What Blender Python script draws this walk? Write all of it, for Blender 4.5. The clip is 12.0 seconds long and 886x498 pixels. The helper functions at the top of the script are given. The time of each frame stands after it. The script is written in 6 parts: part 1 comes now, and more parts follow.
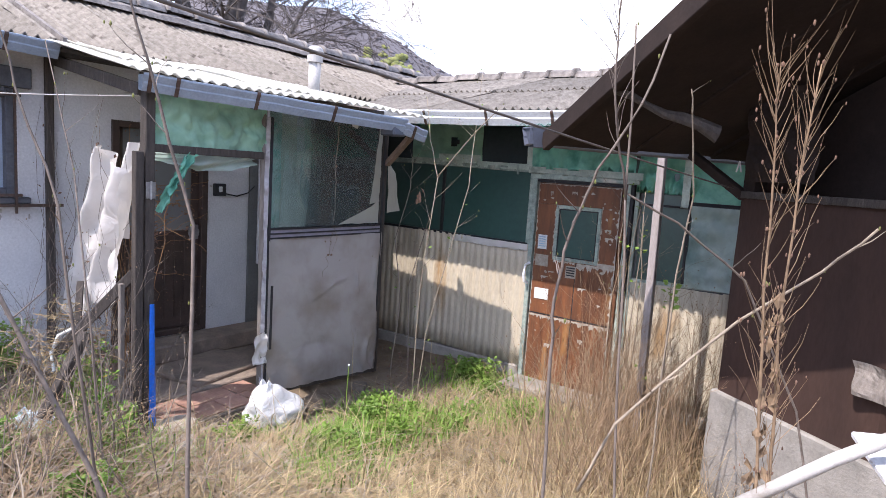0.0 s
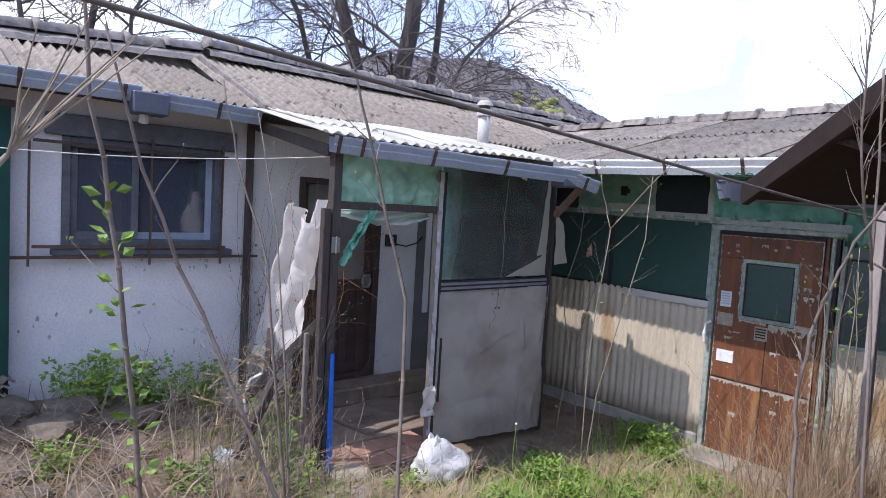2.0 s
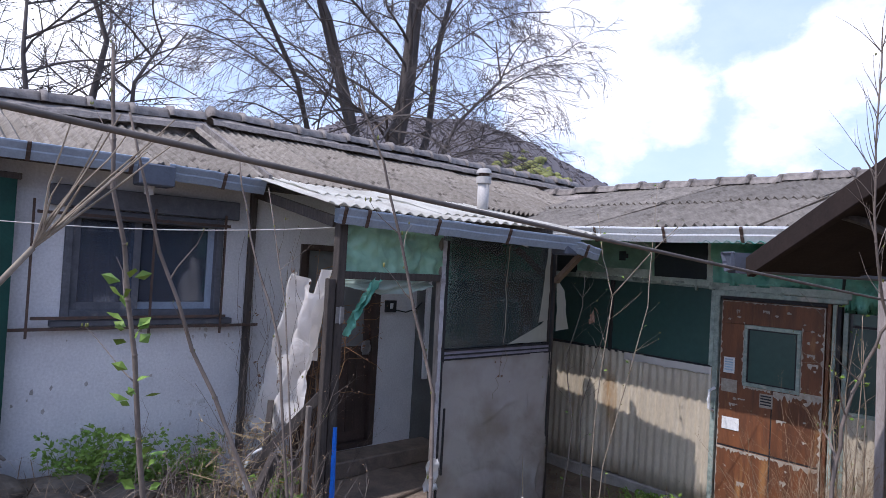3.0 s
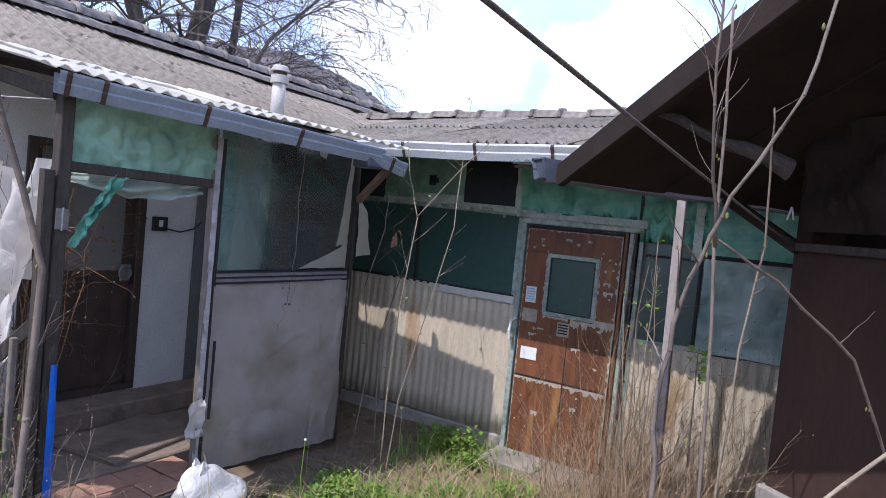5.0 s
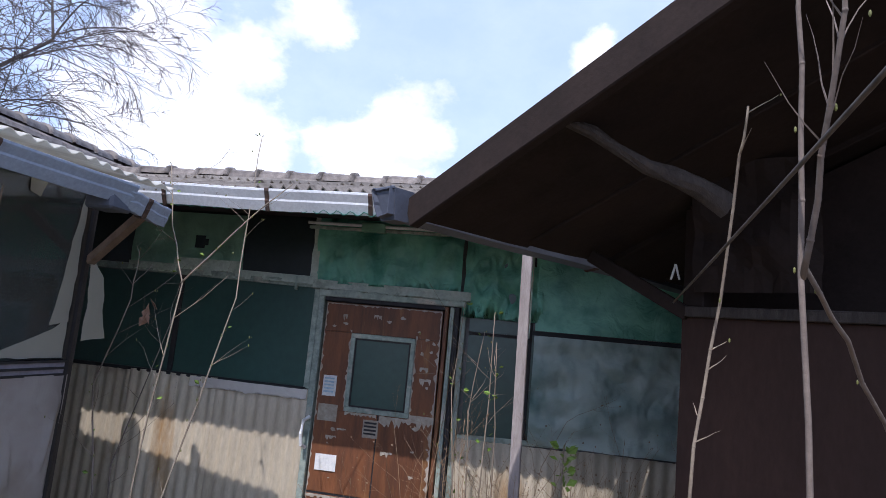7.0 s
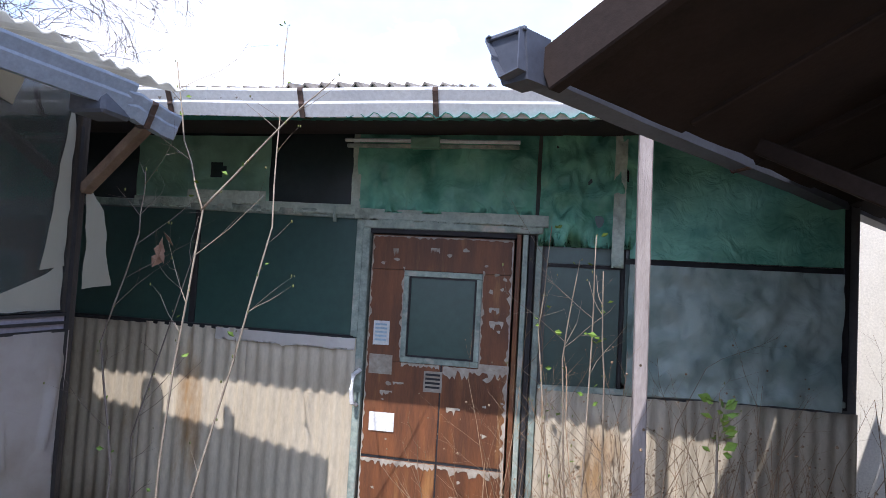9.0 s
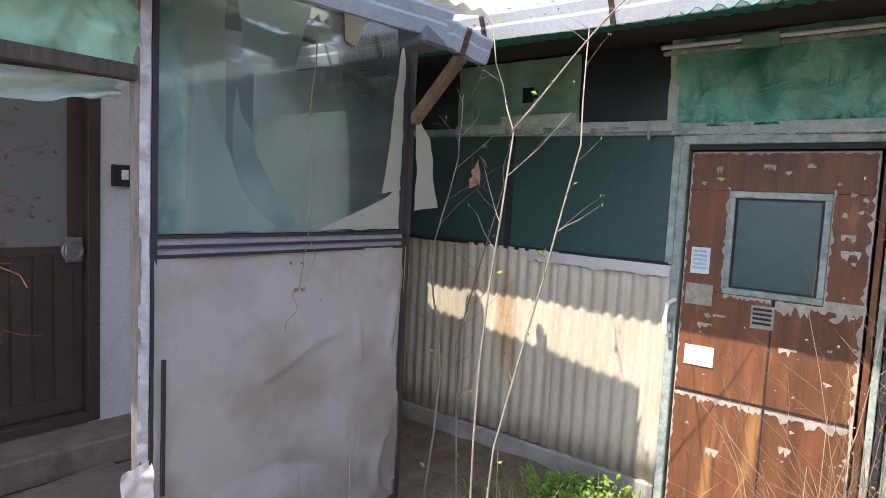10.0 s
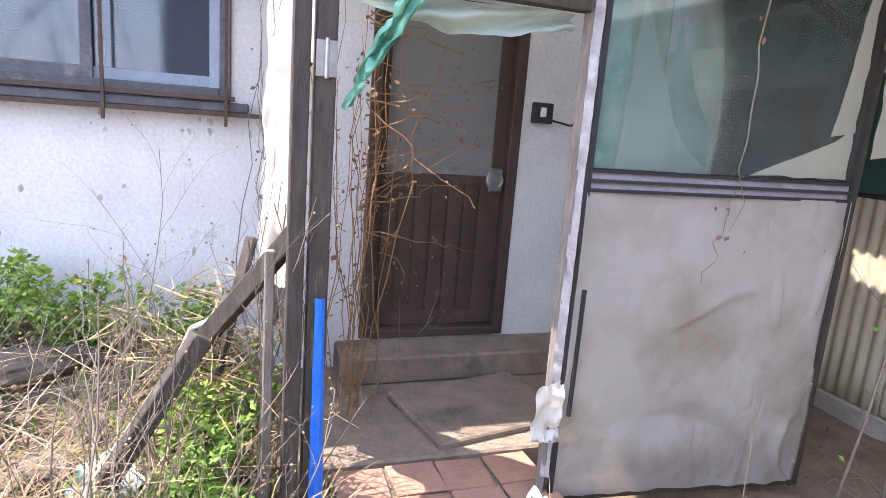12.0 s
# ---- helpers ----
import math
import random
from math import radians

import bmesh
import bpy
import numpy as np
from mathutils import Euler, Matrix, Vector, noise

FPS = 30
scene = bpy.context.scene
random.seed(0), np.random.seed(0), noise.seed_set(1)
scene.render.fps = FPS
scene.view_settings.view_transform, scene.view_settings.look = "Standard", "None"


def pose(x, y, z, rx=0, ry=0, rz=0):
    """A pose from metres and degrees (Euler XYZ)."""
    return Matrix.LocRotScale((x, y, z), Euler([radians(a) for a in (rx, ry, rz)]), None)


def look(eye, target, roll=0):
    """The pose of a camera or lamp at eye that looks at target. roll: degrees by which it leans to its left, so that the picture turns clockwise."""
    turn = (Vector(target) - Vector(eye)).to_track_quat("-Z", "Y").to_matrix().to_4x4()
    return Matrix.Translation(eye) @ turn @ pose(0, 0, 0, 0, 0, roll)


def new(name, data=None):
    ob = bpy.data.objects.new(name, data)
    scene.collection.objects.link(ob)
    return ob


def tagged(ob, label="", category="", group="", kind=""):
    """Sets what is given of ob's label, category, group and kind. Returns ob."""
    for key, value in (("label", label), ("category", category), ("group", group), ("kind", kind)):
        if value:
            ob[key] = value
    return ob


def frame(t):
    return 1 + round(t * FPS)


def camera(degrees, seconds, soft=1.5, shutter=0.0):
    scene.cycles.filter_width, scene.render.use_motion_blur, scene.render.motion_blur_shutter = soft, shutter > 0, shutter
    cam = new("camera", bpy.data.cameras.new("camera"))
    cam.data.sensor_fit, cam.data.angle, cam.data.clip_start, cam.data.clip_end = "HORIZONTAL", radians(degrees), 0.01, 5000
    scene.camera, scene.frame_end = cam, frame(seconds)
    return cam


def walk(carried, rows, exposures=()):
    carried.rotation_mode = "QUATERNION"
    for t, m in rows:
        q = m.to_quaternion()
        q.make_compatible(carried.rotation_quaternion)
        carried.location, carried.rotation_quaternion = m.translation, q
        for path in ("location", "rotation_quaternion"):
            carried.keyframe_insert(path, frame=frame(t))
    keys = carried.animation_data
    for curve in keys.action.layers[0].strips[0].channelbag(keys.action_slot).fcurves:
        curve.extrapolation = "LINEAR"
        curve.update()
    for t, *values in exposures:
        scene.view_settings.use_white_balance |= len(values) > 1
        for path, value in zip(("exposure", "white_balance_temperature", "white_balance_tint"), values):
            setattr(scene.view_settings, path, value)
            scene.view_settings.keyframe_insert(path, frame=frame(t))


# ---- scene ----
cam = camera(70.9, 12.0, soft=0.75)
PATH = [
    (0, (2.658, -5.121, 1.895), (1.495, -3.512, 1.65), 3.8),
    (0.5, (2.616, -5.119, 1.899), (1.281, -3.647, 1.677), 3.6),
    (1, (2.54, -5.145, 1.905), (1.116, -3.754, 1.712), 3.8),
    (1.5, (2.5, -5.159, 1.912), (1.012, -3.832, 1.742), 3.6),
    (2, (2.461, -5.158, 1.961), (0.941, -3.866, 1.821), 3.4),
    (2.5, (2.412, -5.19, 1.993), (0.861, -3.928, 1.959), 2.5),
    (3, (2.395, -5.228, 2.04), (0.885, -3.917, 2.083), 3.2),
    (3.5, (2.417, -5.208, 2.063), (1.008, -3.79, 2.116), 3.0),
    (3.7, (2.403, -5.135, 2.035), (1.098, -3.619, 2.081), 3.3),
    (5.3, (2.074, -4.554, 1.777), (1.024, -2.854, 1.694), 5.1),
    (5.5, (2.044, -4.494, 1.742), (1.006, -2.784, 1.709), 4.6),
    (6, (1.927, -4.351, 1.73), (0.977, -2.593, 1.805), 4.4),
    (6.5, (1.682, -4.109, 1.666), (1.015, -2.233, 1.857), 4.9),
    (7, (1.519, -3.903, 1.71), (1.129, -1.96, 1.984), 5.3),
    (7.2, (1.482, -3.768, 1.713), (1.177, -1.813, 2.007), 5.2),
    (8.8, (1.117, -3.334, 1.638), (0.875, -1.356, 1.81), 3.0),
    (9, (1.068, -3.287, 1.629), (0.666, -1.331, 1.729), 3.2),
    (9.5, (0.974, -3.212, 1.631), (0.105, -1.411, 1.598), 3.1),
    (10, (1.047, -3.203, 1.582), (-0.219, -1.664, 1.412), 2.8),
    (10.5, (0.995, -3.252, 1.559), (-0.46, -1.906, 1.291), 3.0),
    (11, (0.935, -3.252, 1.519), (-0.714, -2.169, 1.193), 3.9),
    (11.5, (0.868, -3.321, 1.524), (-0.921, -2.507, 1.151), 4.0),
    (12, (0.851, -3.37, 1.524), (-0.999, -2.727, 1.121), 4.5),
]
walk(cam, [(t, look(eye, target, roll)) for t, eye, target, roll in PATH],
     exposures=[(0.0, 1.0, 6450, 18), (1.5, 0.7, 6300, 18), (2.5, 0.34, 6050, 19), (3.0, 0.12, 6050, 19), (3.5, -0.1, 6050, 16), (3.7, -0.1, 6050, 16), (5.3, 0.46, 6050, 19), (6.0, 0.34, 6100, 19), (7.0, 0.14, 6050, 18),
                (9.0, 0.72, 6100, 17), (9.5, 0.98, 6250, 16), (10.0, 1.42, 6750, 15), (10.5, 2.02, 6950, 14), (11.0, 2.2, 7050, 15), (11.5, 2.15, 7000, 17), (12.0, 2.1, 6950, 18)])

# ---- world and sun ----
SUN_DIR = Vector((0.27, 1.0, -1.58)).normalized()      # the way the sunlight travels
world = bpy.data.worlds.new("sky")
scene.world = world
world.use_nodes = True
wt = world.node_tree
for n in list(wt.nodes):
    wt.nodes.remove(n)
wout = wt.nodes.new("ShaderNodeOutputWorld")
wbg = wt.nodes.new("ShaderNodeBackground")
wsky = wt.nodes.new("ShaderNodeTexSky")
wsky.sky_type, wsky.sun_disc = "NISHITA", False
wsky.sun_elevation = math.asin(-SUN_DIR.z)
wsky.sun_rotation = math.atan2(-SUN_DIR.x, -SUN_DIR.y)
wsky.air_density, wsky.dust_density = 1.0, 1.2
wco = wt.nodes.new("ShaderNodeTexCoord")
L = wt.links.new


def sky_math(op, a, b=None, c=None):
    n = wt.nodes.new("ShaderNodeMath")
    n.operation = op
    for k, v in enumerate((a, b, c)):
        if v is None:
            continue
        if isinstance(v, (int, float)):
            n.inputs[k].default_value = v
        else:
            L(v, n.inputs[k])
    return n.outputs[0]


def sky_noise(scale, detail, rough, stretch):
    mp = wt.nodes.new("ShaderNodeMapping")
    mp.inputs["Scale"].default_value = (1.0, 1.0, stretch)
    mp.inputs["Location"].default_value = (0.35, 0.2, 0.1)
    n = wt.nodes.new("ShaderNodeTexNoise")
    n.inputs["Scale"].default_value, n.inputs["Detail"].default_value, n.inputs["Roughness"].default_value = scale, detail, rough
    L(wco.outputs["Generated"], mp.inputs["Vector"])
    L(mp.outputs["Vector"], n.inputs["Vector"])
    return n.outputs["Fac"]


# heaps of fair-weather cloud: direction and half-width in radians
heap = None
for d, r in (((-0.54, 0.79, 0.29), 0.14), ((-0.585, 0.74, 0.38), 0.1), ((-0.272, 0.919, 0.287), 0.1), ((-0.335, 0.911, 0.24), 0.1), ((-0.62, 0.745, 0.26), 0.09), ((-0.47, 0.85, 0.24), 0.07),
             ((-0.39, 0.81, 0.46), 0.06), ((0.02, 0.901, 0.432), 0.04), ((0.5, 0.8, 0.3), 0.2), ((-0.95, 0.1, 0.3), 0.2), ((-0.88, 0.5, 0.14), 0.06), ((0.6, -0.7, 0.4), 0.25), ((-0.5, -0.8, 0.5), 0.25)):
    dot = wt.nodes.new("ShaderNodeVectorMath")
    dot.operation = "DOT_PRODUCT"
    dot.inputs[1].default_value = Vector(d).normalized()
    L(wco.outputs["Generated"], dot.inputs[0])
    near = sky_math("SUBTRACT", 1.0, sky_math("DIVIDE", sky_math("ARCCOSINE", dot.outputs["Value"]), r))
    heap = near if heap is None else sky_math("MAXIMUM", heap, near)
billow = sky_math("MULTIPLY_ADD", sky_noise(8.0, 9, 0.58, 1.5), 2.6, -1.3)
amount = sky_math("ADD", sky_math("MAXIMUM", heap, -0.75), billow)
wramp = wt.nodes.new("ShaderNodeMapRange")
wramp.interpolation_type = "SMOOTHSTEP"
wramp.inputs["From Min"].default_value, wramp.inputs["From Max"].default_value = -0.2, 0.6
L(amount, wramp.inputs["Value"])
veil = sky_math("MULTIPLY", sky_noise(2.2, 6, 0.55, 2.4), 0.25)
wlift = wt.nodes.new("ShaderNodeMix")
wlift.data_type, wlift.inputs["Factor"].default_value = "RGBA", 0.6
wlift.inputs["B"].default_value = (4.8, 6.3, 9.3, 1)
wmix = wt.nodes.new("ShaderNodeMix")
wmix.data_type = "RGBA"
wbg.inputs["Strength"].default_value = 0.15
shade = wt.nodes.new("ShaderNodeMix")
shade.data_type = "RGBA"
shade.inputs["A"].default_value, shade.inputs["B"].default_value = (5.8, 6.3, 7.2, 1), (9.4, 9.5, 9.7, 1)
L(sky_math("MULTIPLY_ADD", sky_noise(11.0, 8, 0.6, 1.6), 2.6, -0.8), shade.inputs["Factor"])
L(shade.outputs["Result"], wmix.inputs["B"])
L(wsky.outputs["Color"], wlift.inputs["A"])
L(wlift.outputs["Result"], wmix.inputs["A"])
L(sky_math("MAXIMUM", wramp.outputs["Result"], veil), wmix.inputs["Factor"])
L(wmix.outputs["Result"], wbg.inputs["Color"])
L(wbg.outputs["Background"], wout.inputs["Surface"])
sun = new("sun", bpy.data.lights.new("sun", "SUN"))
sun.data.energy, sun.data.angle, sun.data.color = 3.5, radians(0.5), (1.0, 0.95, 0.87)
sun.matrix_world = look((0, 0, 30), Vector((0, 0, 30)) + SUN_DIR)


# ---- materials ----
def surf(name, c1, c2, scale=8.0, rough=0.8, bump=0.15, stain=None, stain_at=0.6, stain_scale=1.3, metal=0.0,
         vary=0.12, stretch=(1, 1, 1), fine=60.0, spec=0.4):
    """A worn surface: two tones broken by noise, stains of a larger scale, fine grain in colour and relief."""
    m = bpy.data.materials.new(name)
    m.use_nodes = True
    nt = m.node_tree
    bsdf = nt.nodes["Principled BSDF"]
    ln = nt.links.new
    co = nt.nodes.new("ShaderNodeTexCoord")
    mp = nt.nodes.new("ShaderNodeMapping")
    mp.inputs["Scale"].default_value = stretch
    ln(co.outputs["Object"], mp.inputs["Vector"])

    def noisy(sc, detail):
        n = nt.nodes.new("ShaderNodeTexNoise")
        n.inputs["Scale"].default_value, n.inputs["Detail"].default_value = sc, detail
        n.inputs["Roughness"].default_value = 0.62
        ln(mp.outputs["Vector"], n.inputs["Vector"])
        return n.outputs["Fac"]

    def ramp(fac, a, b):
        r = nt.nodes.new("ShaderNodeMapRange")
        r.inputs["From Min"].default_value, r.inputs["From Max"].default_value = a, b
        ln(fac, r.inputs["Value"])
        return r.outputs["Result"]

    def mix(fac, a, b):
        x = nt.nodes.new("ShaderNodeMix")
        x.data_type = "RGBA"
        ln(fac, x.inputs["Factor"])
        for key, v in (("A", a), ("B", b)):
            if isinstance(v, tuple):
                x.inputs[key].default_value = (*v, 1)
            else:
                ln(v, x.inputs[key])
        return x.outputs["Result"]

    col = mix(ramp(noisy(scale, 5), 0.35, 0.65), c1, c2)
    if stain:
        col = mix(ramp(noisy(stain_scale, 7), stain_at, stain_at + 0.12), col, stain)
    fn = noisy(fine, 4)
    info = nt.nodes.new("ShaderNodeObjectInfo")
    hs = nt.nodes.new("ShaderNodeHueSaturation")
    va = nt.nodes.new("ShaderNodeMath")
    va.operation = "MULTIPLY_ADD"
    va.inputs[1].default_value, va.inputs[2].default_value = 2 * vary, 1 - vary
    ln(info.outputs["Random"], va.inputs[0])
    mu = nt.nodes.new("ShaderNodeMath")
    mu.operation = "MULTIPLY"
    ln(va.outputs[0], mu.inputs[0])
    ln(ramp(fn, -1.3, 1.9), mu.inputs[1])
    sc2 = nt.nodes.new("ShaderNodeMath")
    sc2.operation = "MULTIPLY"
    sc2.inputs[1].default_value = 1.75
    ln(mu.outputs[0], sc2.inputs[0])
    ln(sc2.outputs[0], hs.inputs["Value"])
    ln(col, hs.inputs["Color"])
    ln(hs.outputs["Color"], bsdf.inputs["Base Color"])
    bsdf.inputs["Roughness"].default_value, bsdf.inputs["Metallic"].default_value = rough, metal
    bsdf.inputs["Specular IOR Level"].default_value = spec
    if bump:
        bp = nt.nodes.new("ShaderNodeBump")
        bp.inputs["Strength"].default_value, bp.inputs["Distance"].default_value = bump, 0.01
        ln(fn, bp.inputs["Height"])
        ln(bp.outputs["Normal"], bsdf.inputs["Normal"])
    return m


def film(name, color, through_part, clear=0.0, rough=0.35, crease=14.0, bump=0.4, dirt_shade=(0.3, 0.28, 0.24), mottle=0.55, patch=2.2):
    """Thin plastic sheet: scatters light, lets some through, with creases, dirt and painted fold shading."""
    m = bpy.data.materials.new(name)
    m.use_nodes = True
    nt = m.node_tree
    ln = nt.links.new
    out = nt.nodes["Material Output"]
    bsdf = nt.nodes["Principled BSDF"]
    co = nt.nodes.new("ShaderNodeTexCoord")
    n1 = nt.nodes.new("ShaderNodeTexNoise")
    n1.inputs["Scale"].default_value, n1.inputs["Detail"].default_value = patch, 8
    n2 = nt.nodes.new("ShaderNodeTexNoise")
    n2.inputs["Scale"].default_value, n2.inputs["Detail"].default_value, n2.inputs["Distortion"].default_value = crease, 3, 1.5
    ln(co.outputs["Object"], n1.inputs["Vector"])
    ln(co.outputs["Object"], n2.inputs["Vector"])
    rp = nt.nodes.new("ShaderNodeMapRange")
    rp.inputs["From Min"].default_value, rp.inputs["From Max"].default_value = 0.42, 0.75
    ln(n1.outputs["Fac"], rp.inputs["Value"])
    mx = nt.nodes.new("ShaderNodeMix")
    mx.data_type = "RGBA"
    mx.inputs["A"].default_value, mx.inputs["B"].default_value = (*color, 1), (*dirt_shade, 1)
    half = nt.nodes.new("ShaderNodeMath")
    half.operation = "MULTIPLY"
    half.inputs[1].default_value = mottle
    ln(rp.outputs["Result"], half.inputs[0])
    ln(half.outputs[0], mx.inputs["Factor"])
    ln(mx.outputs["Result"], bsdf.inputs["Base Color"])
    bsdf.inputs["Roughness"].default_value = rough
    bp = nt.nodes.new("ShaderNodeBump")
    bp.inputs["Strength"].default_value, bp.inputs["Distance"].default_value = bump, 0.02
    ln(n2.outputs["Fac"], bp.inputs["Height"])
    ln(bp.outputs["Normal"], bsdf.inputs["Normal"])
    tr = nt.nodes.new("ShaderNodeBsdfTranslucent")
    ln(mx.outputs["Result"], tr.inputs["Color"])
    a = nt.nodes.new("ShaderNodeMixShader")
    a.inputs["Fac"].default_value = through_part
    ln(bsdf.outputs[0], a.inputs[1])
    ln(tr.outputs[0], a.inputs[2])
    tp = nt.nodes.new("ShaderNodeBsdfTransparent")
    b = nt.nodes.new("ShaderNodeMixShader")
    b.inputs["Fac"].default_value = clear
    ln(a.outputs[0], b.inputs[1])
    ln(tp.outputs[0], b.inputs[2])
    ln(b.outputs[0], out.inputs["Surface"])
    return m


def glass(name, tint, gloss=0.12, clear=0.8, dull=(0.3, 0.32, 0.32)):
    """A dusty window pane: clear with a tint, a dull film colour and a mirror gloss by angle."""
    m = bpy.data.materials.new(name)
    m.use_nodes = True
    nt = m.node_tree
    ln = nt.links.new
    out = nt.nodes["Material Output"]
    bsdf = nt.nodes["Principled BSDF"]
    bsdf.inputs["Base Color"].default_value = (*dull, 1)
    bsdf.inputs["Roughness"].default_value = 0.6
    tp = nt.nodes.new("ShaderNodeBsdfTransparent")
    tp.inputs["Color"].default_value = (*tint, 1)
    a = nt.nodes.new("ShaderNodeMixShader")
    a.inputs["Fac"].default_value = clear
    ln(bsdf.outputs[0], a.inputs[1])
    ln(tp.outputs[0], a.inputs[2])
    gl = nt.nodes.new("ShaderNodeBsdfGlossy")
    gl.inputs["Roughness"].default_value = 0.06
    fr = nt.nodes.new("ShaderNodeFresnel")
    fr.inputs["IOR"].default_value = 1.5
    ad = nt.nodes.new("ShaderNodeMath")
    ad.operation = "ADD"
    ad.inputs[1].default_value = gloss
    ln(fr.outputs[0], ad.inputs[0])
    b = nt.nodes.new("ShaderNodeMixShader")
    ln(ad.outputs[0], b.inputs["Fac"])
    ln(a.outputs[0], b.inputs[1])
    ln(gl.outputs[0], b.inputs[2])
    ln(b.outputs[0], out.inputs["Surface"])
    return m


M_PLASTER = surf("white_plaster", (0.74, 0.74, 0.76), (0.66, 0.66, 0.69), 3, 0.9, 0.12, stain=(0.42, 0.41, 0.4), stain_at=0.66, stain_scale=4)
M_CREAM = surf("cream_plaster", (0.68, 0.65, 0.58), (0.6, 0.57, 0.5), 3, 0.9, 0.25, stain=(0.4, 0.37, 0.33), stain_at=0.66, stain_scale=2.5)
M_CONCRETE = surf("old_concrete", (0.34, 0.315, 0.285), (0.24, 0.225, 0.205), 6, 0.95, 0.5, stain=(0.15, 0.135, 0.12), stain_at=0.58)
M_SLATE = surf("weathered_slate", (0.27, 0.24, 0.208), (0.165, 0.145, 0.122), 14, 0.95, 0.6, stain=(0.085, 0.07, 0.058), stain_at=0.56, stain_scale=5, vary=0.2)
M_RIDGE = surf("ridge_mortar", (0.3, 0.27, 0.25), (0.18, 0.16, 0.15), 14, 0.95, 0.6, stain=(0.09, 0.08, 0.075), stain_at=0.56, stain_scale=4, vary=0.2)
M_CORR = surf("cream_sheet_metal", (0.52, 0.46, 0.36), (0.44, 0.38, 0.29), 4, 0.55, 0.1, stain=(0.33, 0.21, 0.105), stain_at=0.58, stain_scale=2.6, stretch=(1, 1, 0.3))
M_DOOR = surf("brown_painted_door", (0.21, 0.08, 0.034), (0.115, 0.048, 0.026), 5, 0.5, 0.2, stain=(0.33, 0.16, 0.06), stain_at=0.56, stain_scale=2.8, stretch=(3, 3, 0.4))
M_PEEL = surf("bare_peeled_patch", (0.46, 0.42, 0.36), (0.33, 0.28, 0.23), 20, 0.9, 0.3)
M_PAPER = surf("old_paper", (0.78, 0.78, 0.76), (0.66, 0.67, 0.68), 25, 0.9, 0.1)
M_PRINT = surf("pale_blue_print", (0.35, 0.5, 0.62), (0.4, 0.52, 0.6), 30, 0.9, 0.05)
M_GREENGLASS = surf("green_film_pane", (0.024, 0.066, 0.06), (0.032, 0.08, 0.072), 1.5, 0.28, 0.03, stain=(0.03, 0.08, 0.07), stain_at=0.6, fine=20, spec=0.6)
# opaque near-black tone stands in for the dark rooms behind the glass
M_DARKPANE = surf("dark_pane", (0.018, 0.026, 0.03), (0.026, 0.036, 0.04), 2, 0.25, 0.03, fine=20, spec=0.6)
M_GREENWOOD = surf("faded_green_paint", (0.4, 0.47, 0.42), (0.2, 0.255, 0.23), 16, 0.8, 0.4, stain=(0.5, 0.47, 0.41), stain_at=0.55, stain_scale=7)
M_DARKWOOD = surf("dark_weathered_wood", (0.075, 0.062, 0.055), (0.045, 0.038, 0.035), 12, 0.85, 0.5, stain=(0.16, 0.14, 0.12), stain_at=0.6, stain_scale=5, stretch=(4, 4, 0.6))
M_GREYWOOD = surf("grey_weathered_wood", (0.24, 0.21, 0.19), (0.15, 0.13, 0.115), 12, 0.9, 0.5, stretch=(4, 4, 0.5))
M_BRACE = surf("brown_batten", (0.24, 0.17, 0.13), (0.17, 0.12, 0.09), 14, 0.85, 0.4)
M_BROWNSHEET = surf("brown_sheet_cladding", (0.058, 0.033, 0.026), (0.04, 0.024, 0.02), 3, 0.75, 0.1, stain=(0.07, 0.045, 0.036), stain_at=0.62, stretch=(1, 1, 0.3), spec=0.2)
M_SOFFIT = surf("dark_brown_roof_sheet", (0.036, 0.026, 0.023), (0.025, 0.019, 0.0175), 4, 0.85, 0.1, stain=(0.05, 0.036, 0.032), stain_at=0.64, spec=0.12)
M_GUTTER = surf("blue_grey_gutter", (0.3, 0.36, 0.45), (0.25, 0.3, 0.38), 5, 0.45, 0.05, stain=(0.36, 0.37, 0.38), stain_at=0.62, stain_scale=5)
M_SHEDGUTTER = surf("slate_blue_gutter", (0.1, 0.115, 0.15), (0.08, 0.09, 0.12), 5, 0.5, 0.05)
M_ALU = surf("bright_gutter_metal", (0.8, 0.82, 0.84), (0.7, 0.72, 0.75), 3, 0.35, 0.04, stain=(0.5, 0.5, 0.5), stain_at=0.68, stain_scale=5, metal=0.1)
M_BRACKET = surf("rusty_dark_bracket", (0.06, 0.045, 0.04), (0.1, 0.06, 0.045), 30, 0.8, 0.3)
M_TEAL = surf("teal_corrugated_plastic", (0.02, 0.2, 0.16), (0.015, 0.15, 0.12), 6, 0.5, 0.1)
M_FASCIA = surf("dark_fascia", (0.05, 0.04, 0.045), (0.035, 0.03, 0.035), 6, 0.85, 0.2)
M_WINFRAME = surf("blue_grey_window_wood", (0.12, 0.125, 0.145), (0.08, 0.085, 0.1), 12, 0.75, 0.3, stain=(0.22, 0.21, 0.2), stain_at=0.6, stain_scale=5)
M_HOUSEDOOR = surf("dark_brown_house_door", (0.075, 0.05, 0.042), (0.055, 0.038, 0.032), 8, 0.55, 0.12)
M_BLACK = surf("black_rubber_strip", (0.02, 0.02, 0.024), (0.03, 0.03, 0.034), 20, 0.7, 0.1)
M_RAIL = surf("purple_grey_rail", (0.3, 0.28, 0.33), (0.22, 0.21, 0.25), 12, 0.7, 0.2)
M_STEEL = surf("dull_steel", (0.45, 0.45, 0.46), (0.32, 0.32, 0.33), 10, 0.4, 0.1, metal=0.8)
M_BLUE = surf("blue_plastic", (0.01, 0.12, 0.6), (0.01, 0.16, 0.68), 8, 0.4, 0.1)
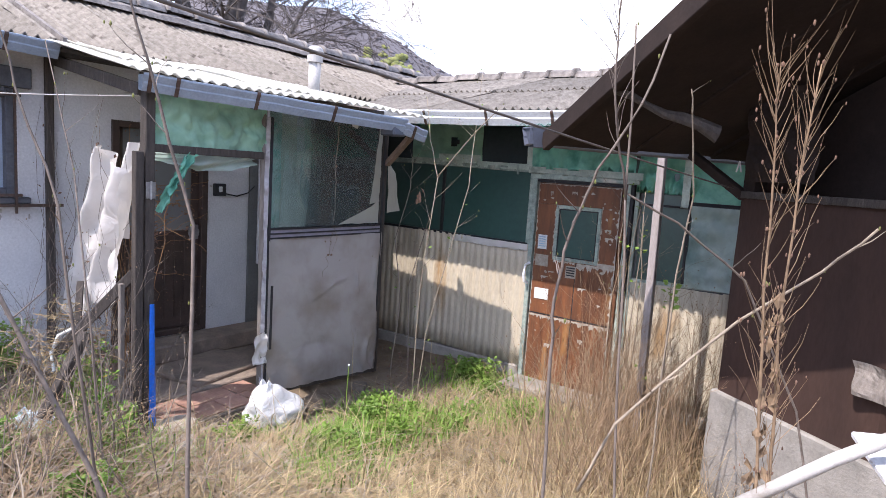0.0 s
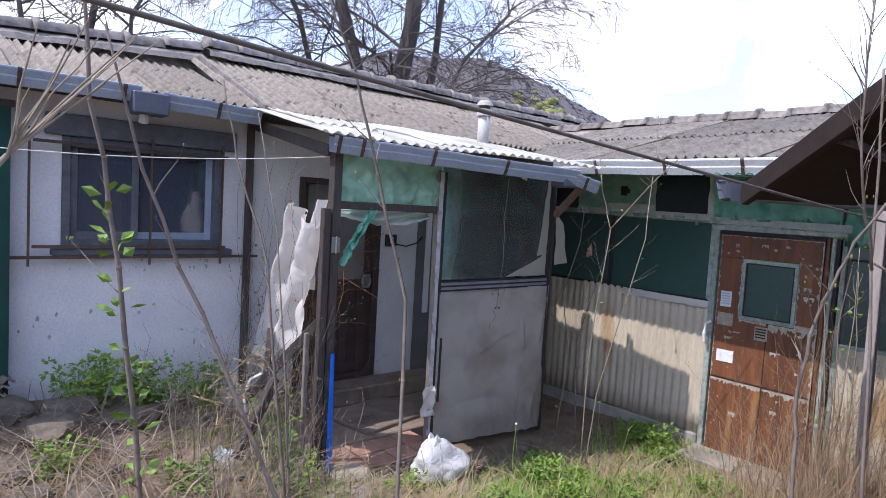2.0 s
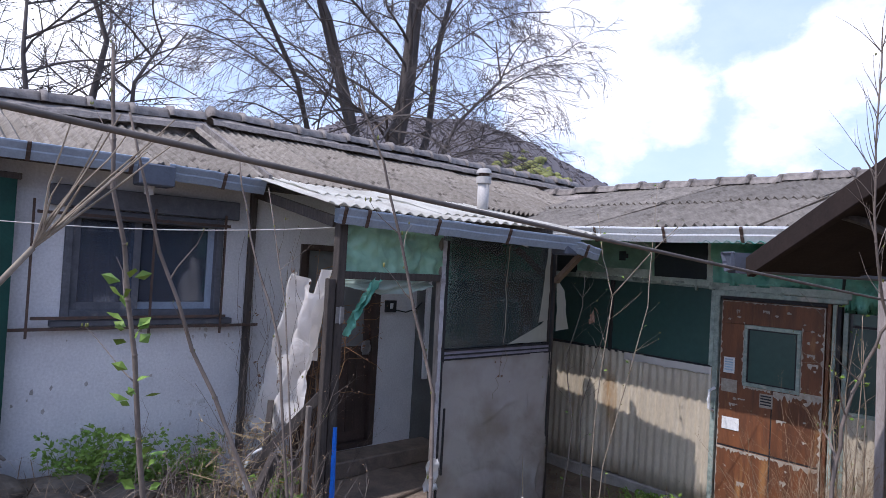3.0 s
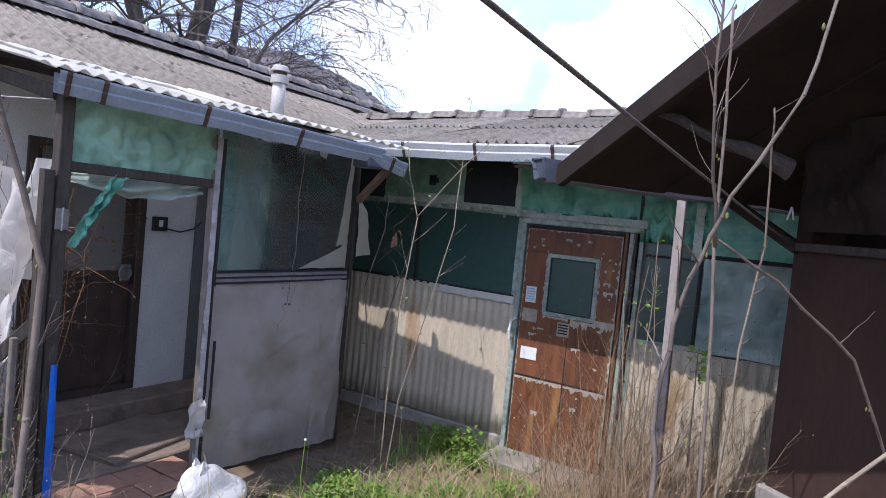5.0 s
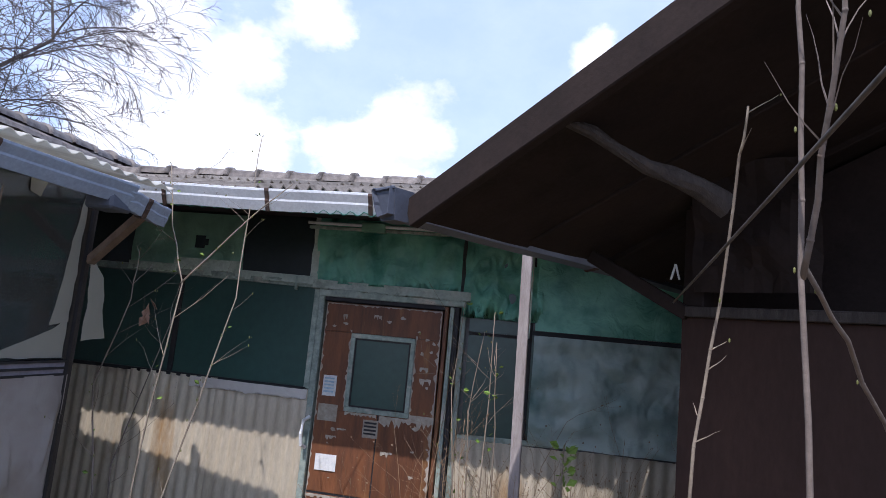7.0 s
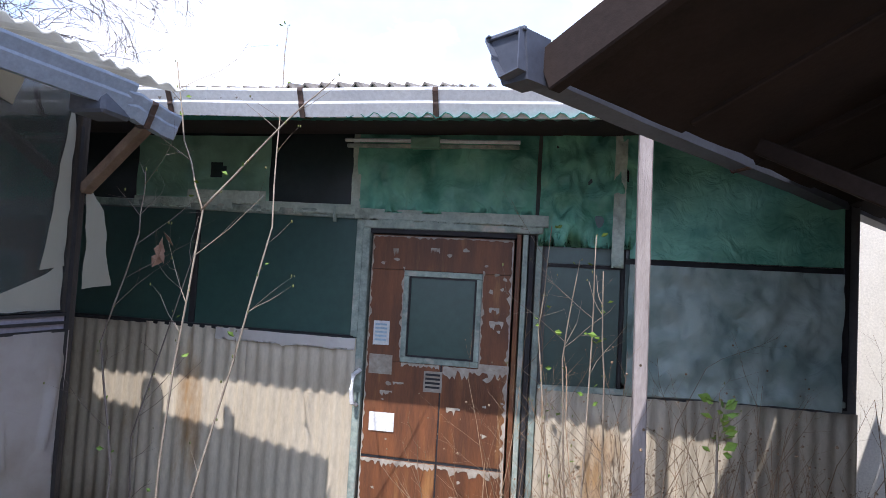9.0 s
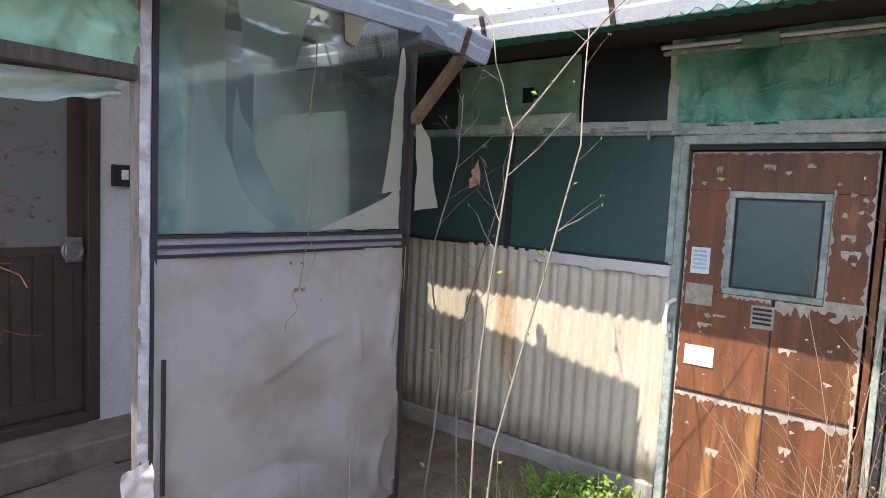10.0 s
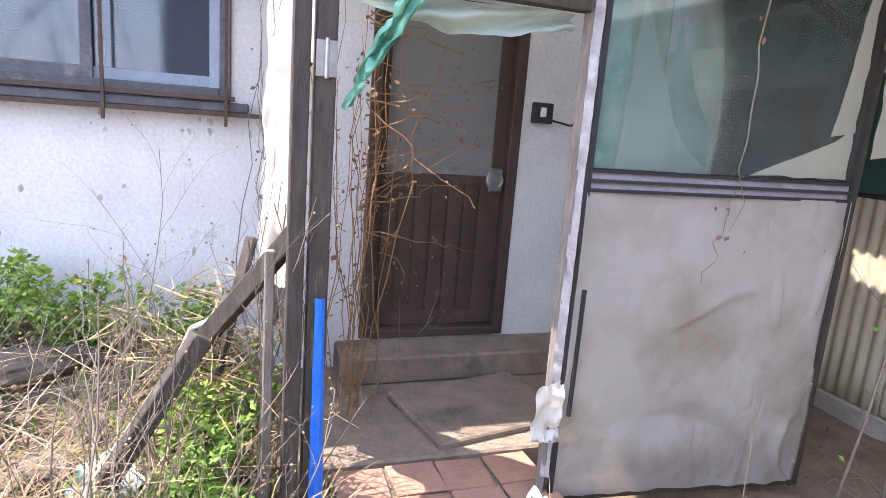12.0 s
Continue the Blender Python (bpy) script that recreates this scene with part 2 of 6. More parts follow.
M_PIPE = surf("grey_vent_pipe", (0.46, 0.44, 0.42), (0.38, 0.36, 0.34), 6, 0.6, 0.1, stain=(0.26, 0.23, 0.2), stain_at=0.6, stain_scale=5)
M_POST = surf("bleached_post", (0.42, 0.375, 0.36), (0.32, 0.28, 0.27), 8, 0.85, 0.4, stain=(0.2, 0.165, 0.15), stain_at=0.58, stain_scale=5, stretch=(3, 3, 0.6))
M_REDTILE = surf("red_floor_tile", (0.36, 0.2, 0.15), (0.28, 0.16, 0.12), 9, 0.85, 0.25, stain=(0.32, 0.27, 0.23), stain_at=0.52, stain_scale=3, vary=0.2)
M_SOIL = surf("dry_soil", (0.2, 0.155, 0.11), (0.12, 0.09, 0.064), 4, 1.0, 0.8, stain=(0.32, 0.255, 0.18), stain_at=0.57, stain_scale=1.3, fine=40)
M_STRAW = surf("dry_straw", (0.5, 0.385, 0.22), (0.2, 0.14, 0.078), 11, 0.9, 0, vary=0.0, stain=(0.62, 0.52, 0.35), stain_at=0.6, stain_scale=9)
M_DRYSTEM = surf("dry_brown_stem", (0.31, 0.215, 0.135), (0.2, 0.135, 0.085), 9, 0.9, 0.2)
M_TWIG = surf("grey_twig_bark", (0.215, 0.175, 0.15), (0.135, 0.11, 0.095), 14, 0.9, 0.3)
M_PALETWIG = surf("pale_twig_bark", (0.33, 0.275, 0.21), (0.22, 0.18, 0.14), 22, 0.85, 0.3)
M_TRUNK = surf("dark_trunk_bark", (0.11, 0.095, 0.09), (0.075, 0.065, 0.06), 5, 0.95, 0.6, stretch=(2, 2, 0.4))
M_LEAF = surf("fresh_green_leaf", (0.2, 0.31, 0.05), (0.12, 0.22, 0.035), 3, 0.6, 0, vary=0.1)
M_BUD = surf("yellow_green_bud", (0.2, 0.22, 0.06), (0.15, 0.15, 0.05), 6, 0.6, 0)
M_DEADLEAF = surf("dead_leaf", (0.22, 0.13, 0.09), (0.15, 0.09, 0.065), 12, 0.9, 0.1)
M_YELLOW = surf("yellow_petal", (0.8, 0.62, 0.02), (0.75, 0.5, 0.02), 12, 0.6, 0)
M_HILL = surf("far_bare_wood", (0.125, 0.112, 0.12), (0.105, 0.096, 0.104), 0.06, 1.0, 0, stain=(0.19, 0.16, 0.13), stain_at=0.55, stain_scale=0.02, fine=0.4)
M_WOODS = surf("far_tree_clumps", (0.115, 0.104, 0.112), (0.135, 0.118, 0.12), 0.08, 1.0, 0, stain=(0.1, 0.094, 0.104), stain_at=0.58, stain_scale=0.03, fine=0.5)
M_SPRING = surf("far_spring_green", (0.23, 0.235, 0.085), (0.17, 0.19, 0.07), 0.3, 1.0, 0, fine=0.5)
M_NET = surf("green_netting", (0.012, 0.07, 0.055), (0.01, 0.05, 0.042), 5, 0.8, 0.2)
M_CABLE = surf("old_cable", (0.16, 0.14, 0.13), (0.1, 0.09, 0.085), 20, 0.8, 0.1)
M_STRING = surf("pale_wire", (0.6, 0.58, 0.55), (0.5, 0.48, 0.45), 20, 0.7, 0)
M_FLOOR = surf("dirty_porch_concrete", (0.26, 0.205, 0.165), (0.18, 0.142, 0.117), 7, 0.95, 0.5, stain=(0.11, 0.09, 0.075), stain_at=0.56, stain_scale=2.5)
M_RUBBLE = surf("weathered_rubble", (0.17, 0.14, 0.11), (0.1, 0.082, 0.066), 9, 0.95, 0.7, stain=(0.09, 0.08, 0.065), stain_at=0.55, stain_scale=6)
# tone lowered to put the dimness of the interiors into the colour
M_INNER = surf("inner_wall_shade_tone", (0.15, 0.155, 0.155), (0.12, 0.125, 0.125), 3, 0.9, 0.1)
F_WHITE = film("white_torn_sheet", (0.82, 0.79, 0.77), 0.35, 0.0, 0.5, 10, 0.6, dirt_shade=(0.55, 0.5, 0.46))
F_BAG = film("white_carrier_bag", (0.9, 0.9, 0.91), 0.3, 0.0, 0.4, 16, 0.6, dirt_shade=(0.8, 0.8, 0.8))
F_PANEL = film("clouded_plastic_sheet", (0.5, 0.47, 0.465), 0.3, 0.14, 0.26, 7, 0.7, dirt_shade=(0.3, 0.25, 0.205), mottle=0.8, patch=3.2)
# strong dark and light patches paint the shading and highlights of wrinkles
F_GREEN = film("green_plastic_sheet", (0.26, 0.66, 0.5), 0.25, 0.05, 0.2, 9, 1.0, dirt_shade=(0.04, 0.22, 0.165), mottle=0.95, patch=5.5)
F_PALEGREEN = film("pale_green_sheet", (0.4, 0.7, 0.53), 0.35, 0.1, 0.35, 9, 0.7, dirt_shade=(0.12, 0.28, 0.2), mottle=0.85, patch=5.0)
# pale base against dark patches imitates shiny streaks on the film
F_GREY = film("grey_green_clear_sheet", (0.6, 0.74, 0.71), 0.35, 0.12, 0.2, 6, 1.0, dirt_shade=(0.2, 0.33, 0.31), mottle=0.9, patch=4.0)
F_ROOF = film("bleached_corrugated_plastic", (0.74, 0.73, 0.68), 0.5, 0.0, 0.5, 8, 0.15, dirt_shade=(0.4, 0.37, 0.32), mottle=0.8, patch=3.0)
F_CLOTH = film("torn_curtain_film", (0.85, 0.85, 0.77), 0.2, 0.05, 0.6, 6, 0.4, dirt_shade=(0.45, 0.44, 0.38))
G_PORCH = glass("dusty_porch_glass", (0.86, 0.94, 0.92), 0.04, 0.86, dull=(0.36, 0.43, 0.42))
# bluish dull colour paints some of the sky's reflection into the pane
G_WINDOW = glass("house_window_glass", (0.4, 0.48, 0.58), 0.05, 0.78, dull=(0.17, 0.21, 0.28))
G_DOOR = glass("frosted_door_glass", (0.4, 0.44, 0.46), 0.05, 0.25, dull=(0.24, 0.25, 0.26))
M_CHIP = surf("grey_plaster_chip", (0.44, 0.42, 0.4), (0.32, 0.3, 0.29), 20, 0.95, 0.4)
M_LIP = surf("bleached_green_lip", (0.56, 0.63, 0.56), (0.4, 0.48, 0.42), 12, 0.8, 0.3, stain=(0.3, 0.36, 0.31), stain_at=0.58, stain_scale=8)
F_CREAM = film("cream_torn_film", (0.44, 0.43, 0.36), 0.2, 0.0, 0.5, 6, 0.3, dirt_shade=(0.28, 0.27, 0.23))
M_VINE = surf("orange_dry_vine", (0.33, 0.185, 0.09), (0.21, 0.115, 0.058), 9, 0.9, 0.2)

M_WRAP = surf("white_film_wrap", (0.44, 0.42, 0.44), (0.3, 0.285, 0.3), 14, 0.5, 0.5, stain=(0.2, 0.18, 0.18), stain_at=0.58, stain_scale=9)
M_TEALPRINT = surf("teal_print_on_pale_film", (0.5, 0.62, 0.54), (0.12, 0.42, 0.33), 11, 0.5, 0.2, stain=(0.55, 0.62, 0.55), stain_at=0.5, stain_scale=14)
F_CURTAIN = film("cream_curtain_film", (0.62, 0.6, 0.5), 0.3, 0.0, 0.55, 8, 0.4, dirt_shade=(0.42, 0.41, 0.34))

# ---- building helpers ----
rnd = random.Random(7)


def mesh_object(name, bm, material, parent=None, label="", smooth=False):
    me = bpy.data.meshes.new(name)
    bmesh.ops.recalc_face_normals(bm, faces=bm.faces[:])
    bm.to_mesh(me)
    bm.free()
    me.materials.append(material)
    if smooth:
        me.polygons.foreach_set("use_smooth", [True] * len(me.polygons))
    ob = new(name, me)
    if parent:
        ob.parent = parent
    if label:
        ob["label"] = label
    return ob


def part(name, bm, material, parent, label="", smooth=False):
    return mesh_object(name, bm, material, parent, label, smooth)


def raw(name, verts, faces, material, parent=None, label="", smooth=False):
    me = bpy.data.meshes.new(name)
    me.from_pydata(verts, [], faces)
    me.materials.append(material)
    if smooth:
        me.polygons.foreach_set("use_smooth", [True] * len(me.polygons))
    ob = new(name, me)
    if parent:
        ob.parent = parent
    if label:
        ob["label"] = label
    return ob


def share(name, like, m, parent=None):
    """Another object on the same mesh."""
    ob = new(name, like.data)
    if parent:
        ob.parent = parent
    ob.matrix_local = m
    return ob


def thing(name, label, category, group="", kind=""):
    return tagged(new(name), label, category, group, kind)


def add_box(bm, x0, x1, y0, y1, z0, z1, bevel=0.0, m=None):
    vs = [bm.verts.new(p) for p in ((x0, y0, z0), (x1, y0, z0), (x1, y1, z0), (x0, y1, z0),
                                    (x0, y0, z1), (x1, y0, z1), (x1, y1, z1), (x0, y1, z1))]
    fs = [bm.faces.new([vs[i] for i in q]) for q in ((0, 3, 2, 1), (4, 5, 6, 7), (0, 1, 5, 4), (1, 2, 6, 5), (2, 3, 7, 6), (3, 0, 4, 7))]
    if bevel:
        es = list({e for f in fs for e in f.edges})
        got = bmesh.ops.bevel(bm, geom=es, offset=bevel, segments=1, affect="EDGES")
        vs = list({v for f in got["faces"] for v in f.verts} | {v for v in vs if v.is_valid})
    if m:
        bmesh.ops.transform(bm, matrix=m, verts=[v for v in vs if v.is_valid])
    return bm


def box(x0, x1, y0, y1, z0, z1, bevel=0.0, m=None):
    return add_box(bmesh.new(), x0, x1, y0, y1, z0, z1, bevel, m)


def beam(a, b, w, h, bevel=0.004, up=(0, 0, 1)):
    """A straight timber from a to b, w wide and h deep, as a bmesh."""
    a, b = Vector(a), Vector(b)
    d = b - a
    z = d.normalized()
    x = Vector(up).cross(z)
    if x.length < 1e-3:
        x = Vector((1, 0, 0))
    x.normalize()
    y = z.cross(x)
    m = Matrix((x, y, z)).transposed().to_4x4()
    m.translation = a
    return box(-w / 2, w / 2, -h / 2, h / 2, 0, d.length, bevel, m)


def add_tube(bm, pts, r0, r1, sides=5, cap=True):
    """A tapered tube along points."""
    pts = [Vector(p) for p in pts]
    n = len(pts)
    rings = []
    ref = Vector((0.31, 0.22, 0.92)).normalized()
    for i, p in enumerate(pts):
        d = (pts[min(i + 1, n - 1)] - pts[max(i - 1, 0)]).normalized()
        x = ref.cross(d)
        if x.length < 1e-3:
            x = Vector((1, 0, 0))
        x.normalize()
        y = d.cross(x)
        r = r0 + (r1 - r0) * i / (n - 1)
        rings.append([bm.verts.new(p + (x * math.cos(k * 2 * math.pi / sides) + y * math.sin(k * 2 * math.pi / sides)) * r) for k in range(sides)])
    for a, b in zip(rings, rings[1:]):
        for k in range(sides):
            bm.faces.new((a[k], a[(k + 1) % sides], b[(k + 1) % sides], b[k]))
    if cap and sides > 2:
        bm.faces.new(rings[0][::-1])
        bm.faces.new(rings[-1])
    return bm


def tube(pts, r0, r1=None, sides=8):
    return add_tube(bmesh.new(), pts, r0, r0 if r1 is None else r1, sides)


def sheet(nu, nv, place):
    """A grid of nu x nv cells; place(u, v) gives each corner."""
    bm = bmesh.new()
    vs = [[bm.verts.new(place(i / nu, j / nv)) for j in range(nv + 1)] for i in range(nu + 1)]
    for i in range(nu):
        for j in range(nv):
            bm.faces.new((vs[i][j], vs[i + 1][j], vs[i + 1][j + 1], vs[i][j + 1]))
    return bm


def thicken(bm, t):
    bmesh.ops.recalc_face_normals(bm, faces=bm.faces[:])
    bmesh.ops.solidify(bm, geom=bm.faces[:] + bm.edges[:] + bm.verts[:], thickness=t)
    return bm


def corrugated(width, length, pitch, amp, t=0.004, wobble=0.0, per=4, rows=2, seed=0):
    """Corrugated sheet in x (across the waves) and y, relief in z."""
    n = max(2, int(round(width / pitch * per)))

    def place(u, v):
        x = u * width
        z = amp * math.sin(2 * math.pi * x / pitch)
        return (x, v * length + (wobble * noise.noise((x * 3, v * 2, seed)) if v in (0.0, 1.0) else 0), z + wobble * noise.noise((x * 1.5, v * 1.5, seed + 5)))
    return thicken(sheet(n, rows, place), t)


def frame_of(o, x, y):
    """A matrix with origin o, x axis along x, y axis as near to y as can be."""
    x, y = Vector(x).normalized(), Vector(y)
    z = x.cross(y).normalized()
    y = z.cross(x)
    m = Matrix((x, y, z)).transposed().to_4x4()
    m.translation = Vector(o)
    return m


def wrinkled(corner, du, dv, nu, nv, amp, seed, edge=0.0, scale=5.0, sag=0.0):
    """A creased plastic sheet over the corner and two sides; edge: how torn its far v edge is."""
    c, du, dv = Vector(corner), Vector(du), Vector(dv)
    n = du.cross(dv).normalized()

    def place(u, v):
        w = 1.0
        if edge and v == 1.0:
            w = 1.0 - edge * (0.5 + 0.5 * noise.noise((u * 9, seed * 1.7, 3.1))) - edge * 0.35 * noise.noise((u * 31, seed, 1.0))
        p = c + du * u + dv * (v * w)
        q = (p.x * scale, p.y * scale, p.z * scale + seed * 3.3)
        fold = noise.noise(q) + 0.6 * abs(noise.noise((q[0] * 2.3 + 5, q[1] * 2.3, q[2] * 1.2)))
        return p + n * amp * fold + Vector((0, 0, -sag * math.sin(math.pi * u) * (1 - v)))
    return sheet(nu, nv, place)


def smooth01(a, b, t):
    t = max(0.0, min(1.0, (t - a) / (b - a)))
    return t * t * (3 - 2 * t)


def ground_z(x, y):
    """The height of the yard: lowest by the back wall, rising towards the gate and the white wall."""
    z = 0.02 + 0.36 * smooth01(-2.0, -4.6, y)
    z += 0.14 * smooth01(-1.15, -1.7, x) * smooth01(-3.0, -3.5, y)
    z += 0.12 * smooth01(1.0, 2.0, x) * smooth01(-0.3, -1.6, y)
    if -3.0 < x < 5 and -7.5 < y < 1.0:
        z += 0.035 * noise.noise((x * 1.7, y * 1.7, 0.3)) + 0.018 * noise.noise((x * 6, y * 6, 2.3))
    return z


# ---- ground ----
def axis_lines(lo, hi, step, far):
    inner = [lo + step * i for i in range(int(round((hi - lo) / step)) + 1)]
    out = [3, 8, 20, 60, 200, far]
    return [lo - d for d in reversed(out)] + inner + [hi + d for d in out]


gx, gy = axis_lines(-3.0, 4.4, 0.07, 1500), axis_lines(-7.5, 0.6, 0.07, 1500)
gv = [(x, y, ground_z(x, y)) for x in gx for y in gy]
gn = len(gy)
gf = [(i * gn + j, (i + 1) * gn + j, (i + 1) * gn + j + 1, i * gn + j + 1) for i in range(len(gx) - 1) for j in range(gn - 1)]
tagged(raw("ground", gv, gf, M_SOIL, smooth=True), "dry trodden soil of the yard with rubble", "ground", kind="structure")


# ---- walls of the two wings ----
def wall_with_holes(name, material, axis, face, depth, a0, a1, z0, z1, holes, label):
    """A wall along y (axis x) or x (axis y) whose outer face lies at face, with rectangular openings."""
    bm = bmesh.new()
    cuts = sorted({a0, a1, *[h[0] for h in holes], *[h[1] for h in holes]})
    levels = sorted({z0, z1, *[h[2] for h in holes], *[h[3] for h in holes]})
    for p, q in zip(cuts, cuts[1:]):
        run = None
        for r, s in zip(levels, levels[1:]):
            mid = ((p + q) / 2, (r + s) / 2)
            solid = not any(h[0] < mid[0] < h[1] and h[2] < mid[1] < h[3] for h in holes)
            if solid:
                run = (run[0], s) if run else (r, s)
            if run and (not solid or s == z1):
                if axis == "x":
                    add_box(bm, min(face, face + depth), max(face, face + depth), p, q, *run)
                else:
                    add_box(bm, p, q, min(face, face + depth), max(face, face + depth), *run)
                run = None
    bmesh.ops.remove_doubles(bm, verts=bm.verts[:], dist=1e-5)
    return tagged(mesh_object(name, bm, material), label, "wall", kind="structure")


WX, PX = -2.3, -1.03           # the house wall and the porch front
wall_with_holes("wall_west", M_PLASTER, "x", WX, -0.18, -7.5, 0.0, -0.1, 2.62,
                [(-4.43, -3.38, 1.53, 2.27), (-2.72, -1.88, 0.34, 2.13)], "white plastered house wall with peeling and damp stains")
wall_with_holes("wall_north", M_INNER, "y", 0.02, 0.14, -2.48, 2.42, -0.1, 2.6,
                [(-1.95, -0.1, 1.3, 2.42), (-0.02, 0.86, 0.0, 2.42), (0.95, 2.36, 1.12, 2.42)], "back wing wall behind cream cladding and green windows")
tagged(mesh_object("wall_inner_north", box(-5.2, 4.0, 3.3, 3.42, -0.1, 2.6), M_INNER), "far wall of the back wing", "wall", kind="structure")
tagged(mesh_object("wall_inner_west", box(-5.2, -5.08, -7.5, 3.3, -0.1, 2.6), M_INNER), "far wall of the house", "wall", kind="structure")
tagged(mesh_object("wall_south", box(-5.2, -2.3, -7.62, -7.5, -0.1, 2.6), M_INNER), "end wall of the house", "wall", kind="structure")
tagged(mesh_object("wall_east", box(2.3, 2.418, 0.17, 3.3, -0.1, 2.6), M_CREAM), "cream plastered end wall", "wall", kind="structure")
tagged(mesh_object("wall_far_east", box(2.57, 8.0, 2.3, 2.45, -0.1, 2.7), M_CREAM), "sunlit cream plastered wall behind the shed", "wall", kind="structure")
for a in ((-5.0, -2.49, -7.4, 3.2), (-2.47, 2.4, 0.18, 3.2)):
    tagged(mesh_object("ceiling", box(a[0], a[1], a[2], a[3], 2.5, 2.54), M_FASCIA), "dark ceiling boards", "ceiling", kind="structure")
# footing under the cladding
tagged(mesh_object("footing_north", box(-2.28, -0.06, -0.05, 0.018, -0.1, 0.13, 0.01), M_CONCRETE), "rough concrete footing", "footing", kind="structure")
tagged(mesh_object("footing_north", box(0.9, 2.4, -0.05, 0.018, -0.1, 0.1, 0.01), M_CONCRETE), "rough concrete footing", "footing", kind="structure")


# ---- roofs ----
def sheet_roof(name, label, o, along, up, length, run, cols, rows, material, seed):
    """A slope of overlapping corrugated sheets; o: the lower corner, along the eave, up the slope."""
    roof = tagged(new(name), label, "roof", kind="structure")
    along, up = Vector(along).normalized(), Vector(up).normalized()
    w, l = length / cols, run / rows
    first = None
    r = random.Random(seed)
    for j in range(rows):
        for i in range(cols):
            p = Vector(o) + along * (i * w) + up * (j * l - (0.04 if j else 0.0))
            m = frame_of(p, along, up)
            m = m @ Matrix.Translation((0, r.uniform(-0.03, 0.0), 0.012 * (i % 2) + 0.02 * j)) @ Matrix.Rotation(r.uniform(-0.006, 0.006), 4, "Z")
            if first is None:
                first = part("sheet", corrugated(w + 0.05, l + 0.04, 0.075, 0.023, 0.007, 0.008, 4, 3, seed), material, roof)
                first.matrix_local = m
            else:
                share("sheet", first, m, roof)
    return roof


def ridge_line(name, a, b, count, seed, material=M_RIDGE, radius=0.095):
    """Mortared half-round ridge tiles in a row, with raised joints."""
    ridge = tagged(new(name), "mortared half-round ridge tiles, dark and weathered", "ridge", kind="structure")
    a, b = Vector(a), Vector(b)
    d = (b - a) / count
    r = random.Random(seed)
    bm = bmesh.new()
    n = 8
    prof = [(0.0, 0.92), (0.1, 1.0), (0.84, 0.9), (0.86, 1.16), (1.0, 1.14)]
    rings = []
    for s, k in prof:
        rings.append([bm.verts.new((s * d.length, radius * 1.15 * k * math.cos(math.pi * q / n), radius * k * math.sin(math.pi * q / n) - 0.03)) for q in range(n + 1)])
    for p, q in zip(rings, rings[1:]):
        for k in range(n):
            bm.faces.new((p[k], p[k + 1], q[k + 1], q[k]))
    for ring in (rings[0], rings[-1]):
        bm.faces.new(ring)
    first = None
    for i in range(count):
        m = frame_of(a + d * i + Vector((0, 0, r.uniform(-0.012, 0.012))), d, Vector((0, 0, 1)).cross(d))
        m = m @ Matrix.Rotation(r.uniform(-0.06, 0.06), 4, "X") @ Matrix.Rotation(r.uniform(-0.025, 0.025), 4, "Z")
        if first is None:
            first = part("ridge_tile", bm, material, ridge, smooth=True)
            first.matrix_local = m
        else:
            share("ridge_tile", first, m, ridge)
    # mortar bed under the tiles
    def bed(u, v):
        p = a + (b - a) * u
        side = Vector((0, 0, 1)).cross(d).normalized()
        q = math.pi * v
        return p + side * (0.17 * math.cos(q)) + Vector((0, 0, -0.13 + 0.1 * math.sin(q) + 0.015 * noise.noise((u * 40, v * 5, seed))))
    part("mortar_bed", sheet(count * 3, 6, bed), material, ridge)
    return ridge


EAVE_W, RIDGE_W = (-1.98, 2.6), (-3.6, 3.25)
run_w = math.hypot(RIDGE_W[0] - EAVE_W[0], RIDGE_W[1] - EAVE_W[1])
up_w = Vector((RIDGE_W[0] - EAVE_W[0], 0, RIDGE_W[1] - EAVE_W[1]))
sheet_roof("roof_west", "grey weathered corrugated slate roof", (EAVE_W[0], 1.5, EAVE_W[1]), (0, -1, 0), up_w, 4.72, run_w, 6, 2, M_SLATE, 3)
sheet_roof("roof_west_end", "grey weathered corrugated slate roof, lower end section", (EAVE_W[0], -3.22, EAVE_W[1] - 0.01), (0, -1, 0), (-1.62, 0, 0.52), 4.18, 1.7, 6, 2, M_SLATE, 13)
sheet_roof("roof_west_back", "grey weathered corrugated slate roof", (-5.3, -7.4, 2.5), (0, 1, 0), (1.7, 0, 0.45), 10.2, 1.76, 12, 1, M_SLATE, 4)
ridge_line("ridge_west", (-3.58, 2.6, 3.33), (-3.58, -3.1, 3.33), 19, 5)
ridge_line("ridge_west_end", (-3.58, -3.14, 3.27), (-3.66, -7.4, 2.98), 13, 6)
step = bmesh.new()
step.faces.new([step.verts.new(q) for q in ((-1.98, -3.19, 2.56), (-1.98, -3.19, 2.62), (-3.62, -3.19, 3.27), (-3.62, -3.19, 2.9))])
tagged(mesh_object("gable_step", thicken(step, 0.03), M_RIDGE), "dark boarding closing the step between the roof sections", "trim", kind="structure")
# dark board gives both the mortar and the shadow band beneath the ridge
tagged(mesh_object("ridge_board", beam((-3.56, -3.14, 3.11), (-3.64, -7.4, 2.86), 0.1, 0.22), M_RIDGE), "mortared ridge course under the tiles, dark for the shaded gap", "ridge", kind="structure")
sheet_roof("roof_north", "brown-grey weathered corrugated slate roof", (-2.3, -0.86, 2.385), (1, 0, 0), (0, 2.56, 0.65), 5.0, 2.66, 7, 2, M_SLATE, 8)
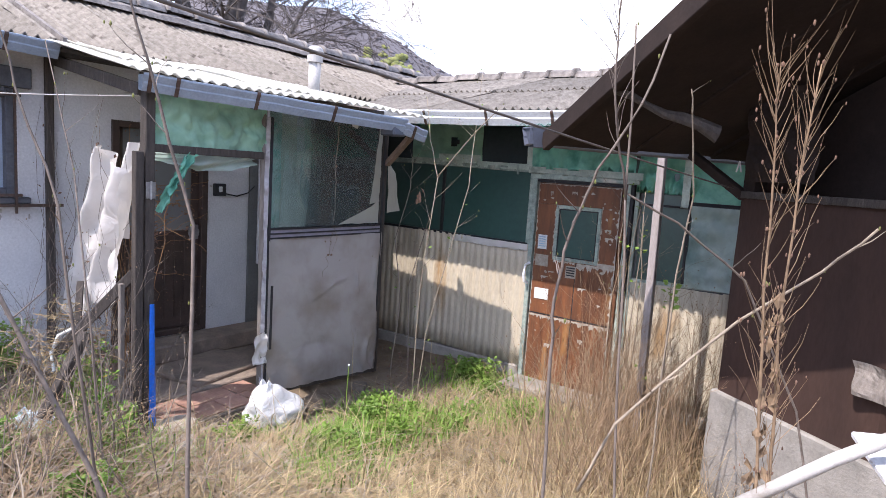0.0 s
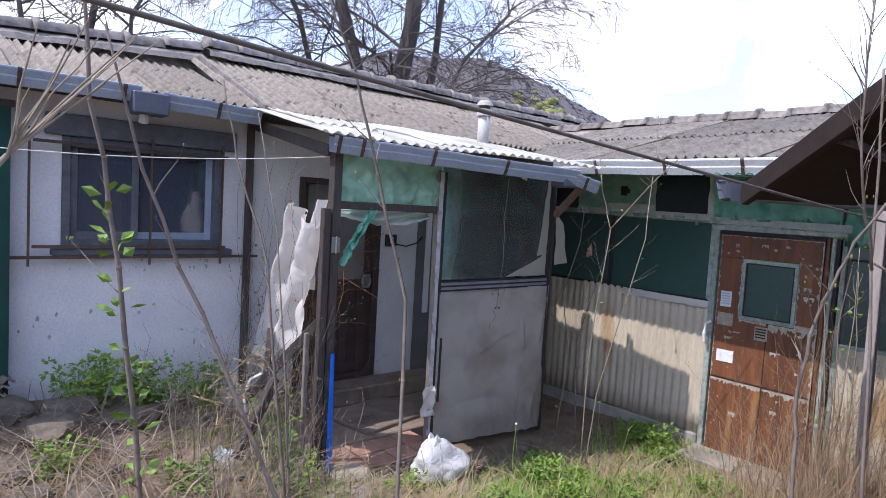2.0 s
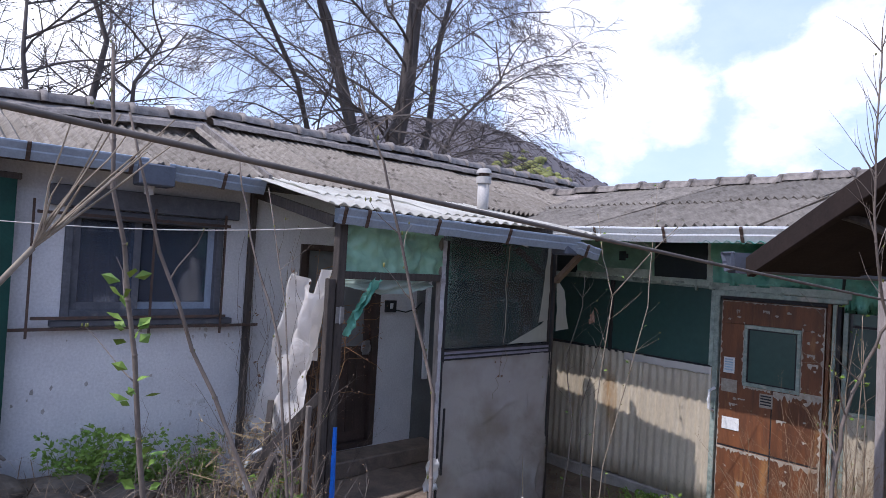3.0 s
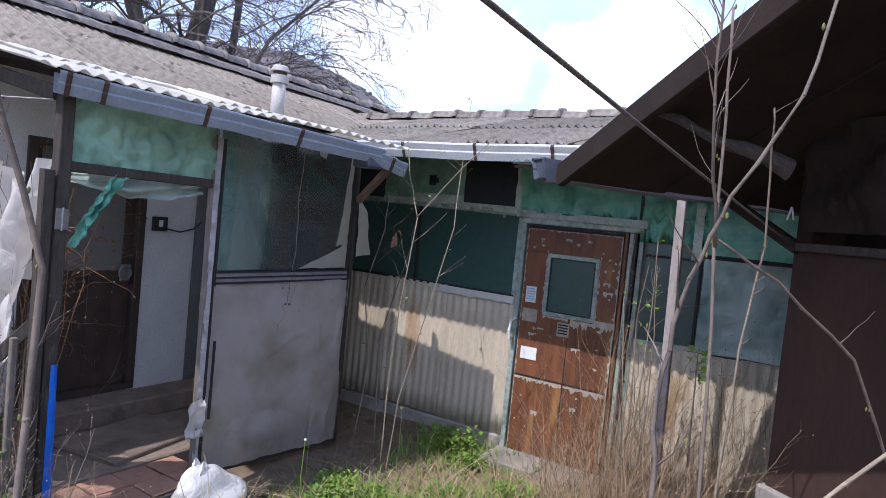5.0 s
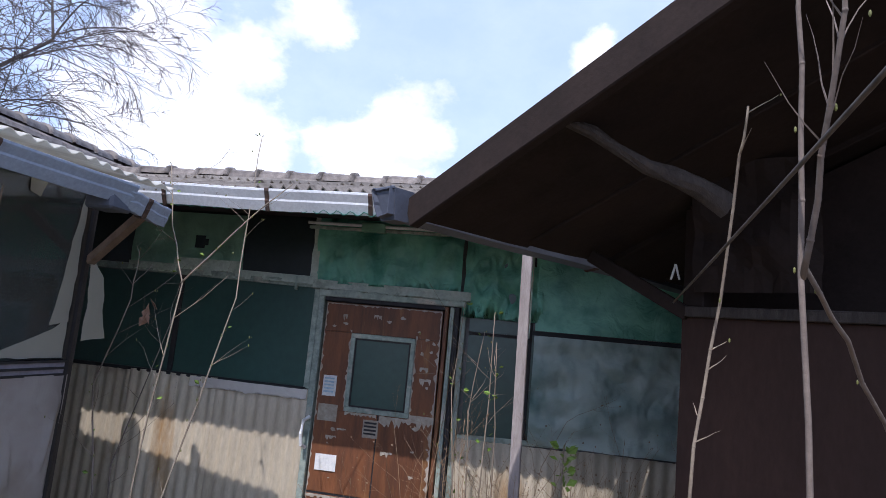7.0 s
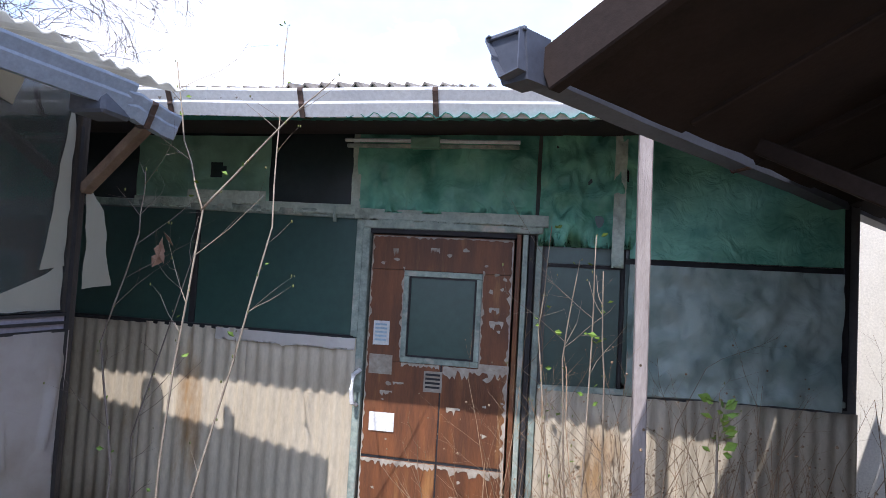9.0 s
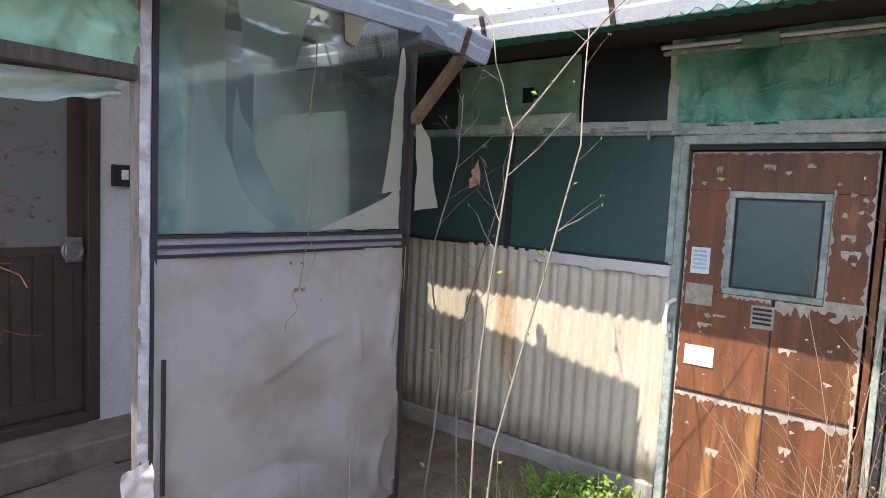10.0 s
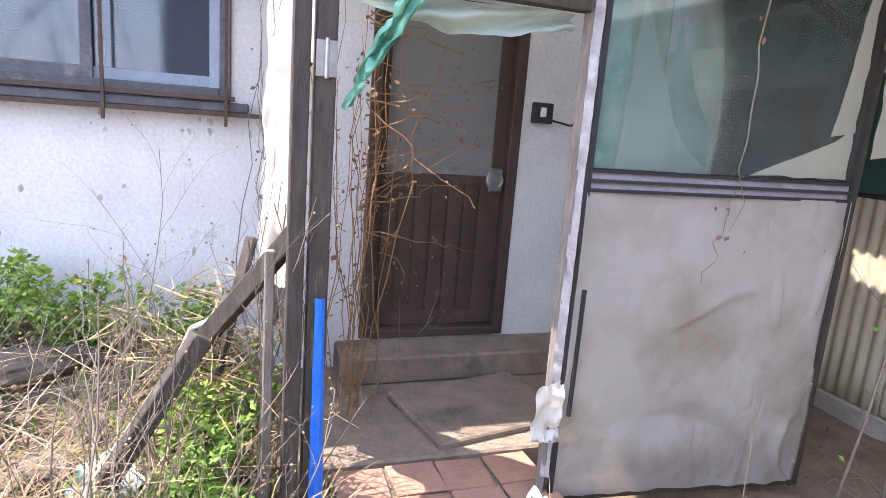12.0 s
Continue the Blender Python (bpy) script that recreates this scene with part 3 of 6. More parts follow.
sheet_roof("roof_north_back", "grey weathered corrugated slate roof", (2.8, 3.9, 2.4), (-1, 0, 0), (0, -2.2, 0.61), 6.0, 2.3, 7, 1, M_SLATE, 9)
ridge_line("ridge_north", (-3.5, 1.74, 3.11), (2.8, 1.68, 3.09), 19, 10)

# fascia and dark soffit of the back wing
tagged(mesh_object("fascia_north", box(-2.28, 2.4, -0.6, -0.032, 2.412, 2.434), M_FASCIA), "dark soffit boards under the eave", "soffit", kind="structure")
tagged(mesh_object("trim_north", box(-2.28, 2.4, -0.03, 0.018, 2.425, 2.437), M_FASCIA), "dark head board", "trim", kind="structure")
tagged(mesh_object("fascia_west", box(-2.3, -2.02, -7.4, -0.1, 2.53, 2.56), M_DARKWOOD), "dark eave boards of the house", "soffit", kind="structure")


def gutter(name, label, a, b, h, w, material, brackets, bracket_mat, out, lean=0.0):
    """A folded sheet-metal gutter from a to b (top back edge), with strap brackets at fractions of its length."""
    g = thing(name, label, "gutter")
    a, b, out = Vector(a), Vector(b), Vector(out).normalized()
    prof = [(0.0, 0.0), (0.0, -h * 0.9), (w * 0.55, -h), (w * 0.8, -h * 0.55), (w * 0.8, -h * 0.45), (w, -h * 0.1), (w, 0.0), (w * 0.9, 0.004)]

    def place(u, v):
        k = v * (len(prof) - 1)
        i = min(int(k + 1e-6), len(prof) - 2)
        f = k - i
        px, pz = (prof[i][0] * (1 - f) + prof[i + 1][0] * f, prof[i][1] * (1 - f) + prof[i + 1][1] * f)
        p = a + (b - a) * u
        dip = 0.008 * noise.noise((u * 7, 0.5, h * 50))
        return p + out * px + Vector((0, 0, pz + dip))
    part("trough", thicken(sheet(16, len(prof) - 1, place), 0.003), material, g)
    d = (b - a).normalized()
    for f in brackets:
        p = a + (b - a) * f
        bm = bmesh.new()
        for (x0, z0), (x1, z1) in zip(prof[1:-1], prof[2:]):
            q0, q1 = p + out * (x0 * 1.03) + Vector((0, 0, z0 - 0.004)), p + out * (x1 * 1.03) + Vector((0, 0, z1 - 0.002))
            s = beam(q0 - (q1 - q0) * 0.04, q1 + (q1 - q0) * 0.04, 0.022, 0.006, 0, up=d.cross(q1 - q0))
            me = bpy.data.meshes.new("tmp")
            s.to_mesh(me)
            s.free()
            bm.from_mesh(me)
            bpy.data.meshes.remove(me)
        part("bracket", bm, bracket_mat, g)
    return g


gutter("eave_gutter", "bright white metal gutter along the back wing eave", (-2.25, -0.8, 2.41), (1.75, -0.8, 2.39), 0.11, 0.1, M_ALU,
       (0.12, 0.39, 0.545, 0.69, 0.875), M_BRACKET, (0, -1, 0))
gutter("eave_gutter", "blue-grey gutter under the house eave", (-1.98, -7.3, 2.6), (-1.98, -4.06, 2.6), 0.1, 0.11, M_GUTTER, (0.55, 0.8, 0.97), M_BRACKET, (1, 0, 0))
gutter("eave_gutter", "blue-grey gutter under the house eave", (-1.98, -3.93, 2.585), (-1.98, -3.25, 2.56), 0.1, 0.11, M_GUTTER, (0.55,), M_BRACKET, (1, 0, 0))
teal = corrugated(3.85, 0.5, 0.076, 0.012, 0.003)
bmesh.ops.transform(teal, matrix=frame_of((-2.2, -0.8, 2.315), (1, -0.025, -0.008), (0, 1, 0.24)), verts=teal.verts[:])
tagged(mesh_object("awning_sheet", teal, M_TEAL), "teal corrugated plastic sheet under the eave", "awning")


# ---- porch ----
def porch():
    p = thing("porch", "lean-to porch of dark posts, dusty glass and clouded plastic", "porch")
    # posts: door post, middle post, outer post
    part("post", beam((PX, -3.12, 0.08), (PX, -3.12, 2.3), 0.07, 0.06), M_DARKWOOD, p)
    part("post", beam((PX + 0.02, -3.19, 0.1), (PX + 0.02, -3.19, 1.9), 0.05, 0.05), M_DARKWOOD, p)
    part("post", beam((PX, -2.247, 0.1), (PX - 0.02, -2.262, 2.33), 0.05, 0.034), M_GREYWOOD, p, "grey post wrapped in torn film")
    part("film_wrap", wrinkled((PX + 0.02, -2.27, 2.2), (0.012, 0.03, 0), (0, 0, -1.95), 6, 120, 0.016, 31, scale=14), M_WRAP, p, smooth=True)
    part("film_tuft", wrinkled((PX + 0.03, -2.33, 0.62), (0.02, 0.1, 0.02), (0.01, 0.0, -0.24), 12, 18, 0.06, 33, edge=0.3, scale=11), F_WHITE, p, "torn white tuft of film", smooth=True)
    part("post", beam((PX, -0.99, 0.05), (PX, -0.99, 2.3), 0.05, 0.05), M_DARKWOOD, p)
    part("edge_strip", box(PX + 0.026, PX + 0.034, -2.235, -2.215, 0.16, 2.2), M_BLACK, p)
    part("edge_strip", box(PX + 0.026, PX + 0.034, -1.025, -1.008, 0.1, 2.2), M_BLACK, p)
    part("edge_strip", box(PX + 0.036, PX + 0.05, -2.2, -2.188, 0.5, 0.98), M_BLACK, p)
    # rails
    part("transom", beam((PX, -3.1, 1.925), (PX, -2.28, 1.925), 0.05, 0.05), M_DARKWOOD, p)
    part("header", beam((PX - 0.03, -3.15, 2.34), (PX - 0.03, -1.0, 2.36), 0.04, 0.05), M_DARKWOOD, p)
    for z in (1.398, 1.364, 1.331):
        part("rail", box(PX - 0.01, PX + 0.035, -2.22, -1.01, z - 0.006, z + 0.006), M_BLACK, p)
    part("rail_body", box(PX - 0.015, PX + 0.026, -2.222, -1.012, 1.325, 1.404), M_RAIL, p)
    part("bottom_rail", beam((PX, -2.22, 0.16), (PX, -1.0, 0.08), 0.04, 0.05), M_DARKWOOD, p)
    # infill
    pane = part("pane", box(PX - 0.004, PX, -2.225, -1.012, 1.405, 2.335), G_PORCH, p, "dusty greenish glass pane")
    pane.visible_shadow = False

    def lower(u, v):
        y = -2.225 + u * 1.225
        z = 1.33 - v * (1.17 + 0.07 * u)
        b = 0.014 * noise.noise((y * 2.4, z * 1.8, 1.0))
        b += 0.012 * math.exp(-((v - 0.5 + 0.3 * u - 0.5 * (u - 0.5) ** 2 + 0.03 * noise.noise((u * 7, 2.0, 0.5))) / 0.02) ** 2) * smooth01(0.3, 0.4, u) * smooth01(0.72, 0.6, u)
        b += 0.02 * math.exp(-((u - 0.97 + 0.1 * v) / 0.016) ** 2) * smooth01(0.06, 0.12, v) * smooth01(0.42, 0.34, v)
        b += 0.016 * math.exp(-((u - 0.76 - 0.12 * (v - 0.25)) / 0.014) ** 2) * smooth01(0.2, 0.3, v) * smooth01(0.46, 0.4, v)
        b += 0.03 * math.exp(-((u - 0.52) ** 2) * 9 - (v - 0.78) ** 2 * 26) * abs(math.sin(8 * u + 11 * (v - u * u)))
        b += 0.02 * math.exp(-((u - 0.86 - 0.5 * (v - 0.86) ** 2 * 8) / 0.02) ** 2) * smooth01(0.7, 0.8, v)
        b += 0.006 * noise.noise((y * 9, z * 8, 5.0)) * v + 0.003 * noise.noise((y * 24, z * 20, 6.0)) * smooth01(0.3, 0.8, v)
        b += 0.009 * (1 - abs(noise.noise((y * 3.2 + z, z * 2.6, 4.0)))) ** 9 * v
        if v > 0.9:
            z += 0.03 * noise.noise((y * 8, 2.0, 7.0))
        if u == 1.0:
            y -= 0.06 * smooth01(0.1, 0.5, v) * (0.6 + 0.4 * noise.noise((v * 6, 3.0, 1.0)))
        return (PX + 0.03 + b, y, z)
    part("plastic_sheet", sheet(90, 90, lower), F_PANEL, p, "clouded creased plastic sheet", smooth=True)
    part("plastic_sheet", wrinkled((PX + 0.01, -3.09, 2.33), (0, 0.83, 0), (0, 0, -0.38), 60, 24, 0.045, 3, scale=13), F_PALEGREEN, p, "green creased film above the doorway", smooth=True)
    # torn film behind the glass
    def torn(corners, seed):
        a, b, c, d = (Vector(q) for q in corners)

        def place(u, v):
            q = a.lerp(b, u).lerp(d.lerp(c, u), v)
            j = 0.02 * noise.noise((q.y * 9, q.z * 9, seed))
            return q + Vector((0.0015 * noise.noise((q.y * 6, q.z * 6, seed + 2)), j, 0.5 * j))
        return sheet(14, 14, place)
    x = PX + 0.006
    part("torn_film", torn([(PX - 0.02, -2.09, 1.41), (PX - 0.02, -1.72, 1.41), (PX - 0.02, -1.88, 1.6), (PX - 0.02, -2.06, 2.0)], 1), F_CLOTH, p, smooth=True)
    part("torn_film", torn([(x, -1.52, 1.412), (x, -1.03, 1.412), (x, -1.035, 1.62), (x, -1.12, 1.56)], 2), F_CREAM, p, "cream scrap of torn film", smooth=True)
    part("torn_film", torn([(x + 0.002, -1.15, 1.58), (x + 0.002, -1.03, 1.6), (x + 0.002, -1.03, 2.3), (x + 0.002, -1.07, 2.2)], 3), F_CREAM, p, "cream scrap of torn film", smooth=True)
    part("torn_film", torn([(x, -1.4, 2.22), (x, -1.34, 2.2), (x, -1.3, 2.33), (x, -1.42, 2.33)], 4), F_CREAM, p, smooth=True)
    part("patterned_strip", torn([(PX - 0.04, -2.19, 0.75), (PX - 0.04, -2.09, 0.75), (PX - 0.04, -2.08, 2.32), (PX - 0.04, -2.19, 2.32)], 5), M_TEALPRINT, p, "pale film strip printed in teal", smooth=True)
    part("inner_curtain", torn([(PX - 0.05, -2.1, 0.3), (PX - 0.05, -1.9, 0.3), (PX - 0.05, -1.93, 2.32), (PX - 0.05, -2.1, 2.32)], 15), F_CURTAIN, p, "cream curtain behind the glass", smooth=True)
    part("torn_film", torn([(PX - 0.03, -1.9, 1.41), (PX - 0.03, -1.58, 1.41), (PX - 0.03, -1.82, 1.72), (PX - 0.03, -1.9, 1.95)], 16), F_GREY, p, "grey corner of torn film", smooth=True)
    part("torn_film", torn([(PX - 0.03, -1.86, 2.0), (PX - 0.03, -1.62, 2.08), (PX - 0.03, -1.56, 2.32), (PX - 0.03, -1.9, 2.32)], 17), F_GREY, p, smooth=True)
    part("torn_film", torn([(PX + 0.035, -0.96, 1.5), (PX + 0.05, -0.8, 1.52), (PX + 0.05, -0.88, 1.85), (PX + 0.035, -0.96, 1.98)], 6), F_CREAM, p, "scrap of white film", smooth=True)
    # closed right side
    part("side_panel", box(-2.28, PX - 0.03, -1.0, -0.985, 0.1, 2.0), F_CLOTH, p)
    # added panel: its grey stands for shade on the white wall behind the glass
    part("inner_panel", box(WX + 0.001, WX + 0.02, -1.45, -1.02, 0.2, 2.3), M_INNER, p, "added grey panel darkening the house wall behind the porch glass")
    # white strip modelled in place of a reflection in the porch pane
    part("inner_strip", box(WX + 0.021, WX + 0.05, -1.36, -1.31, 0.9, 2.05), M_PLASTER, p, "white upright strip imitating a reflection in the glass")
    part("brace", beam((PX + 0.03, -0.98, 1.93), (-0.66, -1.05, 2.2), 0.05, 0.045), M_BRACE, p, "slanting brown batten")
    part("brace", beam((PX - 0.02, -3.15, 2.26), (-2.26, -3.15, 2.5), 0.045, 0.07), M_DARKWOOD, p)
    part("brace", beam((PX - 0.02, -1.3, 2.24), (-2.26, -1.5, 2.48), 0.045, 0.07), M_DARKWOOD, p)

    # bleached corrugated roof, uneven at the edges
    def roof_place(u, v):
        y = -3.3 + u * (2.16 + 0.04 * v)
        xf = -0.9 + 0.42 * u
        xb = -2.0
        xx = xb + (xf - xb) * v
        zz = (2.59 + 0.02 * u) + ((2.36 - 0.06 * u) - 2.59) * v
        zz += 0.011 * math.sin(2 * math.pi * y / 0.075) + 0.03 * noise.noise((y * 1.2, v * 1.5, 4.0))
        if v == 1.0:
            xx += 0.035 * noise.noise((y * 4, 1.0, 9.0))
        return (xx, y, zz)
    part("roof_sheet", thicken(sheet(150, 6, roof_place), 0.004), F_ROOF, p, "bleached corrugated plastic roof sheet")
    # old pieces lying on it
    for k, (y0, w, v0) in enumerate(((-3.2, 0.5, 0.1), (-2.4, 0.5, 0.3))):
        def lap(u, v, y0=y0, w=w, v0=v0):
            uu = (y0 + u * w + 3.3) / 2.3
            q = roof_place(uu, min(0.97, v0 + v * 0.6))
            return (q[0], q[1], q[2] + 0.014 + 0.012 * noise.noise((u * 3, v * 3, y0)))
        part("patch_sheet", thicken(sheet(26, 4, lap), 0.004), F_ROOF, p)
    return p


porch()
gutter("porch_gutter", "blue-grey gutter along the porch roof edge with rusty straps", (-0.99, -3.2, 2.345), (-0.6, -1.3, 2.28), 0.1, 0.1, M_GUTTER,
       (0.02, 0.1, 0.36, 0.66), M_BRACKET, (1, -0.2, 0))
gutter("porch_gutter", "short blue-grey gutter end piece turned outward", (-0.64, -1.38, 2.275), (-0.54, -1.1, 2.21), 0.09, 0.1, M_GUTTER, (0.1, 0.6), M_BRACKET, (1, -0.35, 0))

# porch floor: concrete slab, step and red tiles
tagged(mesh_object("porch_floor", box(-2.3, -1.32, -3.12, -1.02, -0.05, 0.19, 0.01), M_FLOOR), "worn concrete porch floor", "floor", kind="structure")
tagged(mesh_object("door_step", box(-2.3, -2.02, -2.85, -1.3, 0.19, 0.335, 0.012), M_FLOOR), "raised concrete step at the house door", "step", kind="structure")
red = tagged(mesh_object("tile_floor", box(-1.318, -0.88, -3.02, -2.18, -0.05, 0.165, 0.01), M_FLOOR), "broken red tiles on a concrete edge", "floor", kind="structure")
slab = thing("loose_slab", "loose flat concrete slab lying on the porch floor", "slab")
part("slab_body", box(-0.26, 0.26, -0.36, 0.36, 0, 0.035, 0.008), M_FLOOR, slab)
slab.matrix_world = pose(-1.68, -2.25, 0.192, 0, 1.5, 12)


# ---- house window ----
def house_window():
    w = tagged(new("window_1"), "dark wooden house window with dusty, sky-tinted glass and rusty bars", "window", kind="structure")
    y0, y1, z0, z1 = -4.43, -3.38, 1.53, 2.27
    for a in ((y0 + 0.001, y0 + 0.05, z0 + 0.001, z1 - 0.001), (y1 - 0.05, y1 - 0.001, z0 + 0.001, z1 - 0.001)):
        part("window_frame", box(WX - 0.12, WX + 0.015, a[0], a[1], a[2], a[3], 0.004), M_WINFRAME, w)
    for a in ((z0 + 0.001, z0 + 0.06), (z1 - 0.07, z1 - 0.001)):
        part("window_frame", box(WX - 0.12, WX + 0.015, y0 + 0.051, y1 - 0.051, a[0], a[1], 0.004), M_WINFRAME, w)
    mid = (y0 + y1) / 2 - 0.08
    for k, (a, b, dx) in enumerate(((y0 + 0.05, mid + 0.03, -0.03), (mid - 0.03, y1 - 0.05, -0.06))):
        sash = part("sash", box(WX + dx - 0.012, WX + dx + 0.012, a, a + 0.045, z0 + 0.06, z1 - 0.07), M_GUTTER if k else M_WINFRAME, w)
        part("stile", box(WX + dx - 0.012, WX + dx + 0.012, b - 0.045, b, z0 + 0.06, z1 - 0.07), M_GUTTER if k else M_WINFRAME, sash)
        part("bottom_stile", box(WX + dx - 0.012, WX + dx + 0.012, a + 0.046, b - 0.046, z0 + 0.06, z0 + 0.11), M_GUTTER if k else M_WINFRAME, sash)
        g = part("pane", box(WX + dx - 0.002, WX + dx + 0.002, a + 0.046, b - 0.046, z0 + 0.111, z1 - 0.071), G_WINDOW, w)
        g.visible_shadow = False
    part("window_sill", box(WX - 0.12, WX + 0.07, y0 - 0.06, y1 + 0.08, z0 - 0.045, z0 - 0.002, 0.006), M_WINFRAME, w)
    part("lintel_board", box(WX + 0.001, WX + 0.05, y0 - 0.1, y1 + 0.1, z1 + 0.002, z1 + 0.14, 0.005), M_WINFRAME, w)
    for y in (-4.62, -3.9, -3.4):
        part("bar", beam((WX + 0.09, y, 1.42), (WX + 0.09, y, 2.3), 0.014, 0.014, 0), M_BRACKET, w)
    for z, a, b in ((1.475, -4.72, -3.1), (1.545, -4.6, -3.36), (2.22, -4.6, -3.36)):
        part("bar", beam((WX + 0.08, a, z), (WX + 0.08, b, z), 0.014, 0.02, 0), M_BRACKET, w)
    # dark pleated sheet added to give the darkness of the room
    part("curtain", sheet(40, 2, lambda u, v: (WX - 0.3 + 0.03 * math.sin(u * 40), y0 - 0.3 + u * 0.75, 1.2 + v * 1.3)), M_DARKPANE, w, "dark sheet standing in for the unlit room behind the glass")


house_window()
tagged(mesh_object("corner_pipe", beam((WX + 0.04, -3.17, 0.45), (WX + 0.04, -3.17, 2.55), 0.05, 0.05, 0.008), M_DARKWOOD), "dark timber post at the end of the white wall", "post")


# ---- house door in the porch ----
def house_door():
    d = tagged(new("door_1"), "closed dark brown house door with a frosted upper pane", "door", kind="structure")
    y0, y1, z0, z1, x = -2.72, -1.88, 0.34, 2.13, WX - 0.06
    part("jamb", box(x - 0.05, WX + 0.012, y0 + 0.001, y0 + 0.06, z0 + 0.001, z1 - 0.001, 0.004), M_HOUSEDOOR, d)
    part("jamb", box(x - 0.05, WX + 0.012, y1 - 0.06, y1 - 0.001, z0 + 0.001, z1 - 0.001, 0.004), M_HOUSEDOOR, d)
    part("head", box(x - 0.05, WX + 0.012, y0 + 0.061, y1 - 0.061, z1 - 0.05, z1 - 0.001, 0.004), M_HOUSEDOOR, d)
    part("sill", box(x - 0.05, WX + 0.02, y0 + 0.061, y1 - 0.061, z0 + 0.001, z0 + 0.05, 0.004), M_HOUSEDOOR, d)
    leaf = part("leaf", box(x - 0.02, x + 0.015, y0 + 0.062, y1 - 0.062, z0 + 0.052, 1.24, 0.003), M_HOUSEDOOR, d)
    n = 7
    for i in range(n):
        a = y0 + 0.1 + i * (y1 - y0 - 0.2) / n
        part("board", box(x + 0.016, x + 0.024, a, a + (y1 - y0 - 0.2) / n - 0.012, z0 + 0.14, 1.2, 0.002), M_HOUSEDOOR, leaf)
    part("stile", box(x - 0.02, x + 0.015, y0 + 0.062, y0 + 0.11, 1.241, z1 - 0.051), M_HOUSEDOOR, d)
    part("stile", box(x - 0.02, x + 0.015, y1 - 0.13, y1 - 0.062, 1.241, z1 - 0.051), M_HOUSEDOOR, d)
    part("pane", box(x - 0.004, x + 0.004, y0 + 0.111, y1 - 0.131, 1.242, z1 - 0.052), G_DOOR, d, "grey frosted pane")
    h = part("handle", box(x + 0.026, x + 0.04, y1 - 0.15, y1 - 0.07, 1.16, 1.29, 0.006), M_STEEL, d, "steel lock plate with ring pull")
    ring = bmesh.new()
    add_tube(ring, [(x + 0.055, y1 - 0.125 + 0.045 * math.cos(a * math.pi / 8), 1.225 + 0.05 * math.sin(a * math.pi / 8)) for a in range(17)], 0.009, 0.009, 6)
    part("ring_pull", ring, M_STEEL, h)


house_door()
sw = thing("switch_box", "dark square switch box with a white button on the porch wall", "switch")
part("plate", box(WX + 0.001, WX + 0.03, -1.83, -1.71, 1.55, 1.66, 0.004), M_BLACK, sw)
part("button", box(WX + 0.031, WX + 0.04, -1.79, -1.755, 1.585, 1.635, 0.003), M_PAPER, sw, "white push button")
part("wire", tube([(WX + 0.02, -1.71, 1.57), (WX + 0.03, -1.6, 1.55), (WX + 0.03, -1.48, 1.58), (WX + 0.02, -1.4, 1.64)], 0.006), M_BLACK, sw)


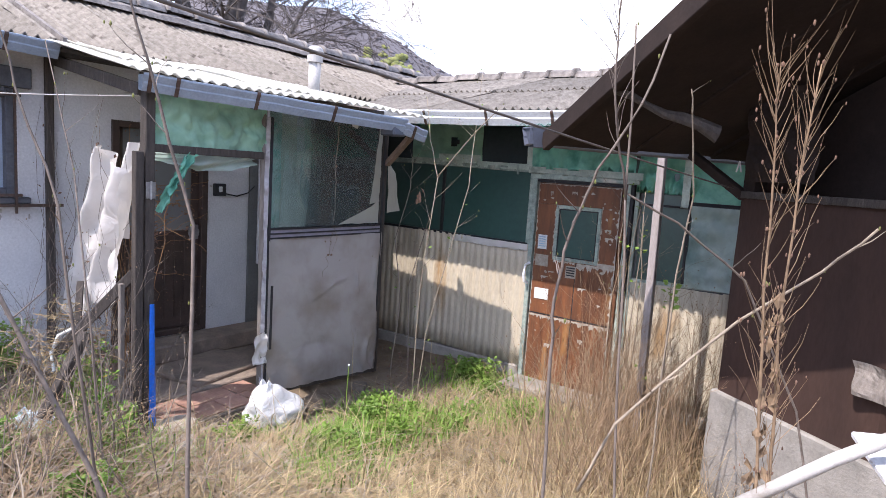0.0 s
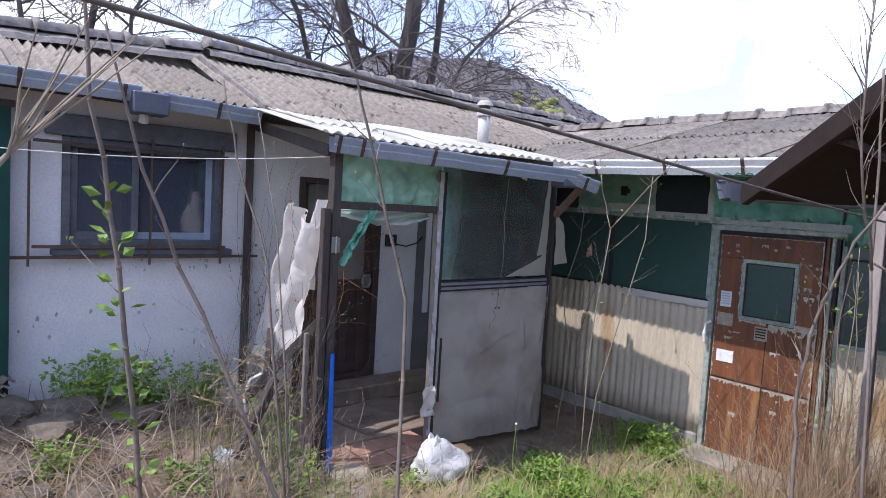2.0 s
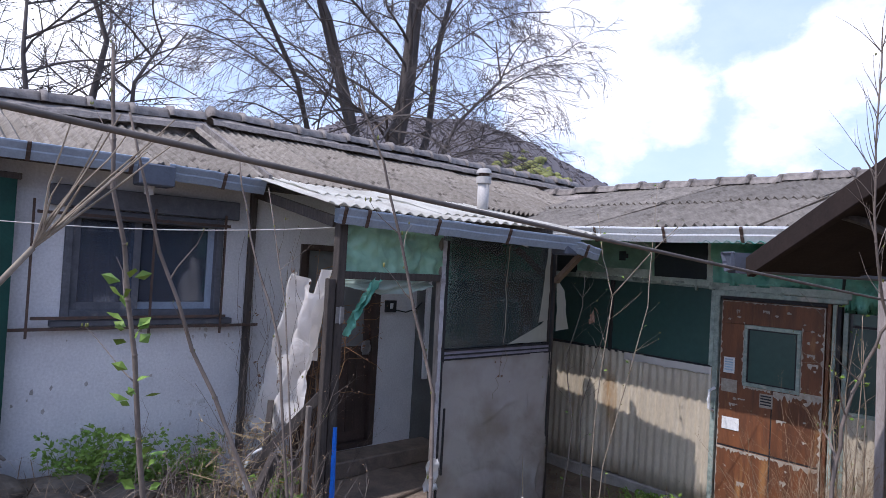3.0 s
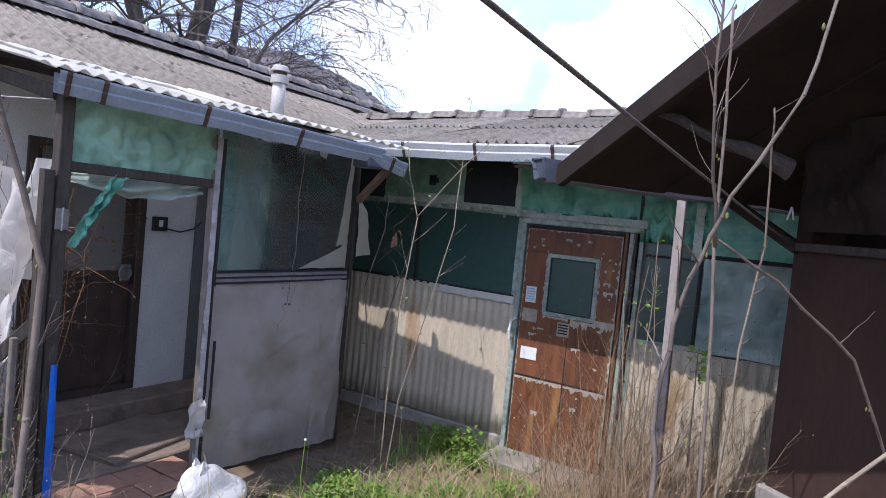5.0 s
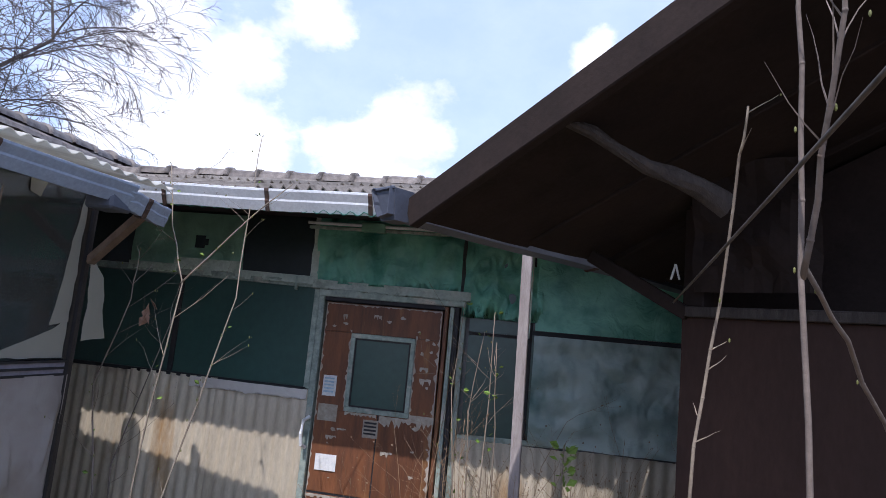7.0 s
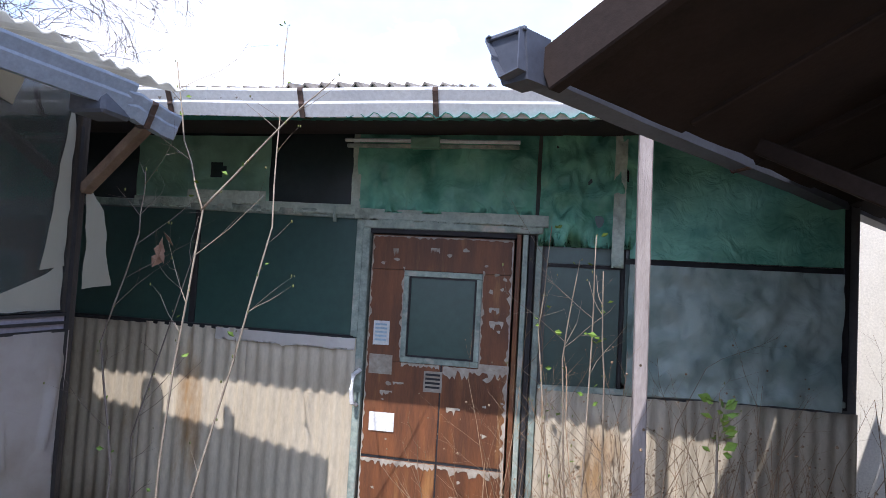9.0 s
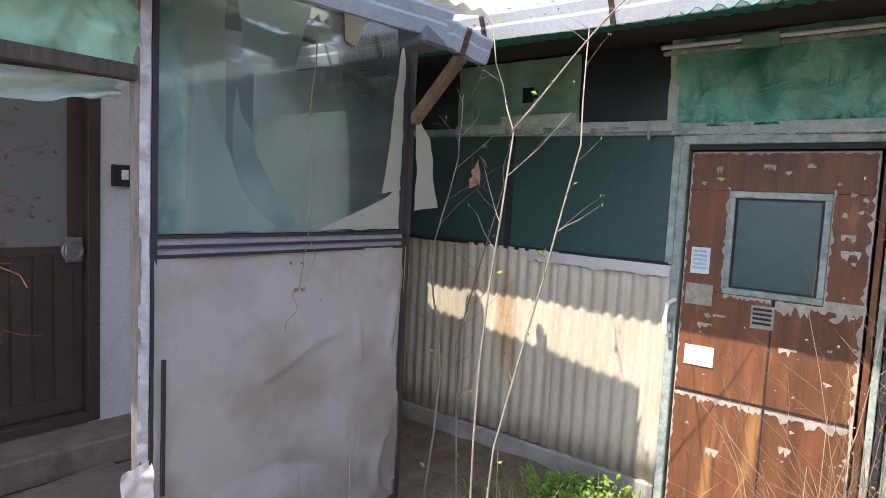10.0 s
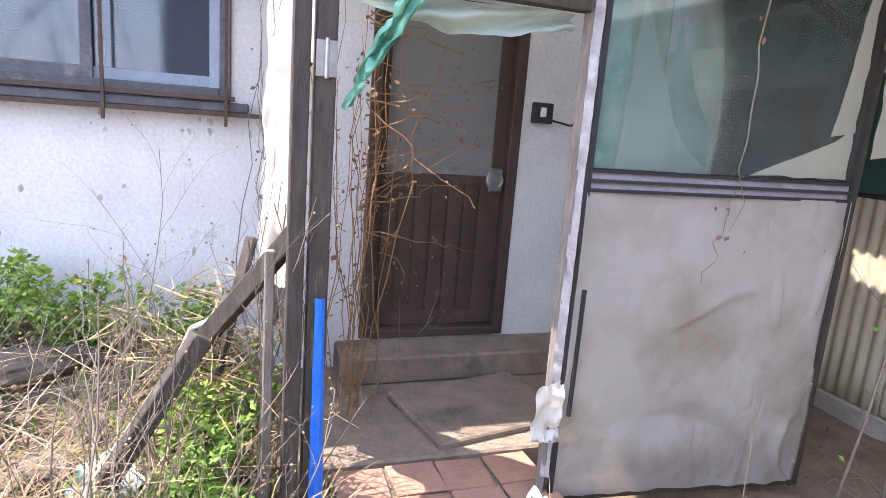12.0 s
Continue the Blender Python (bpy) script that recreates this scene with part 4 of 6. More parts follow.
# ---- back wing front ----
def north_windows():
    w = tagged(new("window_2"), "low window band with dark green film on the panes", "window", kind="structure")
    for a, b in ((-1.93, -1.1), (-1.06, -0.1)):
        part("pane", box(a, b, 0.0, 0.008, 1.3, 1.965), M_GREENGLASS, w)
    part("mullion", box(-1.098, -1.062, -0.012, 0.015, 1.3, 1.965, 0.003), M_BLACK, w)
    part("sill_strip", beam((-1.95, -0.012, 1.298), (-0.08, -0.012, 1.285), 0.03, 0.024), M_BLACK, w)
    part("head_strip", beam((-1.95, -0.014, 2.0), (-0.08, -0.014, 1.965), 0.03, 0.045), M_GREENWOOD, w)
    part("side_strip", box(-0.098, -0.03, -0.015, 0.015, 1.29, 1.99, 0.003), M_GREENWOOD, w)
    part("latch", beam((-0.224, -0.03, 1.92), (-0.224, -0.03, 2.01), 0.02, 0.02), M_GREENWOOD, w)
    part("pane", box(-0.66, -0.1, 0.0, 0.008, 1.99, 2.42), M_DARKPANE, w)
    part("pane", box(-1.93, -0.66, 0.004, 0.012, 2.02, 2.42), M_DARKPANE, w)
    v = tagged(new("window_3"), "window band beside the door covered with green film", "window", kind="structure")
    for a, b, c, d in ((0.95, 1.32, 1.12, 1.73), (0.95, 1.32, 1.75, 2.42), (1.345, 2.34, 1.16, 1.76), (1.345, 2.34, 1.79, 2.42)):
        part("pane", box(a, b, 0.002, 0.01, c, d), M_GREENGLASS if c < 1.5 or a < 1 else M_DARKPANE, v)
    part("mullion", box(1.322, 1.343, -0.012, 0.015, 1.12, 2.42, 0.003), M_BLACK, v)
    part("mullion", box(2.342, 2.37, -0.012, 0.015, 1.12, 2.42, 0.003), M_BLACK, v)
    part("mid_strip", box(0.95, 1.32, -0.01, 0.012, 1.732, 1.748), M_BLACK, v)
    part("mid_strip", box(1.345, 2.34, -0.01, 0.012, 1.762, 1.788), M_BLACK, v)
    part("sill_strip", beam((0.93, -0.01, 1.105), (2.36, -0.01, 1.15), 0.025, 0.03), M_GREENWOOD, v)
    # loose green sheets tacked over the upper band
    s1 = thing("plastic_sheet", "pale green plastic sheet with a round hole in it", "plastic sheet")
    bm = wrinkled((-1.5, -0.02, 2.4), (0.86, 0, 0), (0, 0, -0.4), 34, 18, 0.014, 1, edge=0.1, scale=6)
    kill = [f for f in bm.faces if (f.calc_center_median() - Vector((-0.977, -0.02, 2.2))).length < 0.05]
    bmesh.ops.delete(bm, geom=kill, context="FACES")
    part("film", bm, F_PALEGREEN, s1, smooth=True)
    s2 = thing("plastic_sheet", "wrinkled green plastic sheet, torn, above the brown door", "plastic sheet")
    part("film", wrinkled((-0.1, -0.03, 2.42), (0.98, 0, 0), (0, 0, -0.45), 90, 40, 0.05, 4, edge=0.22, scale=5), F_GREEN, s2, smooth=True)
    s3 = thing("plastic_sheet", "crumpled green plastic sheet hanging ragged beside the post", "plastic sheet")
    part("film", wrinkled((0.9, -0.03, 2.42), (0.5, 0, 0), (0, 0, -0.6), 60, 40, 0.05, 5, edge=0.35, scale=9), F_GREEN, s3, smooth=True)
    s4 = thing("plastic_sheet", "pale green film stretched over the upper corner window", "plastic sheet")
    part("film", wrinkled((1.36, -0.045, 2.4), (0.97, 0, 0), (0, 0, -0.61), 30, 20, 0.012, 6, scale=3), F_GREEN, s4, smooth=True)
    lip = thing("plastic_strip", "bleached green strip of film folded along the door head", "plastic sheet")
    part("film", wrinkled((-1.5, -0.036, 2.035), (1.42, 0, -0.018), (0, 0, -0.07), 60, 6, 0.02, 21, edge=0.45, scale=8), M_LIP, lip, smooth=True)
    part("film", wrinkled((-0.1, -0.045, 2.0), (1.05, 0, -0.01), (0, 0, -0.075), 60, 6, 0.022, 22, edge=0.5, scale=9), M_LIP, lip, smooth=True)
    part("film", wrinkled((-0.135, -0.04, 2.42), (0.05, 0, 0), (0, 0, -0.44), 6, 40, 0.02, 23, scale=12), M_LIP, lip, smooth=True)
    part("film", wrinkled((1.27, -0.05, 2.42), (0.06, 0, 0), (0, 0, -0.7), 6, 40, 0.03, 24, edge=0.2, scale=11), M_LIP, lip, smooth=True)
    part("film", wrinkled((-1.15, -0.03, 2.08), (0.5, 0, 0), (0, 0, -0.09), 30, 8, 0.01, 25, edge=0.5, scale=9), M_LIP, lip, smooth=True)
    s5 = thing("plastic_sheet", "shiny grey-green clear film over the lower corner window", "plastic sheet")
    part("film", wrinkled((1.36, -0.05, 1.76), (0.97, 0, 0), (0, 0, -0.64), 70, 50, 0.035, 8, scale=9), F_GREY, s5, smooth=True)
    s6 = thing("plastic_sheet", "strip of pale film folded over the cladding's top", "plastic sheet")
    part("film", wrinkled((-0.9, -0.045, 1.29), (0.84, 0, -0.005), (0, 0, -0.075), 40, 6, 0.014, 11, edge=0.4, scale=9), F_WHITE, s6, smooth=True)


north_windows()


def cladding(name, label, x0, x1, z0, z1, seed):
    """Cream corrugated sheets with upright waves, in overlapping widths."""
    c = thing(name, label, "cladding")
    n = max(1, round((x1 - x0) / 0.66))
    w = (x1 - x0) / n
    for i in range(n):
        bm = corrugated(w + 0.03, z1 - z0, 0.076, 0.008, 0.003, 0.004, 8, 6, seed + i)
        m = frame_of((x0 + i * w, -0.022 - 0.004 * (i % 2), z0 + 0.01 * (i % 2)), (1, 0, 0), (0, 0, 1))
        bmesh.ops.transform(bm, matrix=m, verts=bm.verts[:])
        part("sheet", bm, M_CORR, c, smooth=True)
    return c


cladding("wall_cladding", "cream corrugated metal cladding with rust at the foot", -2.0, -0.06, 0.13, 1.285, 2)
cladding("wall_cladding", "cream corrugated metal cladding behind dry weeds", 0.93, 2.38, 0.08, 1.1, 9)


def brown_door():
    d = tagged(new("door_2"), "closed brown painted door, peeling, with a small window and stuck papers", "door", kind="structure")
    part("frame_post", box(-0.055, -0.012, -0.035, 0.03, 0.0, 1.9, 0.005), M_GREENWOOD, d, "pale flaking door post")
    for i, (a, b, y) in enumerate(((0.79, 0.815, -0.03), (0.822, 0.85, -0.02), (0.857, 0.885, -0.035), (0.892, 0.925, -0.015))):
        part("frame_post", box(a, b, y, 0.02, 0.0, 1.89, 0.003), (M_DOOR, M_GREENWOOD, M_BLACK, M_GREENWOOD)[i], d)
    part("head", box(-0.05, 0.925, -0.04, 0.02, 1.895, 1.945, 0.005), M_GREENWOOD, d)
    part("head_strip", box(-0.01, 0.79, -0.03, 0.015, 1.868, 1.892), M_BLACK, d)
    part("threshold", box(-0.08, 0.95, -0.14, 0.02, -0.05, 0.03, 0.01), M_CONCRETE, d)
    x0, x1, y = 0.0, 0.778, -0.012
    wx0, wx1, wz0, wz1 = 0.193, 0.618, 1.178, 1.672
    for a, b, c, e in ((x0, x1, wz1 + 0.001, 1.862), (x0, wx0 - 0.001, wz0, wz1), (wx1 + 0.001, x1, wz0, wz1)):
        part("door_panel", box(a, b, y, y + 0.03, c, e, 0.002), M_DOOR, d)
    for a, b in ((x0, 0.416), (0.424, x1)):
        for c, e in ((0.04, 0.655), (0.668, wz0 - 0.001)):
            part("door_panel", box(a, b, y, y + 0.03, c, e, 0.003), M_DOOR, d)
    part("seam_strip", box(0.416, 0.424, y + 0.004, y + 0.02, 0.04, wz0 - 0.001), M_BLACK, d)
    part("seam_strip", box(x0, x1, y + 0.002, y + 0.02, 0.6555, 0.6675), M_BLACK, d)
    f = part("window_frame", box(wx0, wx1, y - 0.012, y + 0.02, wz1 - 0.03, wz1, 0.003), M_GREENWOOD, d, "grey-green window frame")
    part("frame_strip", box(wx0, wx1, y - 0.012, y + 0.02, wz0, wz0 + 0.03, 0.003), M_GREENWOOD, f)
    part("frame_strip", box(wx0, wx0 + 0.028, y - 0.012, y + 0.02, wz0 + 0.031, wz1 - 0.031, 0.003), M_GREENWOOD, f)
    part("frame_strip", box(wx1 - 0.028, wx1, y - 0.012, y + 0.02, wz0 + 0.031, wz1 - 0.031, 0.003), M_GREENWOOD, f)
    part("pane", box(wx0 + 0.029, wx1 - 0.029, y, y + 0.006, wz0 + 0.031, wz1 - 0.031), M_GREENGLASS, d)
    for a, b, c, e in ((wx0 + 0.029, wx1 - 0.029, wz0 + 0.031, wz0 + 0.041), (wx0 + 0.029, wx1 - 0.029, wz1 - 0.041, wz1 - 0.031),
                       (wx0 + 0.029, wx0 + 0.039, wz0 + 0.042, wz1 - 0.042), (wx1 - 0.039, wx1 - 0.029, wz0 + 0.042, wz1 - 0.042)):
        part("gasket", box(a, b, y - 0.006, y - 0.001, c, e), M_BLACK, f)
    # pull handle on the frame
    part("handle", tube([(-0.03, -0.04, 0.93), (-0.04, -0.085, 0.95), (-0.045, -0.095, 1.02), (-0.04, -0.085, 1.1), (-0.02, -0.04, 1.12)], 0.012, 0.012, 8), M_ALU, d, "white bow handle")
    # peeled spots
    r = random.Random(4)
    for i in range(22):
        px, pz = r.uniform(0.02, 0.76), r.choice((r.uniform(0.1, 1.19), r.uniform(1.7, 1.85)))
        if i < 12:
            px, pz = r.choice((r.uniform(0.02, 0.15), r.uniform(0.66, 0.76))), r.uniform(0.7, 1.8)
        s = r.uniform(0.005, 0.02)
        bm = bmesh.new()
        n = r.randint(6, 9)
        vs = [bm.verts.new((px + s * r.uniform(0.2, 1.5) * math.cos(k * 2 * math.pi / n), y - 0.0022 - 0.0003 * (i % 5), pz + s * r.uniform(0.3, 0.9) * math.sin(k * 2 * math.pi / n))) for k in range(n)]
        bm.faces.new(vs)
        part("peeled_spot", thicken(bm, 0.001), M_PEEL, d)
    def flaked(px, pz, w, h, seed, n):
        """A strip of bared board with a ragged lower edge."""
        q = random.Random(seed)
        low = [pz - h * (0.25 + 0.75 * q.random() ** 2) for k in range(n + 1)]
        top = [pz - h * 0.08 * q.random() for k in range(n + 1)]
        bm = bmesh.new()
        for k in range(n):
            u0, u1 = px + w * k / n, px + w * (k + 1) / n
            bm.faces.new([bm.verts.new(v) for v in ((u0, y - 0.0034, top[k]), (u1, y - 0.0034, top[k + 1]), (u1, y - 0.0034, low[k + 1]), (u0, y - 0.0034, low[k]))])
        bmesh.ops.remove_doubles(bm, verts=bm.verts[:], dist=1e-5)
        part("peeled_band", thicken(bm, 0.001), M_PEEL, d)

    def flaked_edge(px, z0, z1, w, seed, n):
        q = random.Random(seed)
        out = [px + w * (0.15 + 0.85 * q.random() ** 2) for k in range(n + 1)]
        bm = bmesh.new()
        for k in range(n):
            a, b = z0 + (z1 - z0) * k / n, z0 + (z1 - z0) * (k + 1) / n
            bm.faces.new([bm.verts.new(v) for v in ((px, y - 0.0031, a), (out[k], y - 0.0031, a), (out[k + 1], y - 0.0031, b), (px, y - 0.0031, b))])
        bmesh.ops.remove_doubles(bm, verts=bm.verts[:], dist=1e-5)
        part("peeled_edge", thicken(bm, 0.001), M_PEEL, d)
    flaked(0.004, 0.654, 0.41, 0.045, 3, 34)
    flaked(0.428, 0.654, 0.345, 0.06, 4, 30)
    flaked(0.43, wz0 - 0.002, 0.345, 0.075, 5, 26)
    flaked(0.2, wz0 - 0.002, 0.21, 0.03, 6, 22)
    flaked(0.004, 1.858, 0.77, 0.018, 7, 50)
    flaked_edge(0.776, 0.05, 1.85, -0.028, 8, 90)
    flaked_edge(0.002, 0.05, 1.85, 0.016, 9, 90)
    flaked_edge(wx0 - 0.001, 1.2, 1.69, -0.016, 10, 30)
    flaked_edge(wx1 + 0.001, 1.2, 1.69, 0.018, 11, 30)
    for px, pz, w, h, sd in ((0.66, 1.5, 0.055, 0.05, 12), (0.665, 1.43, 0.075, 0.06, 13), (0.12, 1.79, 0.03, 0.05, 14), (0.33, 1.8, 0.05, 0.03, 15), (0.05, 1.34, 0.07, 0.03, 16),
                             (0.09, 1.02, 0.07, 0.035, 17), (0.16, 1.07, 0.06, 0.03, 18), (0.46, 0.96, 0.075, 0.04, 19), (0.18, 0.4, 0.06, 0.05, 20), (0.5, 0.5, 0.05, 0.06, 21)):
        flaked(px, pz, w, h, sd, 9)
    part("peeled_band", wrinkled((0.02, y - 0.003, 1.21), (0.13, 0, 0), (0, 0, -0.12), 8, 8, 0.001, 3, edge=0.5, scale=20), M_PEEL, d)
    part("peeled_band", wrinkled((0.62, y - 0.003, 1.2), (0.16, 0, 0), (0, 0, -0.05), 8, 6, 0.001, 4, edge=0.5, scale=20), M_PEEL, d)


brown_door()


def notice(label, x, z, w, h, lines, material=M_PAPER):
    n = thing("notice", label, "paper notice")
    part("paper", thicken(wrinkled((x, -0.0175, z), (w, 0, 0.002), (0, 0, -h), 6, 6, 0.002, x * 10, scale=14), 0.0008), material, n)
    for a, b, c, e in lines:
        part("print_bar", box(x + a * w, x + b * w, -0.0225, -0.0215, z - e * h, z - c * h), M_PRINT if material == M_PAPER else M_BLACK, n)


notice("torn white notice with pale blue print stuck to the brown door", 0.035, 1.39, 0.09, 0.13, [(0.12, 0.85, 0.1 + k * 0.16, 0.18 + k * 0.16) for k in range(5)])
notice("small white paper slip stuck to the brown door", 0.04, 0.9, 0.14, 0.1, [])
notice("torn printed sticker under the door window", 0.33, 1.14, 0.1, 0.11, [(0.1, 0.9, 0.1 + k * 0.2, 0.2 + k * 0.2) for k in range(4)], M_PEEL)
tube_lamp = thing("tube_lamp", "pale green bare fluorescent lamp holder under the eave", "lamp")
part("tube", tube([(-0.174, -0.07, 2.372), (0.786, -0.07, 2.366)], 0.011), M_ALU, tube_lamp)
part("holder", box(-0.17, 0.78, -0.06, -0.035, 2.335, 2.355, 0.003), M_GREENWOOD, tube_lamp)
part("ballast", box(0.2, 0.36, -0.085, -0.03, 2.33, 2.39, 0.005), F_PALEGREEN, tube_lamp)
post = tagged(mesh_object("support_post", beam((1.36, -0.83, 0.0), (1.33, -0.83, 2.25), 0.06, 0.05), M_POST), "bleached square timber post under the eave", "post")

# ---- shed ----
U, V = Vector((0.813, -0.582, 0)), Vector((0.582, 0.813, 0))
S0, SLOPE = Vector((1.06, -1.93, 2.125)), 0.43
K0 = Vector((1.96, -1.42, 0))


def shed_at(s, v, z=0.0):
    """A place on the shed's roof underside: s up the slope, v along the eave."""
    p = S0 + U * s + V * v
    p.z += SLOPE * s + z
    return p


def shed():
    sh = thing("shed", "old shed with brown cladding, concrete base and overhanging roof", "shed")
    base = bmesh.new()
    m = frame_of((K0.x, K0.y, 0), U, V)
    add_box(base, -0.03, 5.2, -0.03, 0.16, -0.2, 0.78, 0.01, m)
    part("base_wall", base, M_CONCRETE, sh)
    part("base_wall", box(-0.03, 0.13, 0.161, 3.2, -0.2, 0.78, 0.01, m), M_CONCRETE, sh)
    # gable cladding: broad brown sheets up to the ledge, dark boards set back above it
    top0 = 2.13 + SLOPE * 0.43
    for i in range(6):
        a, b = i * 0.92, i * 0.92 + 0.93
        off = 0.006 * (i % 2)

        def clad(u, w, a=a, b=b, off=off, i=i):
            x = a + (b - a) * u
            return m @ Vector((x, -off + 0.008 * noise.noise((x * 2.5, w * 3, 1.0)), 0.775 + 1.085 * w))
        part("cladding_sheet", thicken(sheet(8, 8, clad), 0.012), M_BROWNSHEET, sh)
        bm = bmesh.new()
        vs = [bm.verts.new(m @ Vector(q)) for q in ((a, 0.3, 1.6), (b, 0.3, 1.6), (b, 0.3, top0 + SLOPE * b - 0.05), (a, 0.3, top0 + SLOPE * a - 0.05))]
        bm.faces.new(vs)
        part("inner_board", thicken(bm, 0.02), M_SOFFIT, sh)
    part("side_cladding", box(0.0, 0.03, 0.03, 3.2, 0.781, top0 - 0.02, 0, m), M_BROWNSHEET, sh)
    # roof deck of wide dark sheets, seams up the slope
    for i in range(7):
        v0, v1 = i * 0.56, i * 0.56 + 0.55

        def deck(u, w, v0=v0, v1=v1, i=i):
            p = shed_at(-0.05 + u * 5.4, v0 + w * (v1 - v0 + 0.03), 0.012 * (i % 2))
            p.z += 0.012 * noise.noise((u * 6, w * 2 + i, 1.0))
            return p
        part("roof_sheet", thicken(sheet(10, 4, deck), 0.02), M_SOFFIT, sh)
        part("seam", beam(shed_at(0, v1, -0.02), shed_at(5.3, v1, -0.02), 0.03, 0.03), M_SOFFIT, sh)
    # unseen walls added behind the shed to block skylight and keep its underside dark
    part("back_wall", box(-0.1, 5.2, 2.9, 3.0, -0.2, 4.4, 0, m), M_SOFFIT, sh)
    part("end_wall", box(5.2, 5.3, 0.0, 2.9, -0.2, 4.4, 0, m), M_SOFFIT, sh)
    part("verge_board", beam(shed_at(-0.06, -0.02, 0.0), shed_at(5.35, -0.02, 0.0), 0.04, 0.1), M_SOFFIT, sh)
    for s in (2.0, 3.4):
        part("purlin", beam(shed_at(s, 0.1, -0.08), shed_at(s, 3.8, -0.08), 0.08, 0.1), M_DARKWOOD, sh)
    r = random.Random(3)
    a, b = Vector((1.485, -2.2, 2.33)), Vector((1.95, -2.06, 2.15))
    pts = [a.lerp(b, k / 6) + Vector((0, 0, 0.008 * math.sin(k * 1.7))) for k in range(7)]
    log = bmesh.new()
    add_tube(log, pts, 0.014, 0.036, 9)
    for v in log.verts:
        v.co += Vector((noise.noise(v.co * 14), noise.noise(v.co * 14 + Vector((4, 4, 4))), noise.noise(v.co * 14 + Vector((9, 9, 9))))) * 0.018
    part("log_purlin", log, M_DARKWOOD, sh, "split grey log end")
    part("brace", beam(K0 + Vector((0.02, -0.02, 1.87)), shed_at(0.05, 0.9, -0.05), 0.05, 0.05), M_SOFFIT, sh)
    # ledge rail across the gable
    part("ledge", box(0.0, 5.2, -0.03, 0.1, 1.862, 1.9, 0.003, m), M_DARKWOOD, sh)
    for s in (1.02, 1.4):
        part("batten", box(s, s + 0.06, -0.05, -0.014, 0.78, 1.86, 0.004, m), M_DARKWOOD, sh)
    for s in (0.0, 1.3, 2.6):
        part("stud", box(s, s + 0.08, 0.0, 0.09, 1.901, top0 + SLOPE * s - 0.04, 0.004, m), M_SOFFIT, sh)
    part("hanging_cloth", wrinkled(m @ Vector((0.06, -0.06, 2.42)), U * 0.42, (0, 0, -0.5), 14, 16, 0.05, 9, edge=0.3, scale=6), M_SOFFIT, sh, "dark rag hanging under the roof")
    part("torn_flap", wrinkled(m @ Vector((0.78, -0.03, 1.2)), U * 0.2, Vector((0.02, -0.03, -0.16)), 12, 10, 0.03, 12, edge=0.5, scale=12), M_GREYWOOD, sh, "curled torn strip of cladding")
    return sh


shed()
gutter("shed_gutter", "slate-blue gutter with a boxed end along the shed eave", S0 - U * 0.06 - V * 0.12 + Vector((0, 0, 0.05)), S0 - U * 0.06 + V * 4.0 + Vector((0, 0, 0.03)), 0.1, 0.1,
       M_SHEDGUTTER, (0.3, 0.62), M_BRACKET, -U)

head = thing("rainwater_head", "slate-blue flared sheet-metal end box of the shed gutter", "gutter")
hb = bmesh.new()
hm = frame_of(S0 - V * 0.12 - U * 0.06 + Vector((0, 0, 0.05)), V, -U)
lo = [hb.verts.new(hm @ Vector(q)) for q in ((0.03, 0.07, -0.106), (0.1, 0.07, -0.106), (0.1, -0.004, -0.106), (0.03, -0.004, -0.106))]
hi = [hb.verts.new(hm @ Vector(q)) for q in ((0.015, 0.108, 0.0), (0.1, 0.104, 0.0), (0.1, -0.006, 0.0), (0.015, -0.006, 0.0))]
hb.faces.new(lo[::-1])
for k in range(4):
    hb.faces.new((lo[k], lo[(k + 1) % 4], hi[(k + 1) % 4], hi[k]))
part("box_body", thicken(hb, 0.004), M_SHEDGUTTER, head)
part("lip", beam(hm @ Vector((0.013, 0.11, 0.0)), hm @ Vector((0.013, -0.006, 0.0)), 0.01, 0.01, 0.002), M_SHEDGUTTER, head)

# ---- vent chimney ----
ch = thing("vent_chimney", "pale grey plastic vent pipe with a ribbed cap on the roof", "chimney")
cx, cy = -1.62, -1.3
part("pipe", tube([(cx, cy, 2.42), (cx, cy, 2.8)], 0.052, 0.052, 18), M_PIPE, ch, smooth=True)
part("collar", tube([(cx, cy, 2.77), (cx, cy, 2.8), (cx, cy, 2.83)], 0.068, 0.068, 18), M_PIPE, ch)
part("cap_core", tube([(cx, cy, 2.83), (cx, cy, 2.87)], 0.05, 0.05, 14), M_BRACKET, ch)
part("cap", tube([(cx, cy, 2.86), (cx, cy, 2.89), (cx, cy, 2.905)], 0.074, 0.05, 18), M_PIPE, ch)


hop = thing("gutter_hopper", "dark grey rainwater hopper under the house gutter", "gutter")
part("hopper_body", box(-2.0, -1.84, -4.12, -3.9, 2.43, 2.57, 0.01), M_SHEDGUTTER, hop)
part("spout", tube([(-1.93, -4.03, 2.44), (-1.95, -4.03, 2.38)], 0.03, 0.03, 10), M_PIPE, hop)
box2 = thing("gutter_hopper", "rusty box joining the porch gutter pieces", "gutter")
part("hopper_body", box(-0.7, -0.55, -1.43, -1.28, 2.15, 2.29, 0.012), M_SHEDGUTTER, box2)


